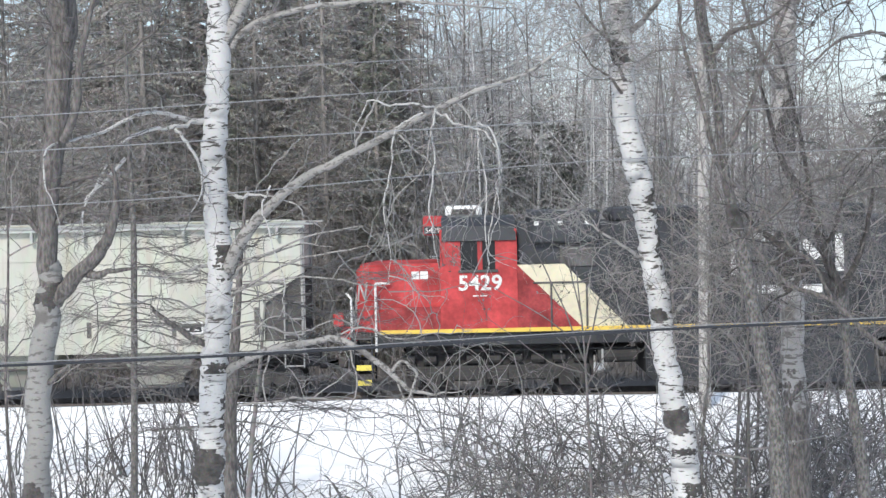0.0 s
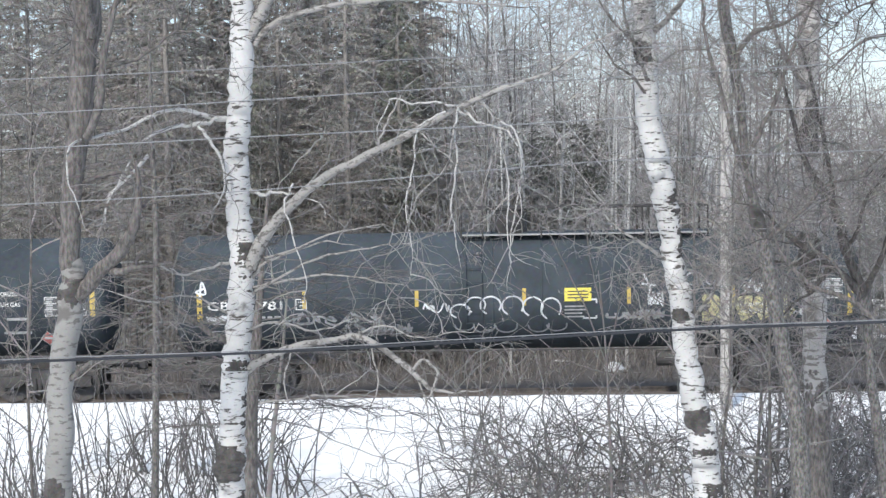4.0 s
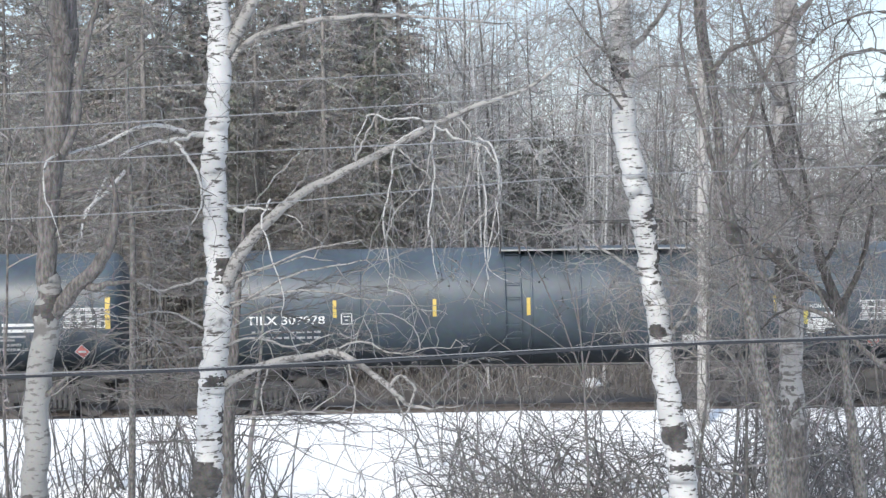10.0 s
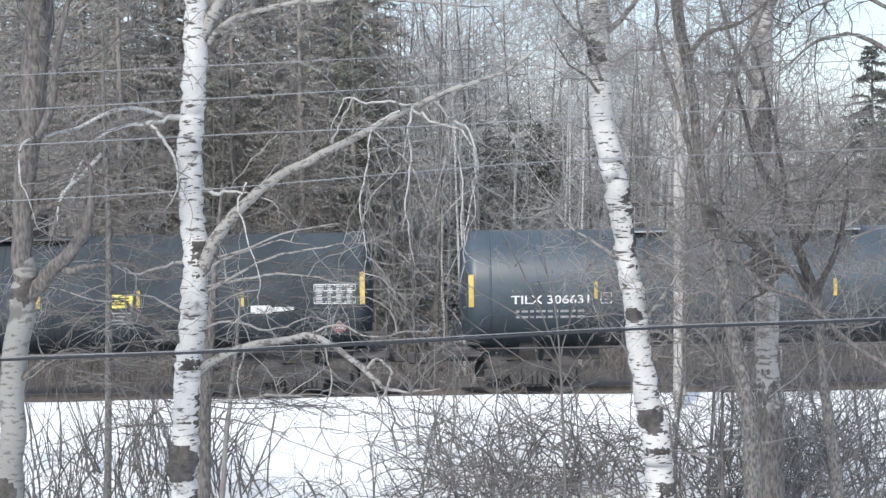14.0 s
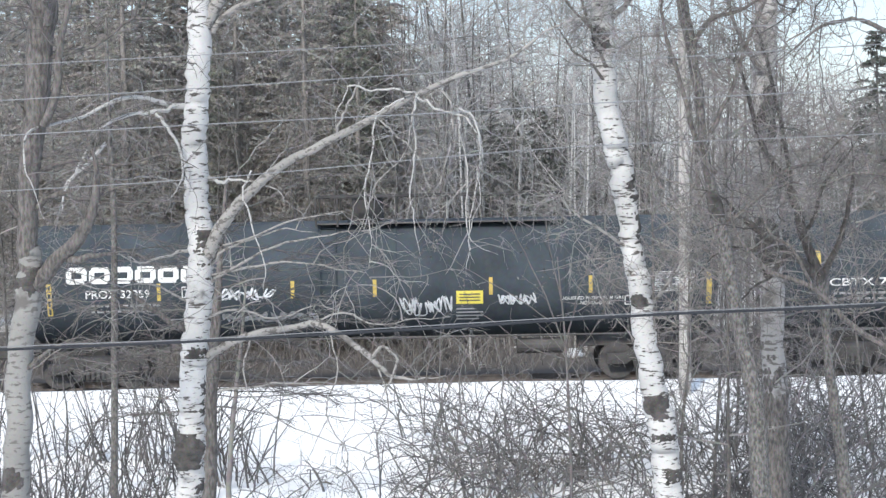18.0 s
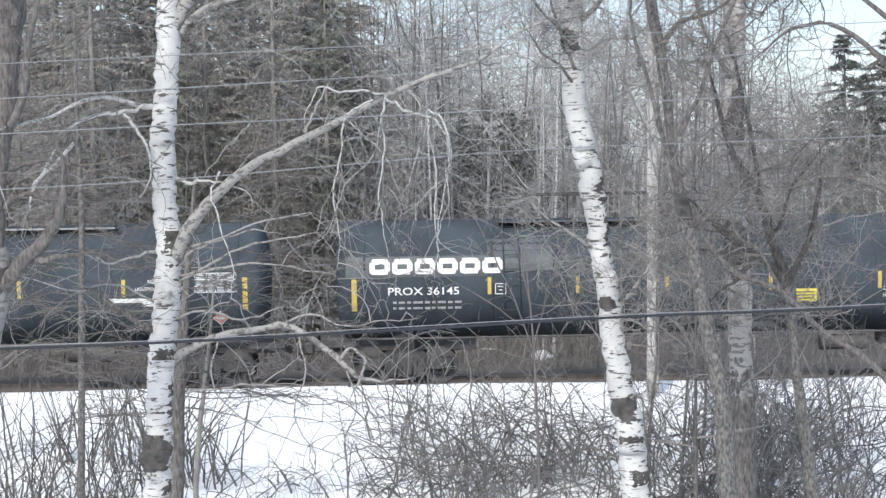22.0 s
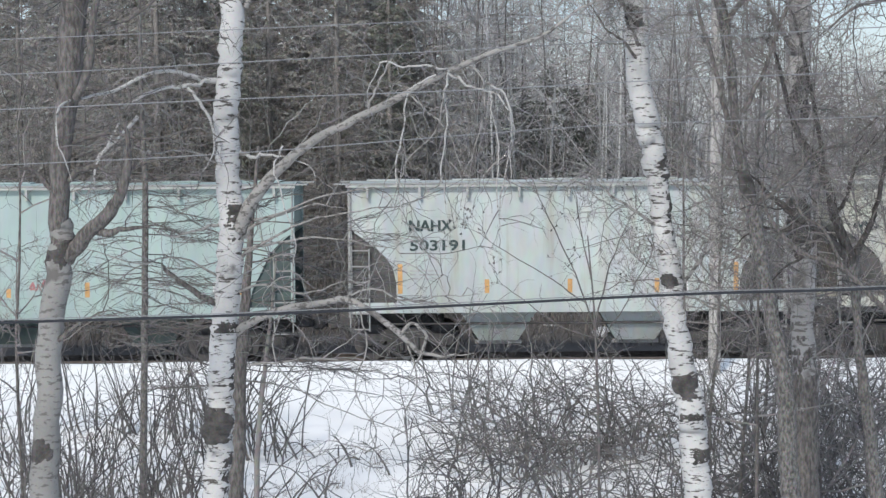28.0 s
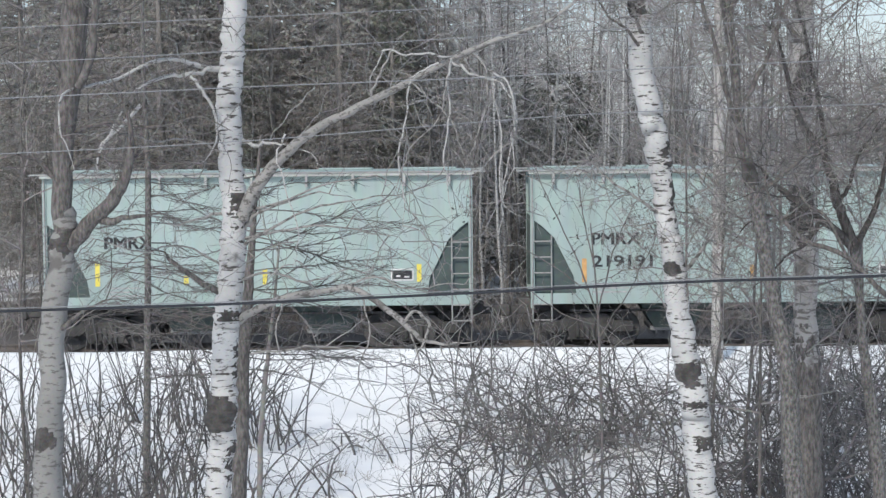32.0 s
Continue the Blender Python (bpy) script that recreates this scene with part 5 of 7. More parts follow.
M_GREYDARK = material("dull_repaint", (0.075, 0.085, 0.092), rough=0.5, vary=0.3, scale=1.5, fine=9, bump=0.02)
# darker iron for bolsters, engine underside, tank-top railings and housings
M_DARKIRON = material("dark_fitting_iron", (0.055, 0.053, 0.052), rough=0.9, vary=0.35, scale=2, fine=16, bump=0.3)
M_ROOFEDGE = material("chalky_roof_edge_paint", (0.41, 0.42, 0.40), rough=0.75, vary=0.2, scale=2.5, fine=12, bump=0.03)
# dark colours of the recessed hopper ends; the teal also on green cars' bays
M_DARKEND = material("dark_grey_end", (0.095, 0.090, 0.086), rough=0.85, vary=0.35, scale=2, fine=15, bump=0.1)
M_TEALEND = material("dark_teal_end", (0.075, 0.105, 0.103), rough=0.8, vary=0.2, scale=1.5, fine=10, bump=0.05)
_gloss = M_TANK_GLOSS.node_tree.nodes["Principled BSDF"].inputs
_gloss["Coat Weight"].default_value, _gloss["Coat Roughness"].default_value = 0.35, 0.42
for _m in (M_TANK, M_TANK_GLOSS):
    weather(_m, (0.085, 0.085, 0.085), 0.35, across=1.6, down=0.5)
for _m in (M_HOPPER_CREAM, M_HOPPER_WHITE):
    weather(_m, (0.30, 0.25, 0.17), 0.45, across=3.0, down=0.25)
weather(M_HOPPER_GREEN, (0.27, 0.33, 0.31), 0.5, across=2.2, down=0.22)
weather(M_RED, (0.20, 0.03, 0.03), 0.5, across=3.0, down=0.6)
weather(M_LOCO_BLACK, (0.075, 0.072, 0.068), 0.4, across=2.0, down=0.5)
TANK_R, TANK_Z = 1.525, 2.65
WHEEL_R = 0.457


def on_tank(z, proud=0.006):
    d = min(abs(z - TANK_Z), TANK_R - 0.01)
    return -math.sqrt(TANK_R ** 2 - d * d) - proud


def on_side(z, proud=0.006):
    return -1.52 - proud


def decal(name, mat, parent, x0, x1, z0, z1, surface, label="", proud=0.006):
    """A thin painted or glued patch that follows the car's side."""
    bm = bmesh.new()
    rows = []
    for i in range(5):
        z = z0 + (z1 - z0) * i / 4
        y = surface(z, proud)
        rows.append((bm.verts.new((x0, y, z)), bm.verts.new((x1, y, z)), bm.verts.new((x1, y + proud * 0.8, z)), bm.verts.new((x0, y + proud * 0.8, z))))
    for a, b in zip(rows, rows[1:]):
        for i in range(4):
            j = (i + 1) % 4
            bm.faces.new((a[i], a[j], b[j], b[i]))
    bm.faces.new(rows[0][::-1]), bm.faces.new(rows[-1])
    return part(name, bm, mat, parent, label)


def lettering(body, mat, parent, x0, z0, width, height, surface, bold=0.0, proud=0.012, name="lettering", label=""):
    """Words in the built-in font, fitted to a width and a height, on a car's side."""
    cu = bpy.data.curves.new("words", "FONT")
    cu.body, cu.size, cu.offset, cu.extrude, cu.resolution_u = body, 1.0, bold, 0.0, 3
    ob = new("words", cu)
    me = bpy.data.meshes.new_from_object(ob.evaluated_get(bpy.context.evaluated_depsgraph_get()))
    bpy.data.objects.remove(ob)
    n = len(me.vertices)
    co = np.zeros(n * 3, np.float32)
    me.vertices.foreach_get("co", co)
    co = co.reshape(-1, 3)
    lo, hi = co.min(0), co.max(0)
    x = x0 + (co[:, 0] - lo[0]) / (hi[0] - lo[0]) * width
    z = z0 + (co[:, 1] - lo[1]) / (hi[1] - lo[1]) * height
    y = np.array([surface(q, proud) for q in z])
    me.vertices.foreach_set("co", np.stack([x, y, z], -1).astype(np.float32).ravel())
    me.update()
    return hang(name, me, mat, parent, label)


def strokes(name, mat, parent, lines, width, surface, label="", proud=0.008):
    """Painted strokes: ribbons along short paths in x and z."""
    v, f, at = [], [], 0
    for line in lines:
        p = smooth_path([(a, b, 0) for a, b in line], 4)[:, :2] if len(line) > 2 else np.array(line, float)
        t = np.gradient(p, axis=0)
        t /= np.linalg.norm(t, axis=1)[:, None] + 1e-9
        nrm = np.stack([-t[:, 1], t[:, 0]], -1) * width / 2
        for s in (1, -1):
            for k, q in enumerate(p + nrm * s):   # later paint lies a hair over earlier paint
                v.append((q[0], surface(q[1], proud + 0.00006 * (k + at / 8)), q[1]))
        n = len(p)
        for i in range(n - 1):
            f.append((at + i, at + i + 1, at + n + i + 1, at + n + i))
        at += 2 * n
    return hang(name, quads(name, np.array(v), np.array(f)), mat, parent, label)


def scribble(rng, x0, z0, w, h, n):
    """Illegible tag: one looping stroke that runs along a band."""
    line = []
    for i in range(n):
        a = x0 + w * i / n
        line += [(a + rng.uniform(-0.2, 1) * w / n * 1.3, z0 + (k % 2 * 0.6 + rng.uniform(0, 0.4)) * h) for k in range(rng.randint(3, 5))]
    return [line]


def wheelset_mesh():
    bm = bmesh.new()
    for s in (-1, 1):
        m = Matrix.Translation((0, s * 0.76, 0)) @ Matrix.Rotation(radians(90), 4, "X")
        bmesh.ops.create_cone(bm, cap_ends=True, segments=28, radius1=WHEEL_R, radius2=WHEEL_R, depth=0.13, matrix=m)
        m = Matrix.Translation((0, s * 0.69, 0)) @ Matrix.Rotation(radians(90), 4, "X")
        bmesh.ops.create_cone(bm, cap_ends=True, segments=28, radius1=WHEEL_R + 0.026, radius2=WHEEL_R + 0.026, depth=0.03, matrix=m)
        m = Matrix.Translation((0, s * 0.84, 0)) @ Matrix.Rotation(radians(90), 4, "X")
        bmesh.ops.create_cone(bm, cap_ends=True, segments=16, radius1=0.16, radius2=0.12, depth=0.1, matrix=m)
        for k in range(5):
            a = k * 2 * math.pi / 5
            box(bm, 0.28 * math.cos(a) - 0.03, 0.28 * math.cos(a) + 0.03, s * 0.825 - 0.012, s * 0.825 + 0.012, 0.28 * math.sin(a) - 0.03, 0.28 * math.sin(a) + 0.03)
    rod(bm, (0, -1.05, 0), (0, 1.05, 0), 0.08, 12)
    me = bpy.data.meshes.new("wheelset")
    bm.to_mesh(me)
    bm.free()
    me.materials.append(M_WHEEL)
    return me


def sideframe_mesh(base, side):
    h = base / 2
    out = [(-h - 0.28, 0.40), (-h - 0.28, 0.66), (-h + 0.18, 0.68), (-0.45, 0.86), (0.45, 0.86), (h - 0.18, 0.68), (h + 0.28, 0.66), (h + 0.28, 0.40), (h - 0.22, 0.40), (h - 0.36, 0.52), (0.44, 0.20), (-0.44, 0.20), (-h + 0.36, 0.52), (-h + 0.22, 0.40)]
    bm = prism(out, side * 1.10, side * 0.94)
    for k in range(-2, 3):
        rod(bm, (k * 0.13, side * 1.12, 0.27), (k * 0.13, side * 1.12, 0.62), 0.055, 10)
    me = bpy.data.meshes.new("sideframe")
    bm.to_mesh(me)
    bm.free()
    me.materials.append(M_TRUCK)
    return me


WHEELSET = wheelset_mesh()
FRAMES = {s: sideframe_mesh(1.78, s) for s in (-1, 1)}
WHEELS = []   # (wheelset, its place on the truck)


def truck(parent, x, axles=2, base=1.78, iron=None):
    """A railway truck: bolster with side frames, and its turning wheelsets."""
    bm = boxed(-0.22, 0.22, -1.15, 1.15, 0.45, 0.74, 0.03)
    if axles == 3:
        box(bm, -2.3, 2.3, -1.12, -0.98, 0.42, 0.80, 0.04)
        box(bm, -2.3, 2.3, 0.98, 1.12, 0.42, 0.80, 0.04)
        for k in (-1.7, 0, 1.7):
            for s in (-1, 1):
                box(bm, k - 0.2, k + 0.2, s * 1.05 - 0.14, s * 1.05 + 0.14, 0.26, 0.66, 0.03)
                rod(bm, (k - 0.42, s * 1.08, 0.3), (k - 0.42, s * 1.08, 0.66), 0.09, 10)
                rod(bm, (k + 0.42, s * 1.08, 0.3), (k + 0.42, s * 1.08, 0.66), 0.09, 10)
    t = part("truck", bm, iron or M_TRUCK, parent, "dark iron railway truck")
    t.location = (x, 0, 0)
    if axles == 2:
        for s in (-1, 1):
            hang("sideframe", FRAMES[s], M_TRUCK, t)
    for k in ([-base / 2, base / 2] if axles == 2 else [-1.7, 0, 1.7]):
        w = hang("wheelset", WHEELSET, M_WHEEL, t)
        w.location = (k, 0, WHEEL_R)
        WHEELS.append((w, k))
    return t


def coupler(parent, x, side):
    bm = boxed(min(x, x + side * 0.62), max(x, x + side * 0.62), -0.09, 0.09, 0.78, 0.96, 0.02)
    box(bm, min(x + side * 0.50, x + side * 0.75), max(x + side * 0.50, x + side * 0.75), -0.17, 0.15, 0.72, 1.02, 0.04)
    part("coupler", bm, M_STEEL, parent)
    part("air_hose", rods([((x + side * 0.3, -0.35, 0.75), (x + side * 0.5, -0.35, 0.42)), ((x + side * 0.5, -0.35, 0.42), (x + side * 0.7, -0.3, 0.36))], 0.03), M_STEEL, parent)


def tank_shell(half):
    bm = bmesh.new()
    d = 0.42   # depth of the dished head
    prof = [(half - d + d * math.sin(a) ** 0.8, TANK_R * math.cos(a) ** 0.55) for a in np.linspace(0, math.pi / 2 * 0.985, 11)]
    prof = [(-x, r) for x, r in prof[::-1]] + [((half - d) * k / 4, TANK_R) for k in (-3, -2, -1, 0, 1, 2, 3)] + prof
    rings = []
    for x, r in prof:
        rings.append([bm.verts.new((x, r * math.sin(a), TANK_Z + r * math.cos(a))) for a in np.linspace(0, 2 * math.pi, 48, endpoint=False)])
    for a, b in zip(rings, rings[1:]):
        for i in range(48):
            j = (i + 1) % 48
            bm.faces.new((a[i], a[j], b[j], b[i]))
    bm.faces.new(rings[0]), bm.faces.new(rings[-1][::-1])
    bmesh.ops.recalc_face_normals(bm, faces=bm.faces)
    for f in bm.faces:
        f.smooth = True
    return bm


def band(x, w, r):
    bm = bmesh.new()
    rings = []
    for dx, rr in ((-w, r - 0.01), (-w, r), (w, r), (w, r - 0.01)):
        rings.append([bm.verts.new((x + dx, rr * math.sin(a), TANK_Z + rr * math.cos(a))) for a in np.linspace(0, 2 * math.pi, 48, endpoint=False)])
    for a, b in zip(rings, rings[1:]):
        for i in range(48):
            j = (i + 1) % 48
            bm.faces.new((a[i], a[j], b[j], b[i]))
    for f in bm.faces:
        f.smooth = True
    return bm


def tank_car(label, length, paint, mark, number, number_x, strips, sign_x=None, sign_z=2.45, long_x=None, long_z=(2.0, 2.8), strip_z=2.66, seed=0, number_size=(1.95, 0.24), number_z=2.33, box_x=None, words=(), panel=None, placard=None, patches=(), dome=-0.1, deck=(-1.4, 4.9), pale_deck=False):
    """A pressure tank car; x runs from its middle, positive to the leading end."""
    rng = random.Random(seed)
    h = length / 2
    car = tagged(empty("tank_car"), label, "tank car", group="tank cars of the train")
    part("tank", tank_shell(h), paint, car)
    for x in (-h + 0.75, -h * 0.55, -0.62, 0.62, h * 0.55, h - 0.75):
        part("jacket_seam", band(x, 0.03, TANK_R + 0.006), paint, car)
    for s in (-1, 1):
        a, b = sorted((s * (h - 3.6), s * (h + 0.35)))
        part("stub_sill", boxed(a, b, -0.33, 0.33, 0.80, 1.16, 0.02), M_STEEL, car)
        part("bolster", prism([(s * (h - 1.75) - 0.25, 0.74), (s * (h - 1.75) + 0.25, 0.74), (s * (h - 1.75) + 0.25, 1.75), (s * (h - 1.75) - 0.25, 1.75)], -0.7, 0.7), M_DARKIRON, car)
        a, b = sorted((s * (h - 0.5), s * (h + 0.42)))
        part("end_platform", boxed(a, b, -1.45, 1.45, 1.02, 1.09), M_STEEL, car)
        e = s * (h + 0.36)
        for y0, y1 in ((-1.42, -0.5), (0.5, 1.42)):
            bend = np.array([(e, y0, 1.05), (e, y0, 2.08), (e, y0 + 0.07, 2.15), (e, y1 - 0.07, 2.15), (e, y1, 2.08), (e, y1, 1.05)])
            hang("end_handrail", tubes("end_handrail", [(bend, np.full(6, 0.018))], 6), M_STEEL, car)
        part("corner_step", rods([((e - s * 0.5, -1.45, 1.05), (e - s * 0.5, -1.45, 0.5)), ((e - s * 0.05, -1.45, 1.05), (e - s * 0.05, -1.45, 0.5)), ((e - s * 0.5, -1.45, 0.5), (e - s * 0.05, -1.45, 0.5)), ((e - s * 0.5, -1.45, 0.78), (e - s * 0.05, -1.45, 0.78))], 0.022), M_STEEL, car)
        coupler(car, s * (h + 0.35), s)
        truck(car, s * (h - 1.75))
        part("side_pipe", rods([((-h + 0.4, s * 1.5, 1.22), (h - 0.4, s * 1.5, 1.22))], 0.024), M_STEEL, car)
        # ladder up the side
        lx = deck[0] + 0.3
        pts = [(s * (on_tank(z, 0.09)), z) for z in np.linspace(1.15, 4.05, 9)]
        rails = [[(lx + dx, a, b) for a, b in pts] for dx in (-0.2, 0.2)]
        rungs = [((lx - 0.2, on_tank(z, 0.09) * s, z), (lx + 0.2, on_tank(z, 0.09) * s, z)) for z in np.linspace(1.2, 4.0, 9)]
        ladder(car, paint, rails, rungs, 0.014)
    part("brake_reservoir", rods([((h - 5.2, -0.4, 0.85), (h - 4.0, -0.4, 0.85))], 0.2, 14), M_STEEL, car)
    rim = np.array([(h + 0.42, 0.5 + 0.27 * math.cos(k), 1.9 + 0.27 * math.sin(k)) for k in np.linspace(0, 2 * math.pi, 17)])
    hang("brake_wheel", tubes("brake_wheel", [(rim, np.full(17, 0.016))], 6), M_STEEL, car)
    # platform, railing and housing on top
    top = TANK_Z + TANK_R
    d0, d1 = deck
    plate = M_GALV if pale_deck else M_STEEL
    for s in (-1, 1):
        part("top_platform", boxed(d0, d1, s * 0.68 - 0.25, s * 0.68 + 0.25, top - 0.08, top - 0.05), plate, car)
        rails = [((d0, s * 0.93, top + zz), (d1, s * 0.93, top + zz)) for zz in (0.62,)]
        rails += [((x, s * 0.93, top - 0.14), (x, s * 0.93, top + 0.62)) for x in (d0, dome - 0.75, dome + 0.75, *np.linspace(dome + 2 if d1 > 3 else d0 + 1.3, d1 if d1 > 3 else dome - 2, 3), d1)]
        part("top_railing", rods(rails, 0.026, 6), M_DARKIRON, car)
    for x in deck:
        part("platform_end_rail", rods([((x, -0.93, top + 0.62), (x, 0.93, top + 0.62))], 0.026, 6), M_DARKIRON, car)
    bm = bmesh.new()
    bmesh.ops.create_cone(bm, cap_ends=True, segments=24, radius1=0.42, radius2=0.40, depth=0.62, matrix=Matrix.Translation((dome, 0, top + 0.26)))
    housing = part("valve_housing", bm, M_DARKIRON, car)
    bm = bmesh.new()
    bmesh.ops.create_cone(bm, cap_ends=True, segments=24, radius1=0.45, radius2=0.36, depth=0.08, matrix=Matrix.Translation((dome, 0, top + 0.61)))
    part("housing_lid", bm, M_DARKIRON, housing)
    # painted marks of the side
    for x in strips:
        decal("reflector_strip", M_YELLOW, car, x - 0.047, x + 0.047, strip_z - 0.22, strip_z + 0.22, on_tank)
    for x in long_x or (-h + 0.4, h - 0.4):
        decal("reflector_strip", M_YELLOW, car, x - 0.065, x + 0.065, *long_z, on_tank, "long yellow reflective strip")
    if mark:
        lettering(mark + " " + number, M_WHITE, car, number_x, number_z, *number_size, on_tank, bold=0.012, label="white stencilled reporting mark and number")
        bx = number_x + number_size[0] + 0.35 if box_x is None else box_x - 0.13
        strokes("test_mark", M_WHITE, car, [[(bx, number_z), (bx, number_z + 0.26)], [(bx, number_z + 0.26), (bx + 0.26, number_z + 0.26)], [(bx + 0.26, number_z + 0.26), (bx + 0.26, number_z)], [(bx + 0.26, number_z), (bx, number_z)], [(bx + 0.05, number_z + 0.19), (bx + 0.21, number_z + 0.19)], [(bx + 0.09, number_z + 0.1), (bx + 0.17, number_z + 0.1)]], 0.024, on_tank, "small white boxed mark")
        for i, z in enumerate((number_z - 0.19, number_z - 0.34)):
            x = number_x + 0.12
            bars = []
            for wd in (0.09, 0.16, 0.1, 0.24, 0.13, 0.08, 0.21, 0.12, 0.17):
                bars.append([(x, z), (x + wd, z)])
                x += wd + 0.055
            strokes("small_print", M_GREYSTENCIL, car, bars, 0.058, on_tank, "illegible line of small white print")
    if panel:
        # data panel and placard at the leading end
        px, pz = panel
        decal("data_panel", M_GREYDARK, car, px, px + 1.04, pz, pz + 0.48, on_tank, "dark data panel ruled with thin white lines")
        grid = [[(px, pz + k), (px + 1.04, pz + k)] for k in (0.0, 0.16, 0.32, 0.48)] + [[(px + k, pz), (px + k, pz + 0.48)] for k in (0.0, 0.3, 0.52, 0.78, 1.04)]
        strokes("panel_rule", M_WHITE, car, grid, 0.02, on_tank, "thin white rules of the data panel", proud=0.012)
        for k in range(3):
            z = pz + 0.08 + 0.16 * k
            words_at = [(0.04, 0.25), (0.34, 0.48), (0.56, 0.74), (0.82, 1.0)]
            strokes("panel_print", M_GREYSTENCIL, car, [[(px + a, z + dz), (px + b - rng.uniform(0, 0.06), z + dz)] for a, b in words_at for dz in (-0.035, 0.035)], 0.045, on_tank, "illegible rows of small print", proud=0.010)
    if placard:
        d = 0.2
        cx, cz = placard
        bm = bmesh.new()
        bm.faces.new([bm.verts.new((cx + a * d, on_tank(cz + b * d, 0.014), cz + b * d)) for a, b in ((0, -1), (1, 0), (0, 1), (-1, 0))])
        card = part("placard", bm, M_WHITE, car, "white and red diamond hazard placard")
        bm = bmesh.new()
        bm.faces.new([bm.verts.new((cx + a * d * .86, on_tank(cz + b * d * .86, 0.02), cz + b * d * .86)) for a, b in ((0, -1), (1, 0), (0, 1), (-1, 0))])
        face = part("placard_face", bm, M_PINK, card)
        strokes("placard_print", M_WHITE, card, [[(cx - 0.1, cz), (cx + 0.1, cz)]], 0.06, on_tank, "illegible white print", proud=0.026)
    for body, x0, z0, wd, ht in words:
        lettering(body, M_WHITE, car, x0, z0, wd, ht, on_tank, bold=0.012, label="small white contents words")
    if sign_x is not None:
        sg = decal("warning_sign", M_SIGN, car, sign_x - 0.34, sign_x + 0.34, sign_z - 0.17, sign_z + 0.17, on_tank, "yellow warning sign with dark print", proud=0.014)
        strokes("sign_print", M_TRUCK, sg, [[(sign_x - 0.26, sign_z + k), (sign_x + 0.26, sign_z + k)] for k in (0.08, 0.0, -0.08)], 0.03, on_tank, "illegible dark print", proud=0.02)
        strokes("small_print", M_GREYSTENCIL, car, [[(sign_x - 0.34, sign_z - 0.3 - k * 0.09), (sign_x + rng.uniform(0.1, 0.4), sign_z - 0.3 - k * 0.09)] for k in range(4)], 0.035, on_tank, "illegible lines of small print")
    for x0, x1, z0, z1 in patches:
        decal("paint_patch", M_WHITE, car, x0, x1, z0, z1, on_tank, "fresh white painted patch", proud=0.009 + 0.001 * rng.random())
    return car


RUNGS = {}


def ladder(car, mat, rails, rungs, r):
    """Two side rails as the ladder itself, each rung a piece on it."""
    paths = [np.array(p, float) for p in rails]
    ob = hang("ladder", tubes("ladder", [(p, np.full(len(p), r)) for p in paths], 6), mat, car)
    for a, b in rungs:
        a, b = Vector(a), Vector(b)
        key = (mat.name, round((b - a).length, 2))
        if key not in RUNGS:
            me = bpy.data.meshes.new("rung")
            bm = rods([((-(b - a).length / 2, 0, 0), ((b - a).length / 2, 0, 0))], r * 0.9, 6)
            bm.to_mesh(me)
            bm.free()
            RUNGS[key] = me
        hang("rung", RUNGS[key], mat, ob).location = (a + b) / 2
    return ob


def word_blocks(car, x0, z0, w, h, n):
    """A big company word as plain white blocks."""
    pitch = w / n
    for i in range(n):
        a, b = x0 + i * pitch, x0 + (i + 0.9) * pitch
        t = 0.135
        m, c = t / 2, 0.02
        ring = [(a + m + c, z0 + m), (b - m - c, z0 + m), (b - m, z0 + m + c), (b - m, z0 + h - m - c), (b - m - c, z0 + h - m), (a + m + c, z0 + h - m), (a + m, z0 + h - m - c), (a + m, z0 + m + c), (a + m + c, z0 + m)]
        strokes("word_block", M_WHITE, car, [ring], t, on_tank, "plain white block of a company word", proud=0.014)


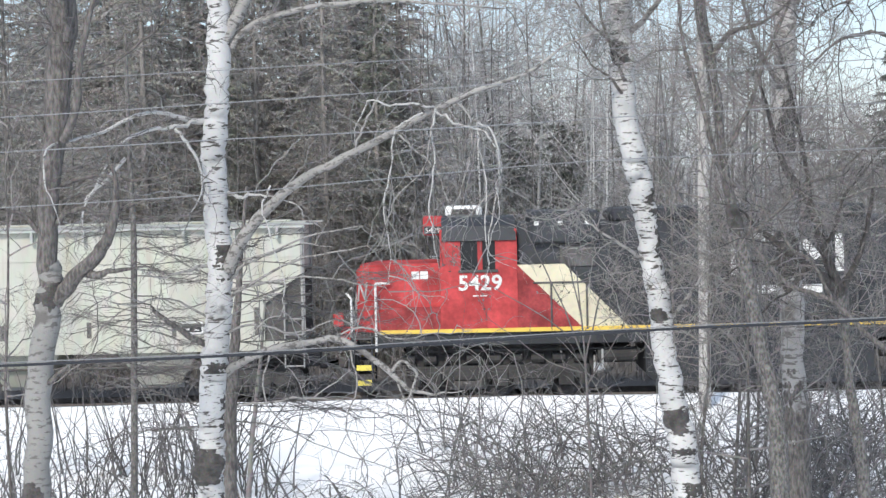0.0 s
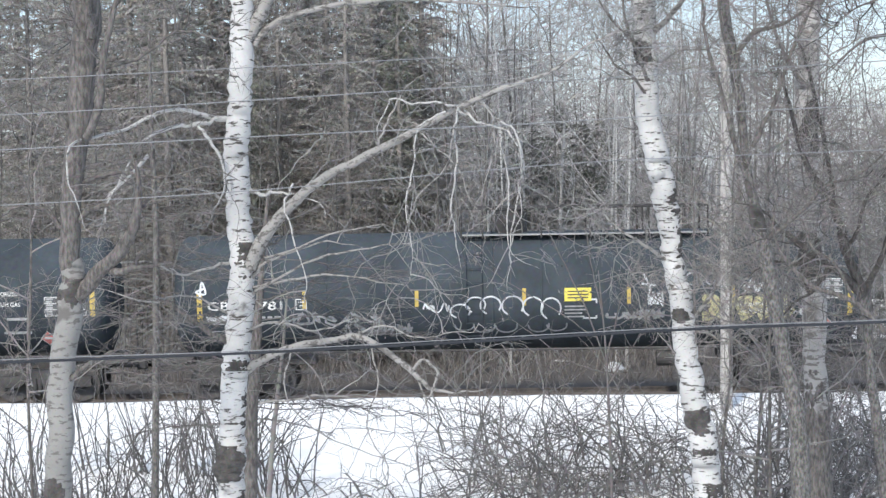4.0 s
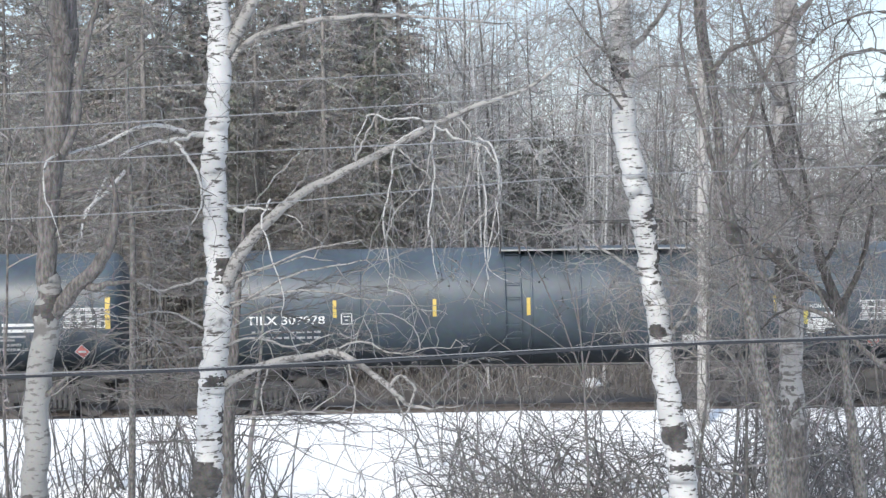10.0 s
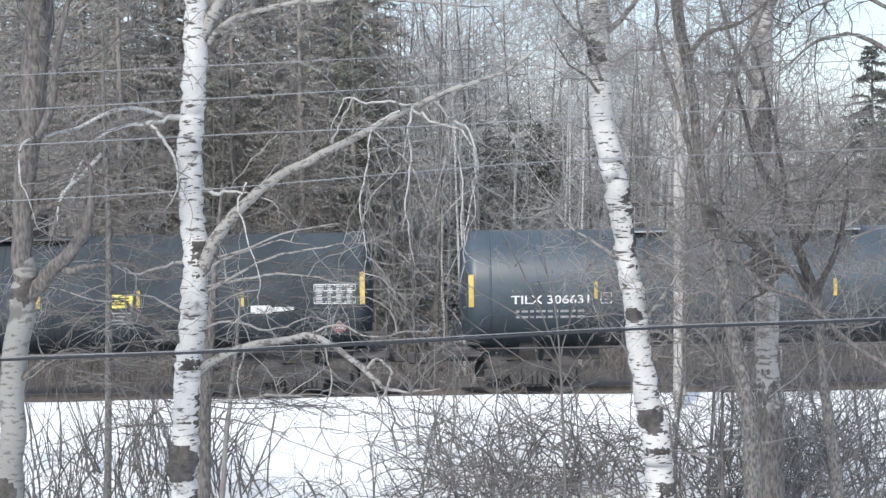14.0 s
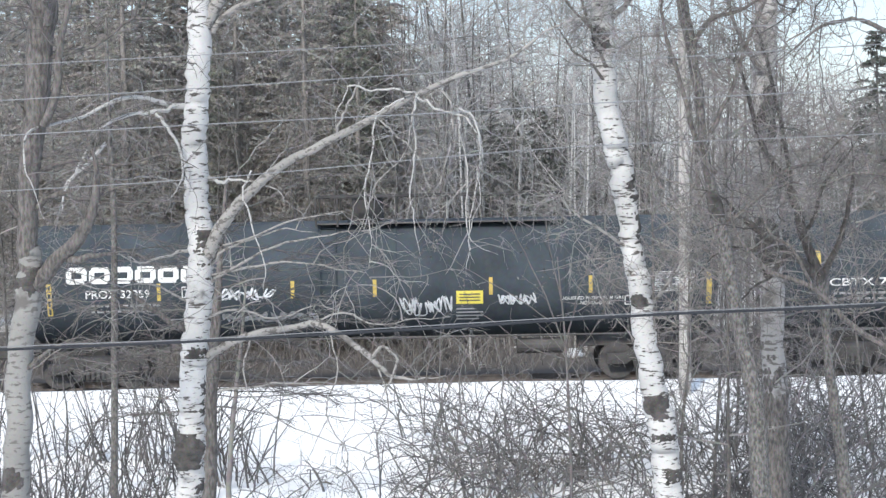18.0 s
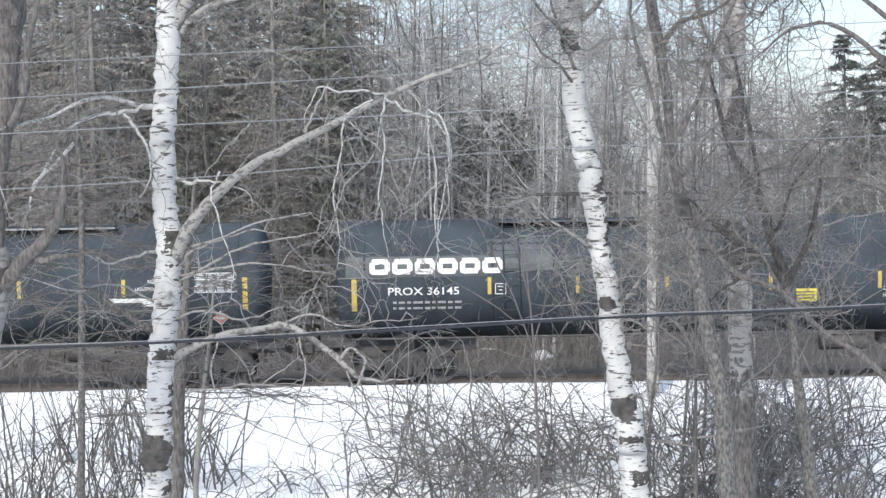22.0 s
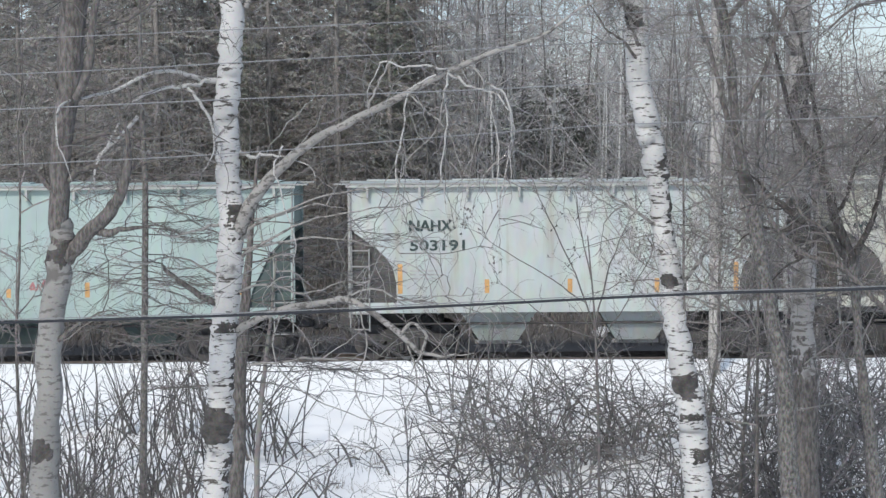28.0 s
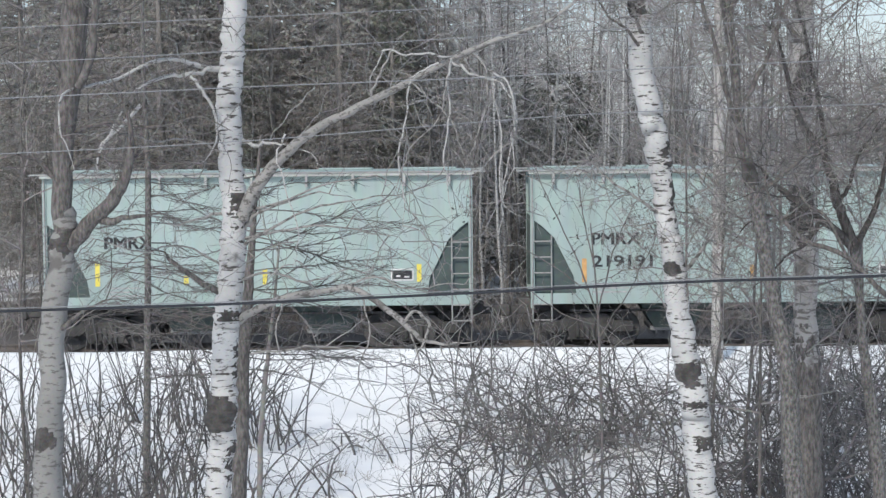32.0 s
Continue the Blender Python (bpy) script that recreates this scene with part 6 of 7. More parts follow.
def hopper_car(label, paint, length, round_cut, mark, number, words_x, words_z, size, stencil, strips, strip_mat, seed, board=None, rib_seams=True, square_cut=False, sill=1.34, gap=0.40):
    """A covered hopper: side sheets with cut-out ends, slope sheets, two bays, roof with running boards."""
    rng = random.Random(seed)
    h = length / 2
    car = tagged(empty("covered_hopper_car"), label, "hopper car", group="hopper cars of the train")
    top = 4.45
    if round_cut:
        cut = [(1.15, sill + 0.27), (1.08, 1.85), (0.60, 2.82), (0.30, 3.12), (0.0, 3.34)]
    elif square_cut:
        cut = [(1.03, sill + 0.27), (1.02, 2.54), (0.45, 2.94), (0.12, 3.26), (0.0, 3.30)]
    else:
        cut = [(1.21, sill + 0.27), (1.20, 2.02), (1.12, 2.40), (0.92, 2.70), (0.62, 2.96), (0.0, 3.42)]
    # the sheet is one plate above the cut, and the sill runs on below it
    plate = [(h - x, z) for x, z in cut] + [(h, top), (-h, top)] + [(-h + x, z) for x, z in cut[::-1]]
    for s in (-1, 1):
        part("side_sheet", prism(plate, s * 1.52, s * 1.47), paint, car)
        part("side_sill", boxed(-h, h, min(s * 1.54, s * 1.40), max(s * 1.54, s * 1.40), sill, sill + 0.27, 0.01), paint, car)
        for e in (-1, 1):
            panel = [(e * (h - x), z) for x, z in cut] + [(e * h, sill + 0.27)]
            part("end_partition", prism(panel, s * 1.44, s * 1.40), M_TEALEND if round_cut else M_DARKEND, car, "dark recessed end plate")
            x = e * (h - 0.04)
            part("corner_post", boxed(x - 0.05, x + 0.05, min(s * 1.55, s * 1.43), max(s * 1.55, s * 1.43), sill - 0.1, top + 0.02), paint if round_cut else M_GALV, car)
            x2 = e * (h - 0.52)
            rails = [((x2, s * 1.56, sill - 0.45), (x2, s * 1.56, 2.9)), ((x, s * 1.57, sill - 0.45), (x, s * 1.57, top))]
            rungs = [((x2, s * 1.56, z), (x, s * 1.57, z)) for z in np.arange(sill - 0.4, 2.9, 0.4)]
            ladder(car, M_GALV, rails, rungs, 0.022)
        part("roof_edge", boxed(-h - 0.05, h + 0.05, min(s * 1.68, s * 1.50), max(s * 1.68, s * 1.50), top, top + 0.06), M_ROOFEDGE, car)
        if rib_seams:
            part("side_seam", boxed(-h, h, min(s * 1.535, s * 1.515), max(s * 1.535, s * 1.515), top - 0.74, top - 0.71), paint, car)
        n = 9
        for i in range(n):
            x = -h * 0.90 + i * (h * 1.80) / (n - 1) + rng.uniform(-.12, .12)
            part("roof_bracket", boxed(x - 0.035, x + 0.035, min(s * 1.69, s * 1.50), max(s * 1.69, s * 1.50), top - 0.27, top + 0.05, 0.01), M_ROOFEDGE, car)
        part("running_board", boxed(-h - 0.35, h + 0.35, s * 1.25 - 0.28, s * 1.25 + 0.28, top + 0.068, top + 0.10), M_GALV, car)
    roof = [(-1.55, top), (1.55, top), (1.2, top + 0.06), (0.4, top + 0.12), (-0.4, top + 0.12), (-1.2, top + 0.06)]
    bm = prism([(a, b) for a, b in roof], -h, h)
    bm.transform(Matrix.Rotation(radians(90), 4, "Z"))
    part("roof", bm, paint, car)
    for i in range(5):
        x = -h * 0.8 + i * h * 0.4
        part("roof_hatch", boxed(x - 0.7, x + 0.7, -0.33, 0.33, top + 0.11, top + 0.165, 0.02), paint, car)
    for e in (-1, 1):
        # sloping end floor, dark inside the cut-out end
        bm = bmesh.new()
        pts = [(e * (h - 0.06), 3.42), (e * (h - 0.06), 3.36), (e * (h - 2.25), 1.2), (e * (h - 2.35), 1.26)]
        a = [bm.verts.new((x, -1.38, z)) for x, z in pts]
        b = [bm.verts.new((x, 1.38, z)) for x, z in pts]
        bm.faces.new(a), bm.faces.new(b[::-1])
        for i in range(4):
            j = (i + 1) % 4
            bm.faces.new((a[j], a[i], b[i], b[j]))
        bmesh.ops.recalc_face_normals(bm, faces=bm.faces)
        part("slope_sheet", bm, paint, car)
        bm = boxed(min(e * (h - 0.09), e * (h - 0.05)), max(e * (h - 0.09), e * (h - 0.05)), -1.45, 1.45, 3.4, top)
        part("end_sheet", bm, paint, car)
        a, b2 = sorted((e * (h - 2.4), e * (h + 0.3)))
        part("stub_sill", boxed(a, b2, -0.33, 0.33, 0.80, 1.2, 0.02), M_STEEL, car)
        part("bulkhead_post", rods([((e * (h - 1.0), y, 1.2), (e * (h - 1.0), y, 2.35)) for y in (-0.6, 0.6)], 0.06), M_STEEL, car)
        a, b2 = sorted((e * (h - 1.4), e * h))
        part("end_platform", boxed(a, b2, -1.4, 1.4, 1.22, 1.30), M_STEEL, car)
        coupler(car, e * (h + 0.25), e)
        truck(car, e * (h - 1.45))
        x = e * 1.76
        bm = bmesh.new()
        a = [bm.verts.new((x + dx * 1.05, dy * 1.42, 1.40)) for dx, dy in ((-1, -1), (1, -1), (1, 1), (-1, 1))]
        b = [bm.verts.new((x + dx * 0.5, dy * 0.9, 0.48)) for dx, dy in ((-1, -1), (1, -1), (1, 1), (-1, 1))]
        bm.faces.new(a), bm.faces.new(b[::-1])
        for i in range(4):
            j = (i + 1) % 4
            bm.faces.new((a[j], a[i], b[i], b[j]))
        bmesh.ops.recalc_face_normals(bm, faces=bm.faces)
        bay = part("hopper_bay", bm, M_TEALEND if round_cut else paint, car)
        part("outlet_gate", boxed(x - 0.6, x + 0.6, -0.8, 0.8, 0.38, 0.5, 0.02), M_GALV, bay)
    part("floor_sheet", boxed(-h + 2.2, h - 2.2, -1.46, 1.46, 1.38, 1.44), paint, car)
    part("brake_pipe", rods([((-h + 1, -1.2, 0.95), (h - 1, -1.2, 0.95))], 0.03), M_STEEL, car)
    for x, z0, z1 in strips:
        decal("reflector_strip", strip_mat, car, x - 0.06, x + 0.06, z0, z1, on_side)
    if mark:
        w1, w2, hh = size
        for dx in (-0.016, 0.016):
            lettering(mark, stencil, car, words_x + dx, words_z, w1, hh, on_side, proud=0.013 + dx * 0.1, label="dark stencilled reporting mark")
    if number:
        lettering(number, stencil, car, words_x, words_z - gap, w2, hh, on_side, bold=0.024, label="dark stencilled car number")
    for k in range(3):
        strokes("small_print", M_GREYSTENCIL, car, [[(words_x, words_z - 1.0 - 0.1 * k), (words_x + rng.uniform(0.6, 0.95), words_z - 1.0 - 0.1 * k)]], 0.04, on_side, "illegible line of small print")
    if board:
        bx, bz = board
        d = decal("route_board", M_LOCO_BLACK, car, bx - 0.26, bx + 0.26, bz - 0.11, bz + 0.11, on_side, "small black label board with white marks", proud=0.012)
        strokes("board_frame", M_WHITE, d, [[(bx - 0.28, bz + 0.15), (bx + 0.28, bz + 0.15)], [(bx - 0.27, bz - 0.12), (bx + 0.27, bz - 0.12)], [(bx - 0.27, bz - 0.12), (bx - 0.27, bz + 0.12)], [(bx + 0.27, bz - 0.12), (bx + 0.27, bz + 0.12)], [(bx - 0.15, bz - 0.02), (bx - 0.05, bz - 0.02)], [(bx + 0.05, bz - 0.04), (bx + 0.18, bz - 0.04)]], 0.04, on_side, "white frame of the board", proud=0.018)
    return car


def locomotive():
    """A six-axle road engine, short nose towards the cars behind it; x runs from its middle."""
    h = 10.45
    en = tagged(empty("locomotive"), "red, cream and black diesel locomotive with yellow sill", "locomotive")
    deck = 1.72
    n0 = -h + 0.22

    def at(u):   # metres from the nose's plate
        return n0 + u

    part("underframe", boxed(at(0.5), h - 0.2, -1.45, 1.45, 1.35, deck, 0.02), M_LOCO_BLACK, en)
    part("yellow_sill", boxed(at(0.6), h - 0.9, -1.54, -1.46, deck - 0.03, deck + 0.07), M_SILL, en, "yellow stripe along the frame")
    part("yellow_sill", boxed(at(0.6), h - 0.9, 1.46, 1.54, deck - 0.03, deck + 0.07), M_SILL, en, "yellow stripe along the frame")
    # short nose with chamfered front corners
    nose = [(at(0.0), -0.75), (at(0.45), -1.32), (at(2.2), -1.32), (at(2.2), 1.32), (at(0.45), 1.32), (at(0.0), 0.75)]
    bm = bmesh.new()
    a = [bm.verts.new((x, y, deck)) for x, y in nose]
    b = [bm.verts.new((x, y, 3.45 if x > at(0.3) else 3.38)) for x, y in nose]
    bm.faces.new(a[::-1]), bm.faces.new(b)
    for i in range(6):
        j = (i + 1) % 6
        bm.faces.new((a[i], a[j], b[j], b[i]))
    bmesh.ops.recalc_face_normals(bm, faces=bm.faces)
    bmesh.ops.bevel(bm, geom=[e for e in bm.edges if abs(e.verts[0].co.z - e.verts[1].co.z) < 0.1 and e.verts[0].co.z > 3], offset=0.09, segments=3, affect="EDGES")
    part("nose", bm, M_RED, en)
    # cab
    c0, c1 = at(2.15), at(4.10)
    side = [(c0, deck), (c1, deck), (c1, 4.10), (c1 - 0.3, 4.10), (c1 - 0.55, 4.02), (c1 - 0.55, 3.28), (c0 + 0.52, 3.28), (c0 + 0.52, 4.02), (c0 + 0.25, 4.10), (c0, 4.05)]
    for s in (-1, 1):
        part("cab_side", prism(side, s * 1.52, s * 1.44), M_RED, en)
        w = part("cab_window", boxed(c0 + 0.52, c1 - 0.55, s * 1.475 - 0.008, s * 1.475 + 0.008, 3.28, 4.1), M_GLASS, en)
        part("window_post", boxed((c0 + c1) / 2 - 0.02, (c0 + c1) / 2 + 0.1, min(s * 1.52, s * 1.45), max(s * 1.52, s * 1.45), 3.28, 4.08), M_RED, w)
        part("window_ledge", boxed(c0 + 0.46, c1 - 0.48, min(s * 1.56, s * 1.45), max(s * 1.56, s * 1.45), 3.21, 3.28, 0.01), M_STEEL, w)
    part("cab_front", boxed(c0, c0 + 0.06, -1.44, 1.44, deck, 4.3), M_RED, en)
    part("cab_back", boxed(c1 - 0.06, c1, -1.44, 1.44, deck, 4.3), M_RED, en)
    roof = [(-1.58, 4.02), (-1.36, 4.38), (-0.9, 4.60), (0.9, 4.60), (1.36, 4.38), (1.58, 4.02), (1.5, 4.0), (1.3, 4.32), (-1.3, 4.32), (-1.5, 4.0)]
    bm = prism(roof, -c1 + 0.02, -c0 - 0.05)
    bm.transform(Matrix.Rotation(radians(-90), 4, "Z"))
    rf = part("cab_roof", bm, M_LOCO_BLACK, en)
    xs = [v.co.x for v in rf.data.vertices]
    if min(xs) > c1 or max(xs) < c0 or abs(sum(xs) / len(xs) - (c0 + c1) / 2) > 0.5:
        for v in rf.data.vertices:
            v.co.x, v.co.y = -v.co.x, -v.co.y
    ac = part("roof_air_conditioner", boxed(c0 + 0.16, c0 + 1.1, -0.5, 0.5, 4.60, 4.88, 0.06), M_WHITE, en, "white air conditioner on the cab roof")
    part("grille", boxed(c0 + 0.32, c0 + 0.95, -0.52, -0.5, 4.66, 4.80), M_STEEL, ac)
    nb = part("number_housing", boxed(c0 - 0.42, c0 + 0.1, -0.8, 0.8, 4.15, 4.62, 0.04), M_RED, en)
    part("number_board", boxed(c0 - 0.40, c0 + 0.06, -0.83, -0.80, 4.18, 4.38), M_LOCO_BLACK, nb)

    def board(z, proud):
        return -0.832 - proud * 0.3
    lettering("5429", M_WHITE, nb, c0 - 0.36, 4.22, 0.38, 0.13, board, label="white road number on a black board")
    lettering("5429", M_WHITE, en, c0 + 0.46, 2.75, 1.10, 0.40, on_side, bold=0.02, label="large white road number")
    strokes("small_print", M_WHITE, en, [[(c0 + 0.82, 2.62), (c0 + 0.96, 2.62)], [(c0 + 1.0, 2.62), (c0 + 1.18, 2.62)]], 0.03, on_side, "illegible small white print")

    def on_nose(z, proud):
        return -1.32 - proud
    for k in (0, 0.22):
        decal("nose_label", M_WHITE, en, at(1.42 + k), at(1.62 + k), 3.06, 3.26, on_nose, "small square white label")
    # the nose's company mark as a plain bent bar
    bm = bmesh.new()
    for a, b in (((0.05, 2.5), (0.1, 2.95)), ((0.1, 2.95), (0.24, 2.55)), ((0.24, 2.55), (0.30, 3.0))):
        rod(bm, (at(a[0]) - 0.02, -0.75 - a[0] * 1.27 - 0.01, a[1]), (at(b[0]) - 0.02, -0.75 - b[0] * 1.27 - 0.01, b[1]), 0.025, 6)
    part("nose_mark", bm, M_GREYSTENCIL, en, "faded pale bent mark on the nose")
    # low cabinet beside the walkway, red with the diagonal change of colours
    part("battery_box", prism([(at(0.55), deck + 0.07), (at(5.72), deck + 0.07), (at(4.1), 3.38), (at(4.1), 2.35), (at(0.9), 2.35), (at(0.55), 2.2)], -1.50, -1.30), M_DULLRED, en, "red side box in a duller red")
    part("diagonal_stripe", prism([(at(5.72), deck + 0.07), (at(6.88), deck + 0.07), (at(5.3), 3.38), (at(4.1), 3.38)], -1.50, -1.30), M_CREAM, en, "cream diagonal stripe")
    # long hood
    part("long_hood", boxed(c1 - 0.02, h - 0.8, -1.28, 1.28, deck, 4.42, 0.06), M_LOCO_BLACK, en)
    part("blower_housing", boxed(at(4.45), at(6.2), -1.5, 1.5, 3.9, 4.72, 0.06), M_LOCO_BLACK, en)
    part("inertial_grille", boxed(at(5.2), at(6.1), -1.33, -1.28, 3.3, 3.9, 0.02), M_STEEL, en)
    part("dynamic_brake_hatch", boxed(at(6.5), at(13.0), -1.25, 1.25, 4.42, 4.75, 0.08), M_LOCO_BLACK, en)
    part("radiator_cab", boxed(at(14.5), h - 1.6, -1.55, 1.55, 3.7, 4.75, 0.1), M_LOCO_BLACK, en)
    for k in range(3):
        bm = bmesh.new()
        bmesh.ops.create_cone(bm, cap_ends=True, segments=20, radius1=0.62, radius2=0.6, depth=0.12, matrix=Matrix.Translation((at(15.5) + k * 1.35, 0, 4.79)))
        part("roof_fan", bm, M_STEEL, en)
    for k in range(14):
        x = at(6.6) + k * 0.78
        part("hood_door", boxed(x, x + 0.70, -1.305, -1.28, 2.0, 3.85, 0.008), M_LOCO_BLACK, en)
        part("hood_door", boxed(x, x + 0.70, 1.28, 1.305, 2.0, 3.85, 0.008), M_LOCO_BLACK, en)

    def on_blower(z, proud):
        return -1.50 - proud
    for u in (4.55, 5.15, 5.83):
        decal("lifting_mark", M_WHITE, en, at(u), at(u + 0.12), 4.37, 4.47, on_blower, "small white square mark")

    def on_hood(z, proud):
        return -1.31 - proud
    # big company mark on the hood as plain white bars
    u = 9.55
    bars = [[(at(u + 0.1), 3.0), (at(u + 0.1), 3.75)], [(at(u + 0.4), 3.95), (at(u + 1.5), 3.95)], [(at(u + 0.5), 2.62), (at(u + 2.3), 2.62)], [(at(u + 2.75), 3.05), (at(u + 2.75), 4.0)], [(at(u + 1.8), 3.85), (at(u + 2.2), 3.4)]]
    strokes("hood_mark", M_WHITE, en, bars, 0.22, on_hood, "large plain white mark on the hood", proud=0.012)
    # rails, steps, underside
    for s in (-1, 1):
        hand = [((at(0.5), s * 1.5, 1.25), (at(0.5), s * 1.5, 2.98)), ((at(0.5), s * 1.5, 2.98), (at(0.86), s * 1.42, 2.98))]
        part("handrail", rods(hand, 0.032), M_WHITE, en, "white painted corner handrail")
        hand = [((at(-0.12), s * 1.46, 1.3), (at(-0.12), s * 1.46, 2.6)), ((at(-0.12), s * 1.46, 2.6), (at(-0.24), s * 1.2, 2.72))]
        part("handrail", rods(hand, 0.03), M_WHITE, en, "white painted corner handrail")
        for u in (4.95, 5.85, 7.6, 9.3, 11, 12.7, 14.4, 16.1, 17.8):
            part("stanchion", rods([((at(u), s * 1.52, deck), (at(u), s * 1.52, deck + 1.2))], 0.025), M_STEEL, en)
        part("long_handrail", rods([((at(4.5), s * 1.52, deck + 1.2), (at(18.0), s * 1.52, deck + 1.2))], 0.022), M_STEEL, en)
        for k in range(4):
            z = 0.42 + k * 0.38
            part("step", boxed(at(-0.06), at(0.36), min(s * 1.5, s * 1.15), max(s * 1.5, s * 1.15), z, z + 0.05), M_STEEL, en)
            if k < 2:
                part("step_edge", boxed(at(-0.02), at(0.36), min(s * 1.52, s * 1.5), max(s * 1.52, s * 1.5), z - 0.02, z + 0.12), M_SIGN, en, "bright yellow step edge")
        part("step_side", boxed(at(-0.10), at(-0.06), min(s * 1.5, s * 1.1), max(s * 1.5, s * 1.1), 0.3, 1.7), M_LOCO_BLACK, en)
        part("step_side", boxed(at(0.36), at(0.40), min(s * 1.5, s * 1.1), max(s * 1.5, s * 1.1), 0.3, 1.7), M_LOCO_BLACK, en)
    part("pilot", boxed(at(-0.16), at(-0.06), -1.5, 1.5, 0.2, 1.75, 0.03), M_LOCO_BLACK, en)
    part("front_anticlimber", boxed(at(-0.45), at(0.0), -0.7, 0.7, 1.45, 1.75, 0.04), M_RED, en)
    part("red_marker", boxed(at(-0.62), at(-0.35), -0.9, -0.6, 1.85, 2.2, 0.03), M_RED, en)
    part("rear_pilot", boxed(h - 0.25, h - 0.12, -1.5, 1.5, 0.2, 1.75, 0.03), M_LOCO_BLACK, en)
    tank = [(-2.9, 0.55), (-2.7, 0.35), (2.7, 0.35), (2.9, 0.55), (2.9, 1.36), (-2.9, 1.36)]
    part("fuel_tank", prism(tank, -1.4, 1.4), M_LOCO_BLACK, en)
    part("fuel_gauge", boxed(at(6.20), at(6.25), -1.44, -1.4, 0.72, 1.2), M_GALV, en, "white upright gauge")
    truck(en, -6.6, 3, iron=M_DARKIRON)
    truck(en, 6.6, 3, iron=M_DARKIRON)
    for s in (-1, 1):
        for x in (-3.6, 3.6):
            part("air_reservoir", rods([((x - 0.5, s * 1.05, 1.02), (x + 0.5, s * 1.05, 1.02))], 0.2, 14), M_DARKIRON, en)
        part("sand_pipe", rods([((-9.0, s * 1.2, 1.2), (-3.2, s * 1.2, 1.2))], 0.03, 6), M_DARKIRON, en)
        for k in range(9):
            x = -9.1 + k * 0.55
            part("brake_cylinder", rods([((x, s * 1.0, 0.98), (x + 0.32, s * 1.0, 0.98))], 0.13, 10), M_DARKIRON, en)
        part("traction_motor_guard", boxed(-9.0, -4.2, s * 0.9 - 0.05, s * 0.9 + 0.05, 0.5, 1.36, 0.02), M_DARKIRON, en)
        part("traction_motor_guard", boxed(4.2, 9.0, s * 0.9 - 0.05, s * 0.9 + 0.05, 0.5, 1.36, 0.02), M_DARKIRON, en)
    coupler(en, -h - 0.1, -1)
    coupler(en, h - 0.1, 1)
    return en


def travel(t):
    """How far the train has gone, in metres: it gathers speed a little."""
    return 6.557 * t + 0.0125 * t * t


CARS = []


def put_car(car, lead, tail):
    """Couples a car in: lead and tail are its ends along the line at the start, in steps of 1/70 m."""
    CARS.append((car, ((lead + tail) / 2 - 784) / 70))


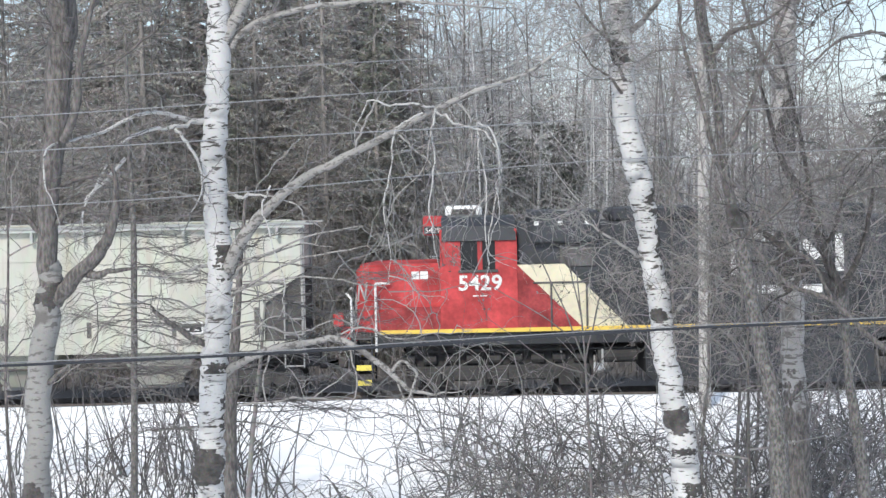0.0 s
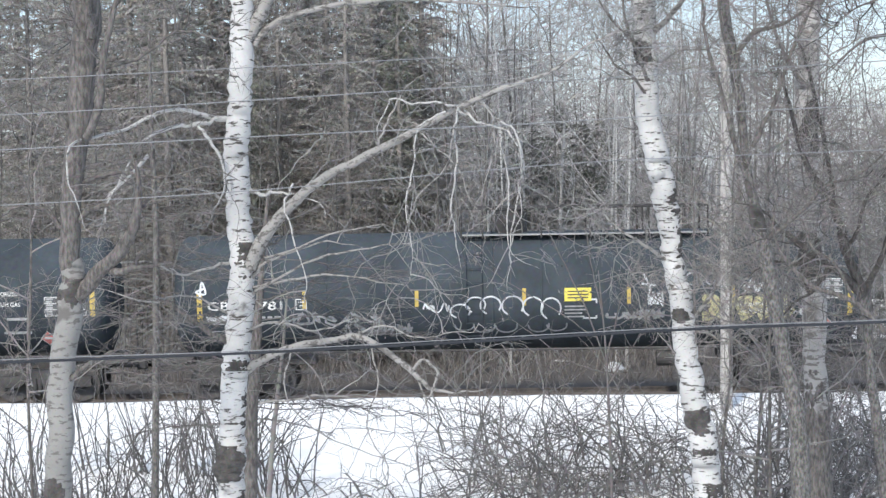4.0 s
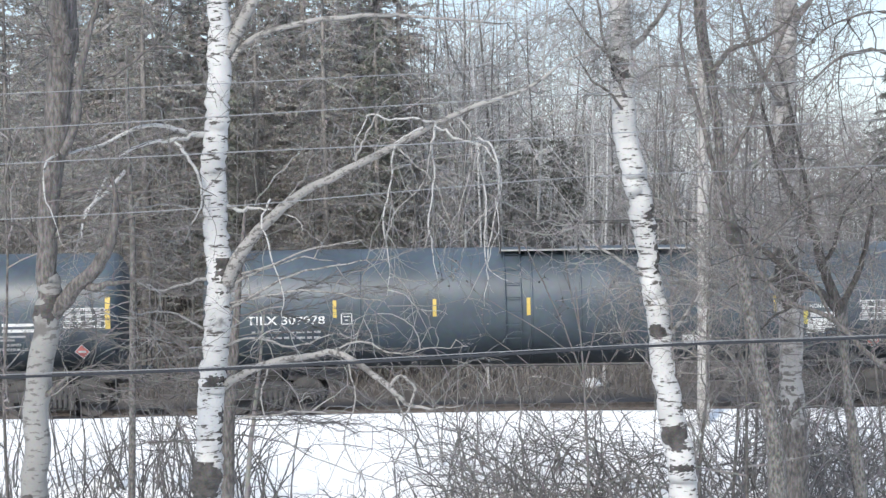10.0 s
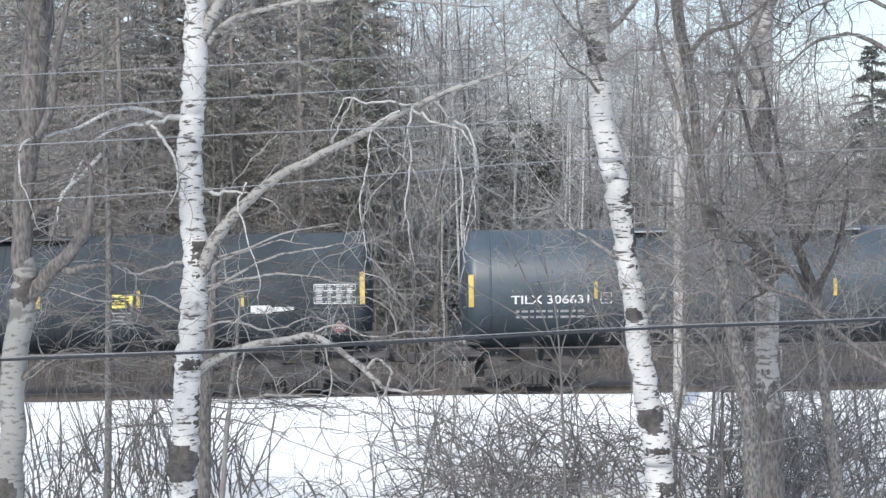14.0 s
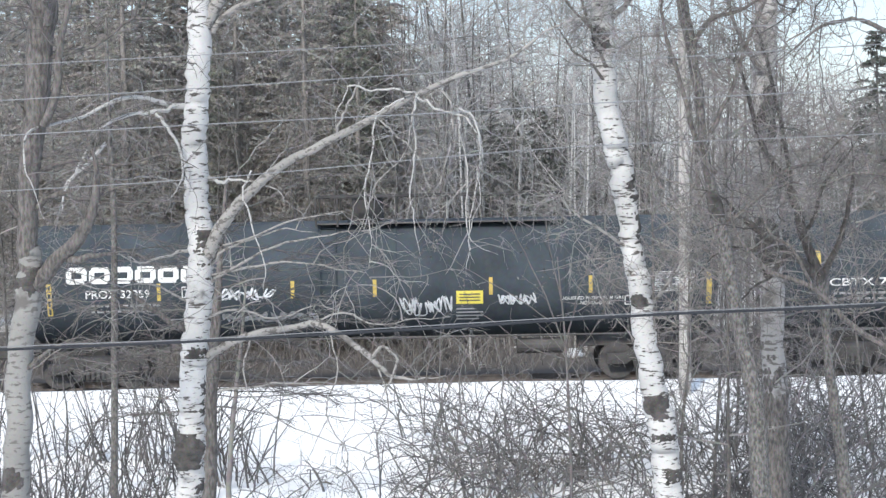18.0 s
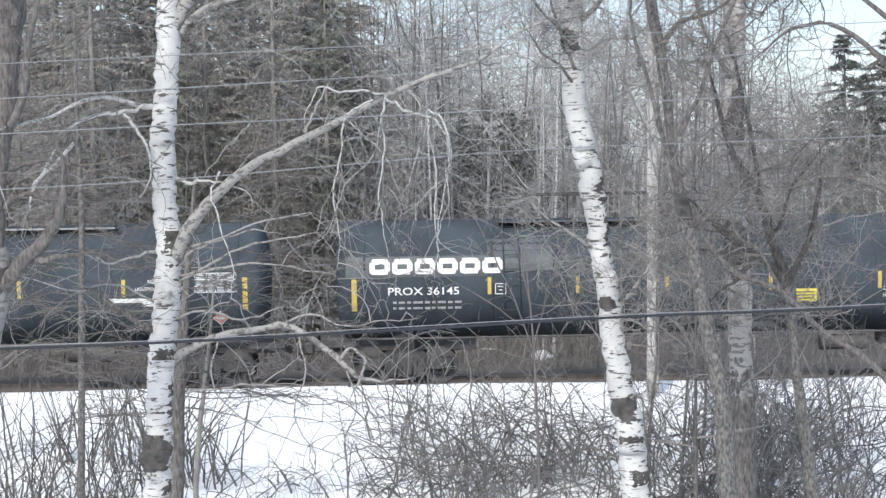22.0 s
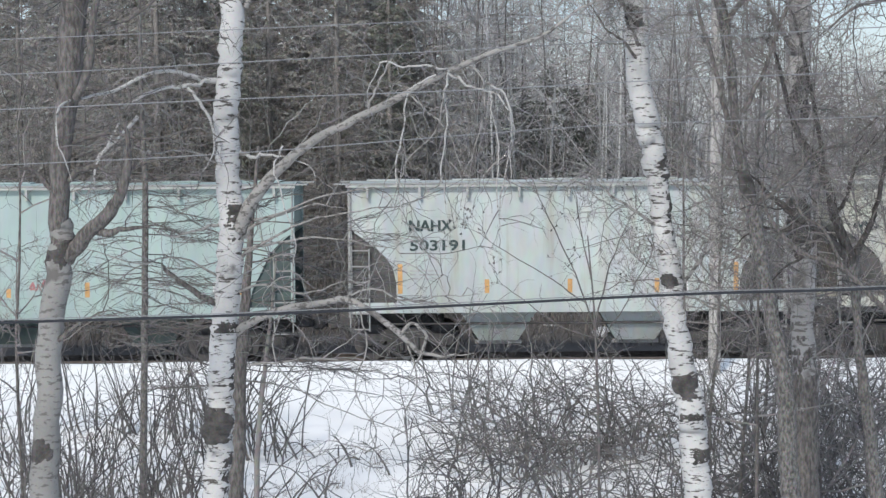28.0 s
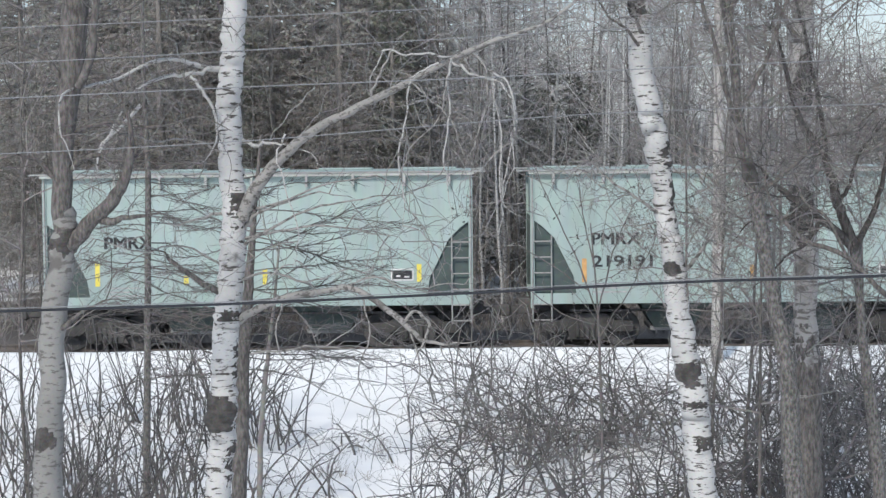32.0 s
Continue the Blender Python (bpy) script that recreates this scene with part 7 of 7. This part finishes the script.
def build_train():
    rng = random.Random(9)
    en = locomotive()
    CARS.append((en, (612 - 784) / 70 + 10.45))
    H = 5.54
    h0 = hopper_car("cream covered hopper car with dark lettering", M_HOPPER_CREAM, 11.07, False, "WFRX", "806811", -4.01, 3.36, (0.87, 1.14, 0.26), M_DARKSTENCIL,
                       [(-H + 1.18, 1.72, 2.5), (-H + 3.4, 1.72, 2.1), (-H + 5.6, 1.75, 2.15), (-H + 7.75, 1.75, 2.15), (-H + 9.85, 1.75, 2.45)], M_GREYBARK, 1, board=(-H + 8.2, 1.95), square_cut=True, gap=0.67)
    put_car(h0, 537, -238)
    decal("paint_patch", M_PALEBLUE, h0, -4.09, -2.47, 2.61, 3.66, on_side, "pale blue repainted patch behind the number", proud=0.003)
    t1 = tank_car("dark tank car covered in white and cream graffiti", 17.6, M_TANK, "CBTX", "781", -7.86, (-5.4, -2.55, 0.17, 2.82, 5.45), strip_z=2.56, sign_x=1.53, sign_z=2.6, seed=1, number_size=(1.9, 0.22), number_z=2.32,
                  long_x=(-8.06, 8.41), long_z=(1.97, 2.76), panel=(7.17, 2.42), placard=(7.79, 1.77), words=(("NON-ODORIZED", 5.65, 2.06, 1.0, 0.12), ("LIQUEFIED PETROLEUM GAS", 5.5, 2.22, 1.3, 0.1)), pale_deck=True)
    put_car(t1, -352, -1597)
    fat = [[(4.62 + k * 0.46 + a, 1.92 + b) for a, b in form] for k, form in enumerate((
        ((0.05, 0.5), (0.36, 0.5), (0.30, 0.12), (0.06, 0.06)), ((0.38, 0.5), (0.08, 0.44), (0.3, 0.26), (0.08, 0.1), (0.4, 0.04)), ((0.4, 0.46), (0.1, 0.44), (0.14, 0.26), (0.4, 0.2), (0.1, 0.02)),
        ((0.4, 0.5), (0.1, 0.46), (0.14, 0.28), (0.42, 0.22), (0.1, 0.04)), ((0.4, 0.48), (0.1, 0.42), (0.16, 0.28), (0.44, 0.2), (0.12, 0.04))))]
    strokes("graffiti", M_TRUCK, t1, fat, 0.31, on_tank, "dark outlines round the cream letters", proud=0.006)
    strokes("graffiti", M_GRAF_CREAM, t1, fat, 0.25, on_tank, "fat cream spray-painted letters", proud=0.010)
    strokes("graffiti", M_GRAF_WHITE, t1, [[(5.70, 2.84), (5.80, 2.60), (5.92, 2.90), (6.06, 2.62), (6.2, 2.86), (6.32, 2.62), (6.46, 2.88), (6.58, 2.64), (6.8, 2.84)]], 0.075, on_tank, "white spray-painted zigzag", proud=0.013)
    lettering("CROKE", M_GRAF_GREY, t1, 4.25, 2.78, 1.23, 0.34, on_tank, name="graffiti", label="thin white painted word")
    strokes("graffiti", M_GRAF_WHITE, t1, [[(3.2, 3.1), (3.35, 2.75), (3.3, 2.5)], [(3.15, 2.85), (3.5, 2.8)]] + scribble(rng, 3.3, 2.25, 0.35, 0.4, 3), 0.05, on_tank, "white spray-painted tag")
    ring = lambda x, z, w, h: [(x + w * math.cos(k), z + h * math.sin(k)) for k in np.arange(-0.6, 5.0, 0.7)]
    bow = lambda x, z, w, h: [(x + w * math.cos(k), z - h * math.sin(k)) for k in np.arange(-0.3, 3.6, 0.7)]
    strokes("graffiti", M_GRAF_WHITE, t1, [ring(-1.45, 2.21, 0.25, 0.18), ring(-1.06, 2.37, 0.25, 0.2), ring(-0.68, 2.35, 0.26, 0.23), ring(-0.12, 2.33, 0.27, 0.25), ring(0.39, 2.3, 0.25, 0.25), ring(0.85, 2.24, 0.25, 0.28), [(1.66, 2.47), (2.0, 2.47)], [(2.0, 2.47), (2.0, 1.99)], [(2.0, 1.99), (1.66, 1.99)]], 0.042, on_tank, "white outlined spray-painted letters")
    strokes("graffiti", M_GRAF_GREY, t1, [bow(-1.35, 1.86, 0.25, 0.16), bow(-0.84, 1.82, 0.27, 0.18), bow(-0.28, 1.82, 0.28, 0.18), bow(0.54, 1.82, 0.27, 0.18), bow(1.0, 1.82, 0.26, 0.16)], 0.04, on_tank, "thin pale painted bows")
    strokes("graffiti", M_GRAF_GREY, t1, scribble(rng, -4.3, 1.62, 1.7, 0.32, 9), 0.06, on_tank, "pale smeared tag")
    strokes("graffiti", M_GRAF_WHITE, t1, scribble(rng, -2.4, 2.2, 0.65, 0.26, 5), 0.04, on_tank, "white spray-painted tag")
    strokes("graffiti", M_GRAF_WHITE, t1, scribble(rng, -7.9, 2.0, 0.5, 0.2, 3), 0.05, on_tank, "white spray-painted tag")
    strokes("graffiti", M_GRAF_WHITE, t1, [[(-8.05, 2.6), (-8.0, 3.05), (-7.9, 2.75), (-8.15, 2.8), (-7.9, 2.9)]], 0.05, on_tank, "small white painted crown")
    strokes("graffiti", M_GRAF_GREY, t1, scribble(rng, -6.0, 1.9, 2.6, 0.35, 7), 0.06, on_tank, "grey spray-painted tag")
    strokes("graffiti", M_GRAF_GREY, t1, scribble(rng, 2.3, 1.95, 0.8, 0.22, 5) + scribble(rng, 3.1, 1.9, 0.6, 0.3, 4), 0.06, on_tank, "dull spray-painted tag")
    strokes("graffiti", M_GRAF_WHITE, t1, scribble(rng, 6.9, 2.0, 0.5, 0.25, 4), 0.04, on_tank, "thin white painted tag")

    t2 = tank_car("dark tank car with silver graffiti and yellow sign", 17.45, M_TANK, "CBTX", "780668", -7.53, (-5.4, -3.15, -0.34, 2.44, 5.14), strip_z=2.65, sign_x=2.0, sign_z=2.24, seed=2, number_size=(2.04, 0.2), number_z=2.28, box_x=-5.0,
                  long_x=(-8.35, 8.3), long_z=(2.22, 3.06), panel=(7.09, 2.25), placard=(7.1, 1.66), words=(("NON-ODORIZED", 5.42, 2.77, 1.0, 0.11), ("PETROLEUM GAS", 5.42, 2.5, 1.05, 0.11)))
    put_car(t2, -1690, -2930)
    strokes("graffiti", M_GRAF_GREY, t2, [[(-4.55 + k * 0.52, 2.18), (-4.42 + k * 0.52, 1.82), (-4.25 + k * 0.52, 2.15), (-4.1 + k * 0.52, 1.85)] for k in range(5)], 0.17, on_tank, "fat silver spray-painted letters")
    strokes("graffiti", M_GRAF_WHITE, t2, [[(-0.09, 2.3), (0.05, 2.36), (0.1, 2.2), (0.7, 2.2), (0.85, 2.4), (1.05, 2.22), (1.15, 2.3), (0.95, 1.95), (0.1, 1.9), (0.0, 2.05)]], 0.035, on_tank, "white painted outline")
    strokes("graffiti", M_GRAF_GREY, t2, scribble(rng, -1.47, 1.88, 0.65, 0.3, 5), 0.05, on_tank, "pale spray-painted tag")
    lettering("ADD", M_GRAF_CYAN, t2, 2.48, 2.26, 0.62, 0.2, on_tank, bold=0.02, name="graffiti", label="pale cyan painted word")
    lettering("COLOR!", M_GRAF_CYAN, t2, 2.72, 2.05, 0.85, 0.22, on_tank, bold=0.02, name="graffiti", label="pale cyan painted word")
    strokes("paint_smear", M_GRAF_GREY, t2, scribble(rng, -8.0, 1.55, 2.6, 0.2, 8), 0.08, on_tank, "grey smeared paint")
    strokes("small_print", M_GREYSTENCIL, t2, [[(5.05, 2.18), (5.5, 2.18)], [(6.1, 2.18), (6.7, 2.18)], [(5.1, 1.95), (5.8, 1.95)], [(6.0, 1.82), (6.7, 1.82)]], 0.07, on_tank, "illegible small print")

    t3 = tank_car("glossy black tank car with yellow sign and white patches", 18.1, M_TANK_GLOSS, "TILX", "307978", -7.85, (-5.62, -3.09, -0.71, 2.45, 5.54), strip_z=2.71, sign_x=6.02, sign_z=2.33, seed=3, number_size=(1.98, 0.22), number_z=2.33, box_x=-5.32,
                  long_x=(-8.8, 8.76), long_z=(2.28, 3.12), panel=(7.68, 2.26), placard=(8.08, 1.7), words=(("NON-ODORIZED", 6.41, 2.56, 0.95, 0.11),),
                  patches=((6.42, 7.08, 2.34, 2.46), (6.36, 7.1, 2.05, 2.30), (6.33, 6.8, 1.92, 2.06), (3.2, 3.92, 1.68, 1.92)), dome=-0.15, pale_deck=True)
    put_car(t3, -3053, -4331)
    t4 = tank_car("glossy black tank car with a low yellow sign", 18.2, M_TANK_GLOSS, "TILX", "306631", -7.83, (-5.68, -2.25, 0.4, 3.03, 5.63), strip_z=2.67, sign_x=4.17, sign_z=1.97, seed=4, number_size=(1.98, 0.22), number_z=2.34, box_x=-5.42,
                  long_x=(-8.84, 8.79), long_z=(2.28, 3.10), panel=(7.67, 2.34), placard=(8.08, 1.7), words=(("NON-ODORIZED", 4.77, 1.82, 1.05, 0.09), ("LIQUEFIED", 6.1, 1.86, 0.45, 0.08), ("PETROLEUM GAS", 6.0, 1.74, 0.72, 0.08)),
                  patches=((6.11, 7.19, 2.38, 2.46), (6.11, 7.34, 2.23, 2.31)), dome=-0.25, deck=(-4.9, 1.2), pale_deck=True)
    put_car(t4, -4466, -5740)
    strokes("small_print", M_GREYSTENCIL, t4, [[(5.85, 2.12), (6.7, 2.12)], [(5.85, 2.03), (6.4, 2.03)]], 0.05, on_tank, "illegible small print")
    t5 = tank_car("dark tank car with white lettering", 17.45, M_TANK, "CBTX", "786855", -7.63, (-4.82, -2.4, 0.3, 2.83, 5.45), strip_z=2.6, sign_x=2.35, sign_z=2.55, seed=5, number_size=(2.57, 0.2), number_z=2.32,
                  long_x=(-7.9, 8.49), long_z=(2.4, 3.22), panel=(7.27, 2.43), placard=(7.89, 1.79), patches=((5.66, 6.19, 2.19, 2.40), (6.19, 6.75, 2.24, 2.36)), deck=(-4.8, 1.3))
    put_car(t5, -5900, -7118)
    t6 = tank_car("dark tank car with a large white word", 17.8, M_TANK, "PROX", "32959", -7.23, (-5.38, -2.0, 0.08, 3.02, 5.55), strip_z=2.49, sign_x=2.48, sign_z=2.21, seed=6, number_size=(1.62, 0.21), number_z=2.35, box_x=-4.66,
                  long_x=(-8.15, 8.56), long_z=(1.92, 2.74), panel=(7.14, 2.29), placard=(7.97, 1.69), words=(("LIQUEFIED PETROLEUM GAS", 4.8, 2.08, 1.59, 0.1), ("NOT ODORIZED", 5.3, 1.96, 0.85, 0.1)))
    put_car(t6, -7236, -8476)
    word_blocks(t6, -7.71, 2.73, 3.48, 0.42, 6)
    decal("paint_patch", M_GREYDARK, t6, 5.6, 7.1, 2.24, 2.84, on_tank, "dull teal repainted patch", proud=0.004)
    strokes("test_mark", M_WHITE, t6, [[(6.43, 1.95), (6.81, 1.95)], [(6.43, 2.18), (6.81, 2.18)], [(6.43, 1.95), (6.43, 2.18)], [(6.81, 1.95), (6.81, 2.18)], [(6.62, 1.95), (6.62, 2.18)]], 0.03, on_tank, "white boxed mark", proud=0.012)
    strokes("graffiti", M_GRAF_WHITE, t6, scribble(rng, -4.35, 2.26, 1.9, 0.3, 8), 0.045, on_tank, "white spray-painted tag")
    strokes("graffiti", M_GRAF_GREY, t6, scribble(rng, -3.88, 1.67, 2.5, 0.25, 11), 0.06, on_tank, "dull grey spray-painted tag")
    strokes("graffiti", M_GRAF_WHITE, t6, scribble(rng, 3.22, 2.0, 0.92, 0.32, 8), 0.036, on_tank, "white spray-painted tag")
    strokes("graffiti", M_GRAF_WHITE, t6, scribble(rng, 0.7, 1.78, 1.3, 0.5, 10), 0.036, on_tank, "tall white spray-painted tag")
    t7 = tank_car("dark tank car with a large white word and repainted bands", 17.75, M_TANK, "PROX", "36145", -7.53, (-4.96, -2.72, -0.45, 2.2, 4.99), strip_z=2.53, sign_x=3.06, sign_z=2.16, seed=7, number_size=(1.8, 0.2), number_z=2.32, box_x=-4.68,
                  long_x=(-8.39, 8.42), long_z=(1.92, 2.74), panel=(7.19, 2.27), placard=(7.88, 1.65), words=(("LIQUEFIED PETROLEUM GAS", 5.09, 2.24, 2.06, 0.11), ("NOT ODORIZED", 5.09, 2.08, 0.85, 0.1)), deck=(-4.7, 1.2))
    put_car(t7, -8591, -9848)
    decal("paint_band", M_GREYDARK, t7, -8.6, -5.0, 2.78, 3.3, on_tank, "greyer repainted band", proud=0.004)
    decal("paint_band", M_GREYDARK, t7, -5.0, -3.35, 2.9, 3.7, on_tank, "greyer repainted band", proud=0.004)
    word_blocks(t7, -7.99, 2.85, 3.43, 0.39, 6)
    t8 = tank_car("dark tank car with yellow sign and white patches", 17.5, M_TANK, "CBTX", "785893", -8.06, (-5.24, -2.64, -0.1, 2.51, 5.13), strip_z=2.61, sign_x=1.22, sign_z=2.62, seed=8, number_size=(2.56, 0.22), number_z=2.33, box_x=-4.84,
                  long_x=(-8.31, 8.19), long_z=(2.02, 2.84), panel=(6.93, 2.48), placard=(7.55, 1.8), words=(("NON-ODORIZED", 5.75, 2.72, 0.8, 0.1), ("LIQUEFIED PETROLEUM GAS", 5.43, 2.53, 1.33, 0.1)),
                  patches=((4.72, 5.61, 2.24, 2.35), (5.61, 6.37, 2.14, 2.34)), dome=-0.2, pale_deck=True)
    put_car(t8, -9968, -11178)

    a = hopper_car("cream covered hopper car with a small blue tag", M_HOPPER_CREAM, 11.1, False, "WFRX", "806992", -5.55 + 1.45, 2.62, (0.88, 1.15, 0.24), M_DARKSTENCIL,
                   [(-5.55 + 1.3, 1.8, 2.6), (-5.55 + 5.5, 1.85, 2.25), (-5.55 + 8.0, 1.85, 2.25)], M_ORANGE, 2)
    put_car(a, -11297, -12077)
    strokes("graffiti", M_DARKSTENCIL, a, scribble(rng, -5.2, 3.2, 0.6, 0.4, 5), 0.04, on_side, "dark thin painted tag")
    strokes("graffiti", M_GRAF_BLUE, a, scribble(rng, -1.9, 1.85, 1.1, 0.4, 7), 0.09, on_side, "blue spray-painted tag")
    b = hopper_car("faded white covered hopper car with dark lettering", M_HOPPER_WHITE, 11.1, False, "NAHX", "503191", -5.55 + 1.55, 3.33, (1.07, 1.4, 0.28), M_DARKSTENCIL,
                   [(-5.55 + 1.3, 1.75, 2.5), (-5.55 + 3.5, 1.75, 2.1), (-5.55 + 5.6, 1.75, 2.1), (-5.55 + 7.8, 1.75, 2.1), (-5.55 + 9.8, 1.75, 2.5)], M_ORANGE, 3, board=(-5.55 + 8.3, 1.85), sill=1.25, gap=0.5)
    put_car(b, -12164, -12943)
    for i, (number, lead, tail, mat) in enumerate((("219260", -13036, -13801, M_ORANGE), ("219191", -13911, -14669, M_ORANGE), ("", -14774, -15534, M_SIGN))):
        hh = 5.43
        c = hopper_car("pale green covered hopper car with black lettering", M_HOPPER_GREEN, 10.86, True, "PMRX", number, -hh + 1.55, 2.65, (1.2, 1.53, 0.30), M_LOCO_BLACK,
                       [(-hh + 1.35, 1.7, 2.3), (hh - 1.35, 1.75, 2.2), (-hh + 3.6, 1.72, 1.95), (-hh + 5.6, 1.72, 2.1)], mat, 4 + i, board=(hh - 1.78, 1.92), rib_seams=False, sill=1.15, gap=0.57)
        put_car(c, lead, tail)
        for x in (-3.3, -1.1, 1.1, 3.3):
            part("side_joint", boxed(x - 0.012, x + 0.012, -1.528, -1.51, 1.7, 4.3), M_HOPPER_GREEN, c)
        if i == 0:
            strokes("graffiti", M_MAROON, c, scribble(rng, -hh + 1.55, 1.72, 1.15, 0.22, 9), 0.028, on_side, "thin faded red painted tag")
            strokes("graffiti", M_MAROON, c, scribble(rng, -hh + 4.15, 1.86, 0.75, 0.34, 8), 0.03, on_side, "thin faded red painted tag")


build_train()


# ---- what moves: the cars along the track, the wheelsets on their trucks ----
def motions():
    for car, start in CARS:
        walk(car, [(t, pose(start + travel(t), TRACK_Y, 0)) for t in np.arange(0, 32.01, 1.0)])
    turning = [(f / 30, math.degrees(travel(f / 30) / WHEEL_R)) for f in range(0, 961, 2)]
    for wheel, k in WHEELS:
        walk(wheel, [(t, pose(k, 0, WHEEL_R, 0, a, 0)) for t, a in turning])


motions()
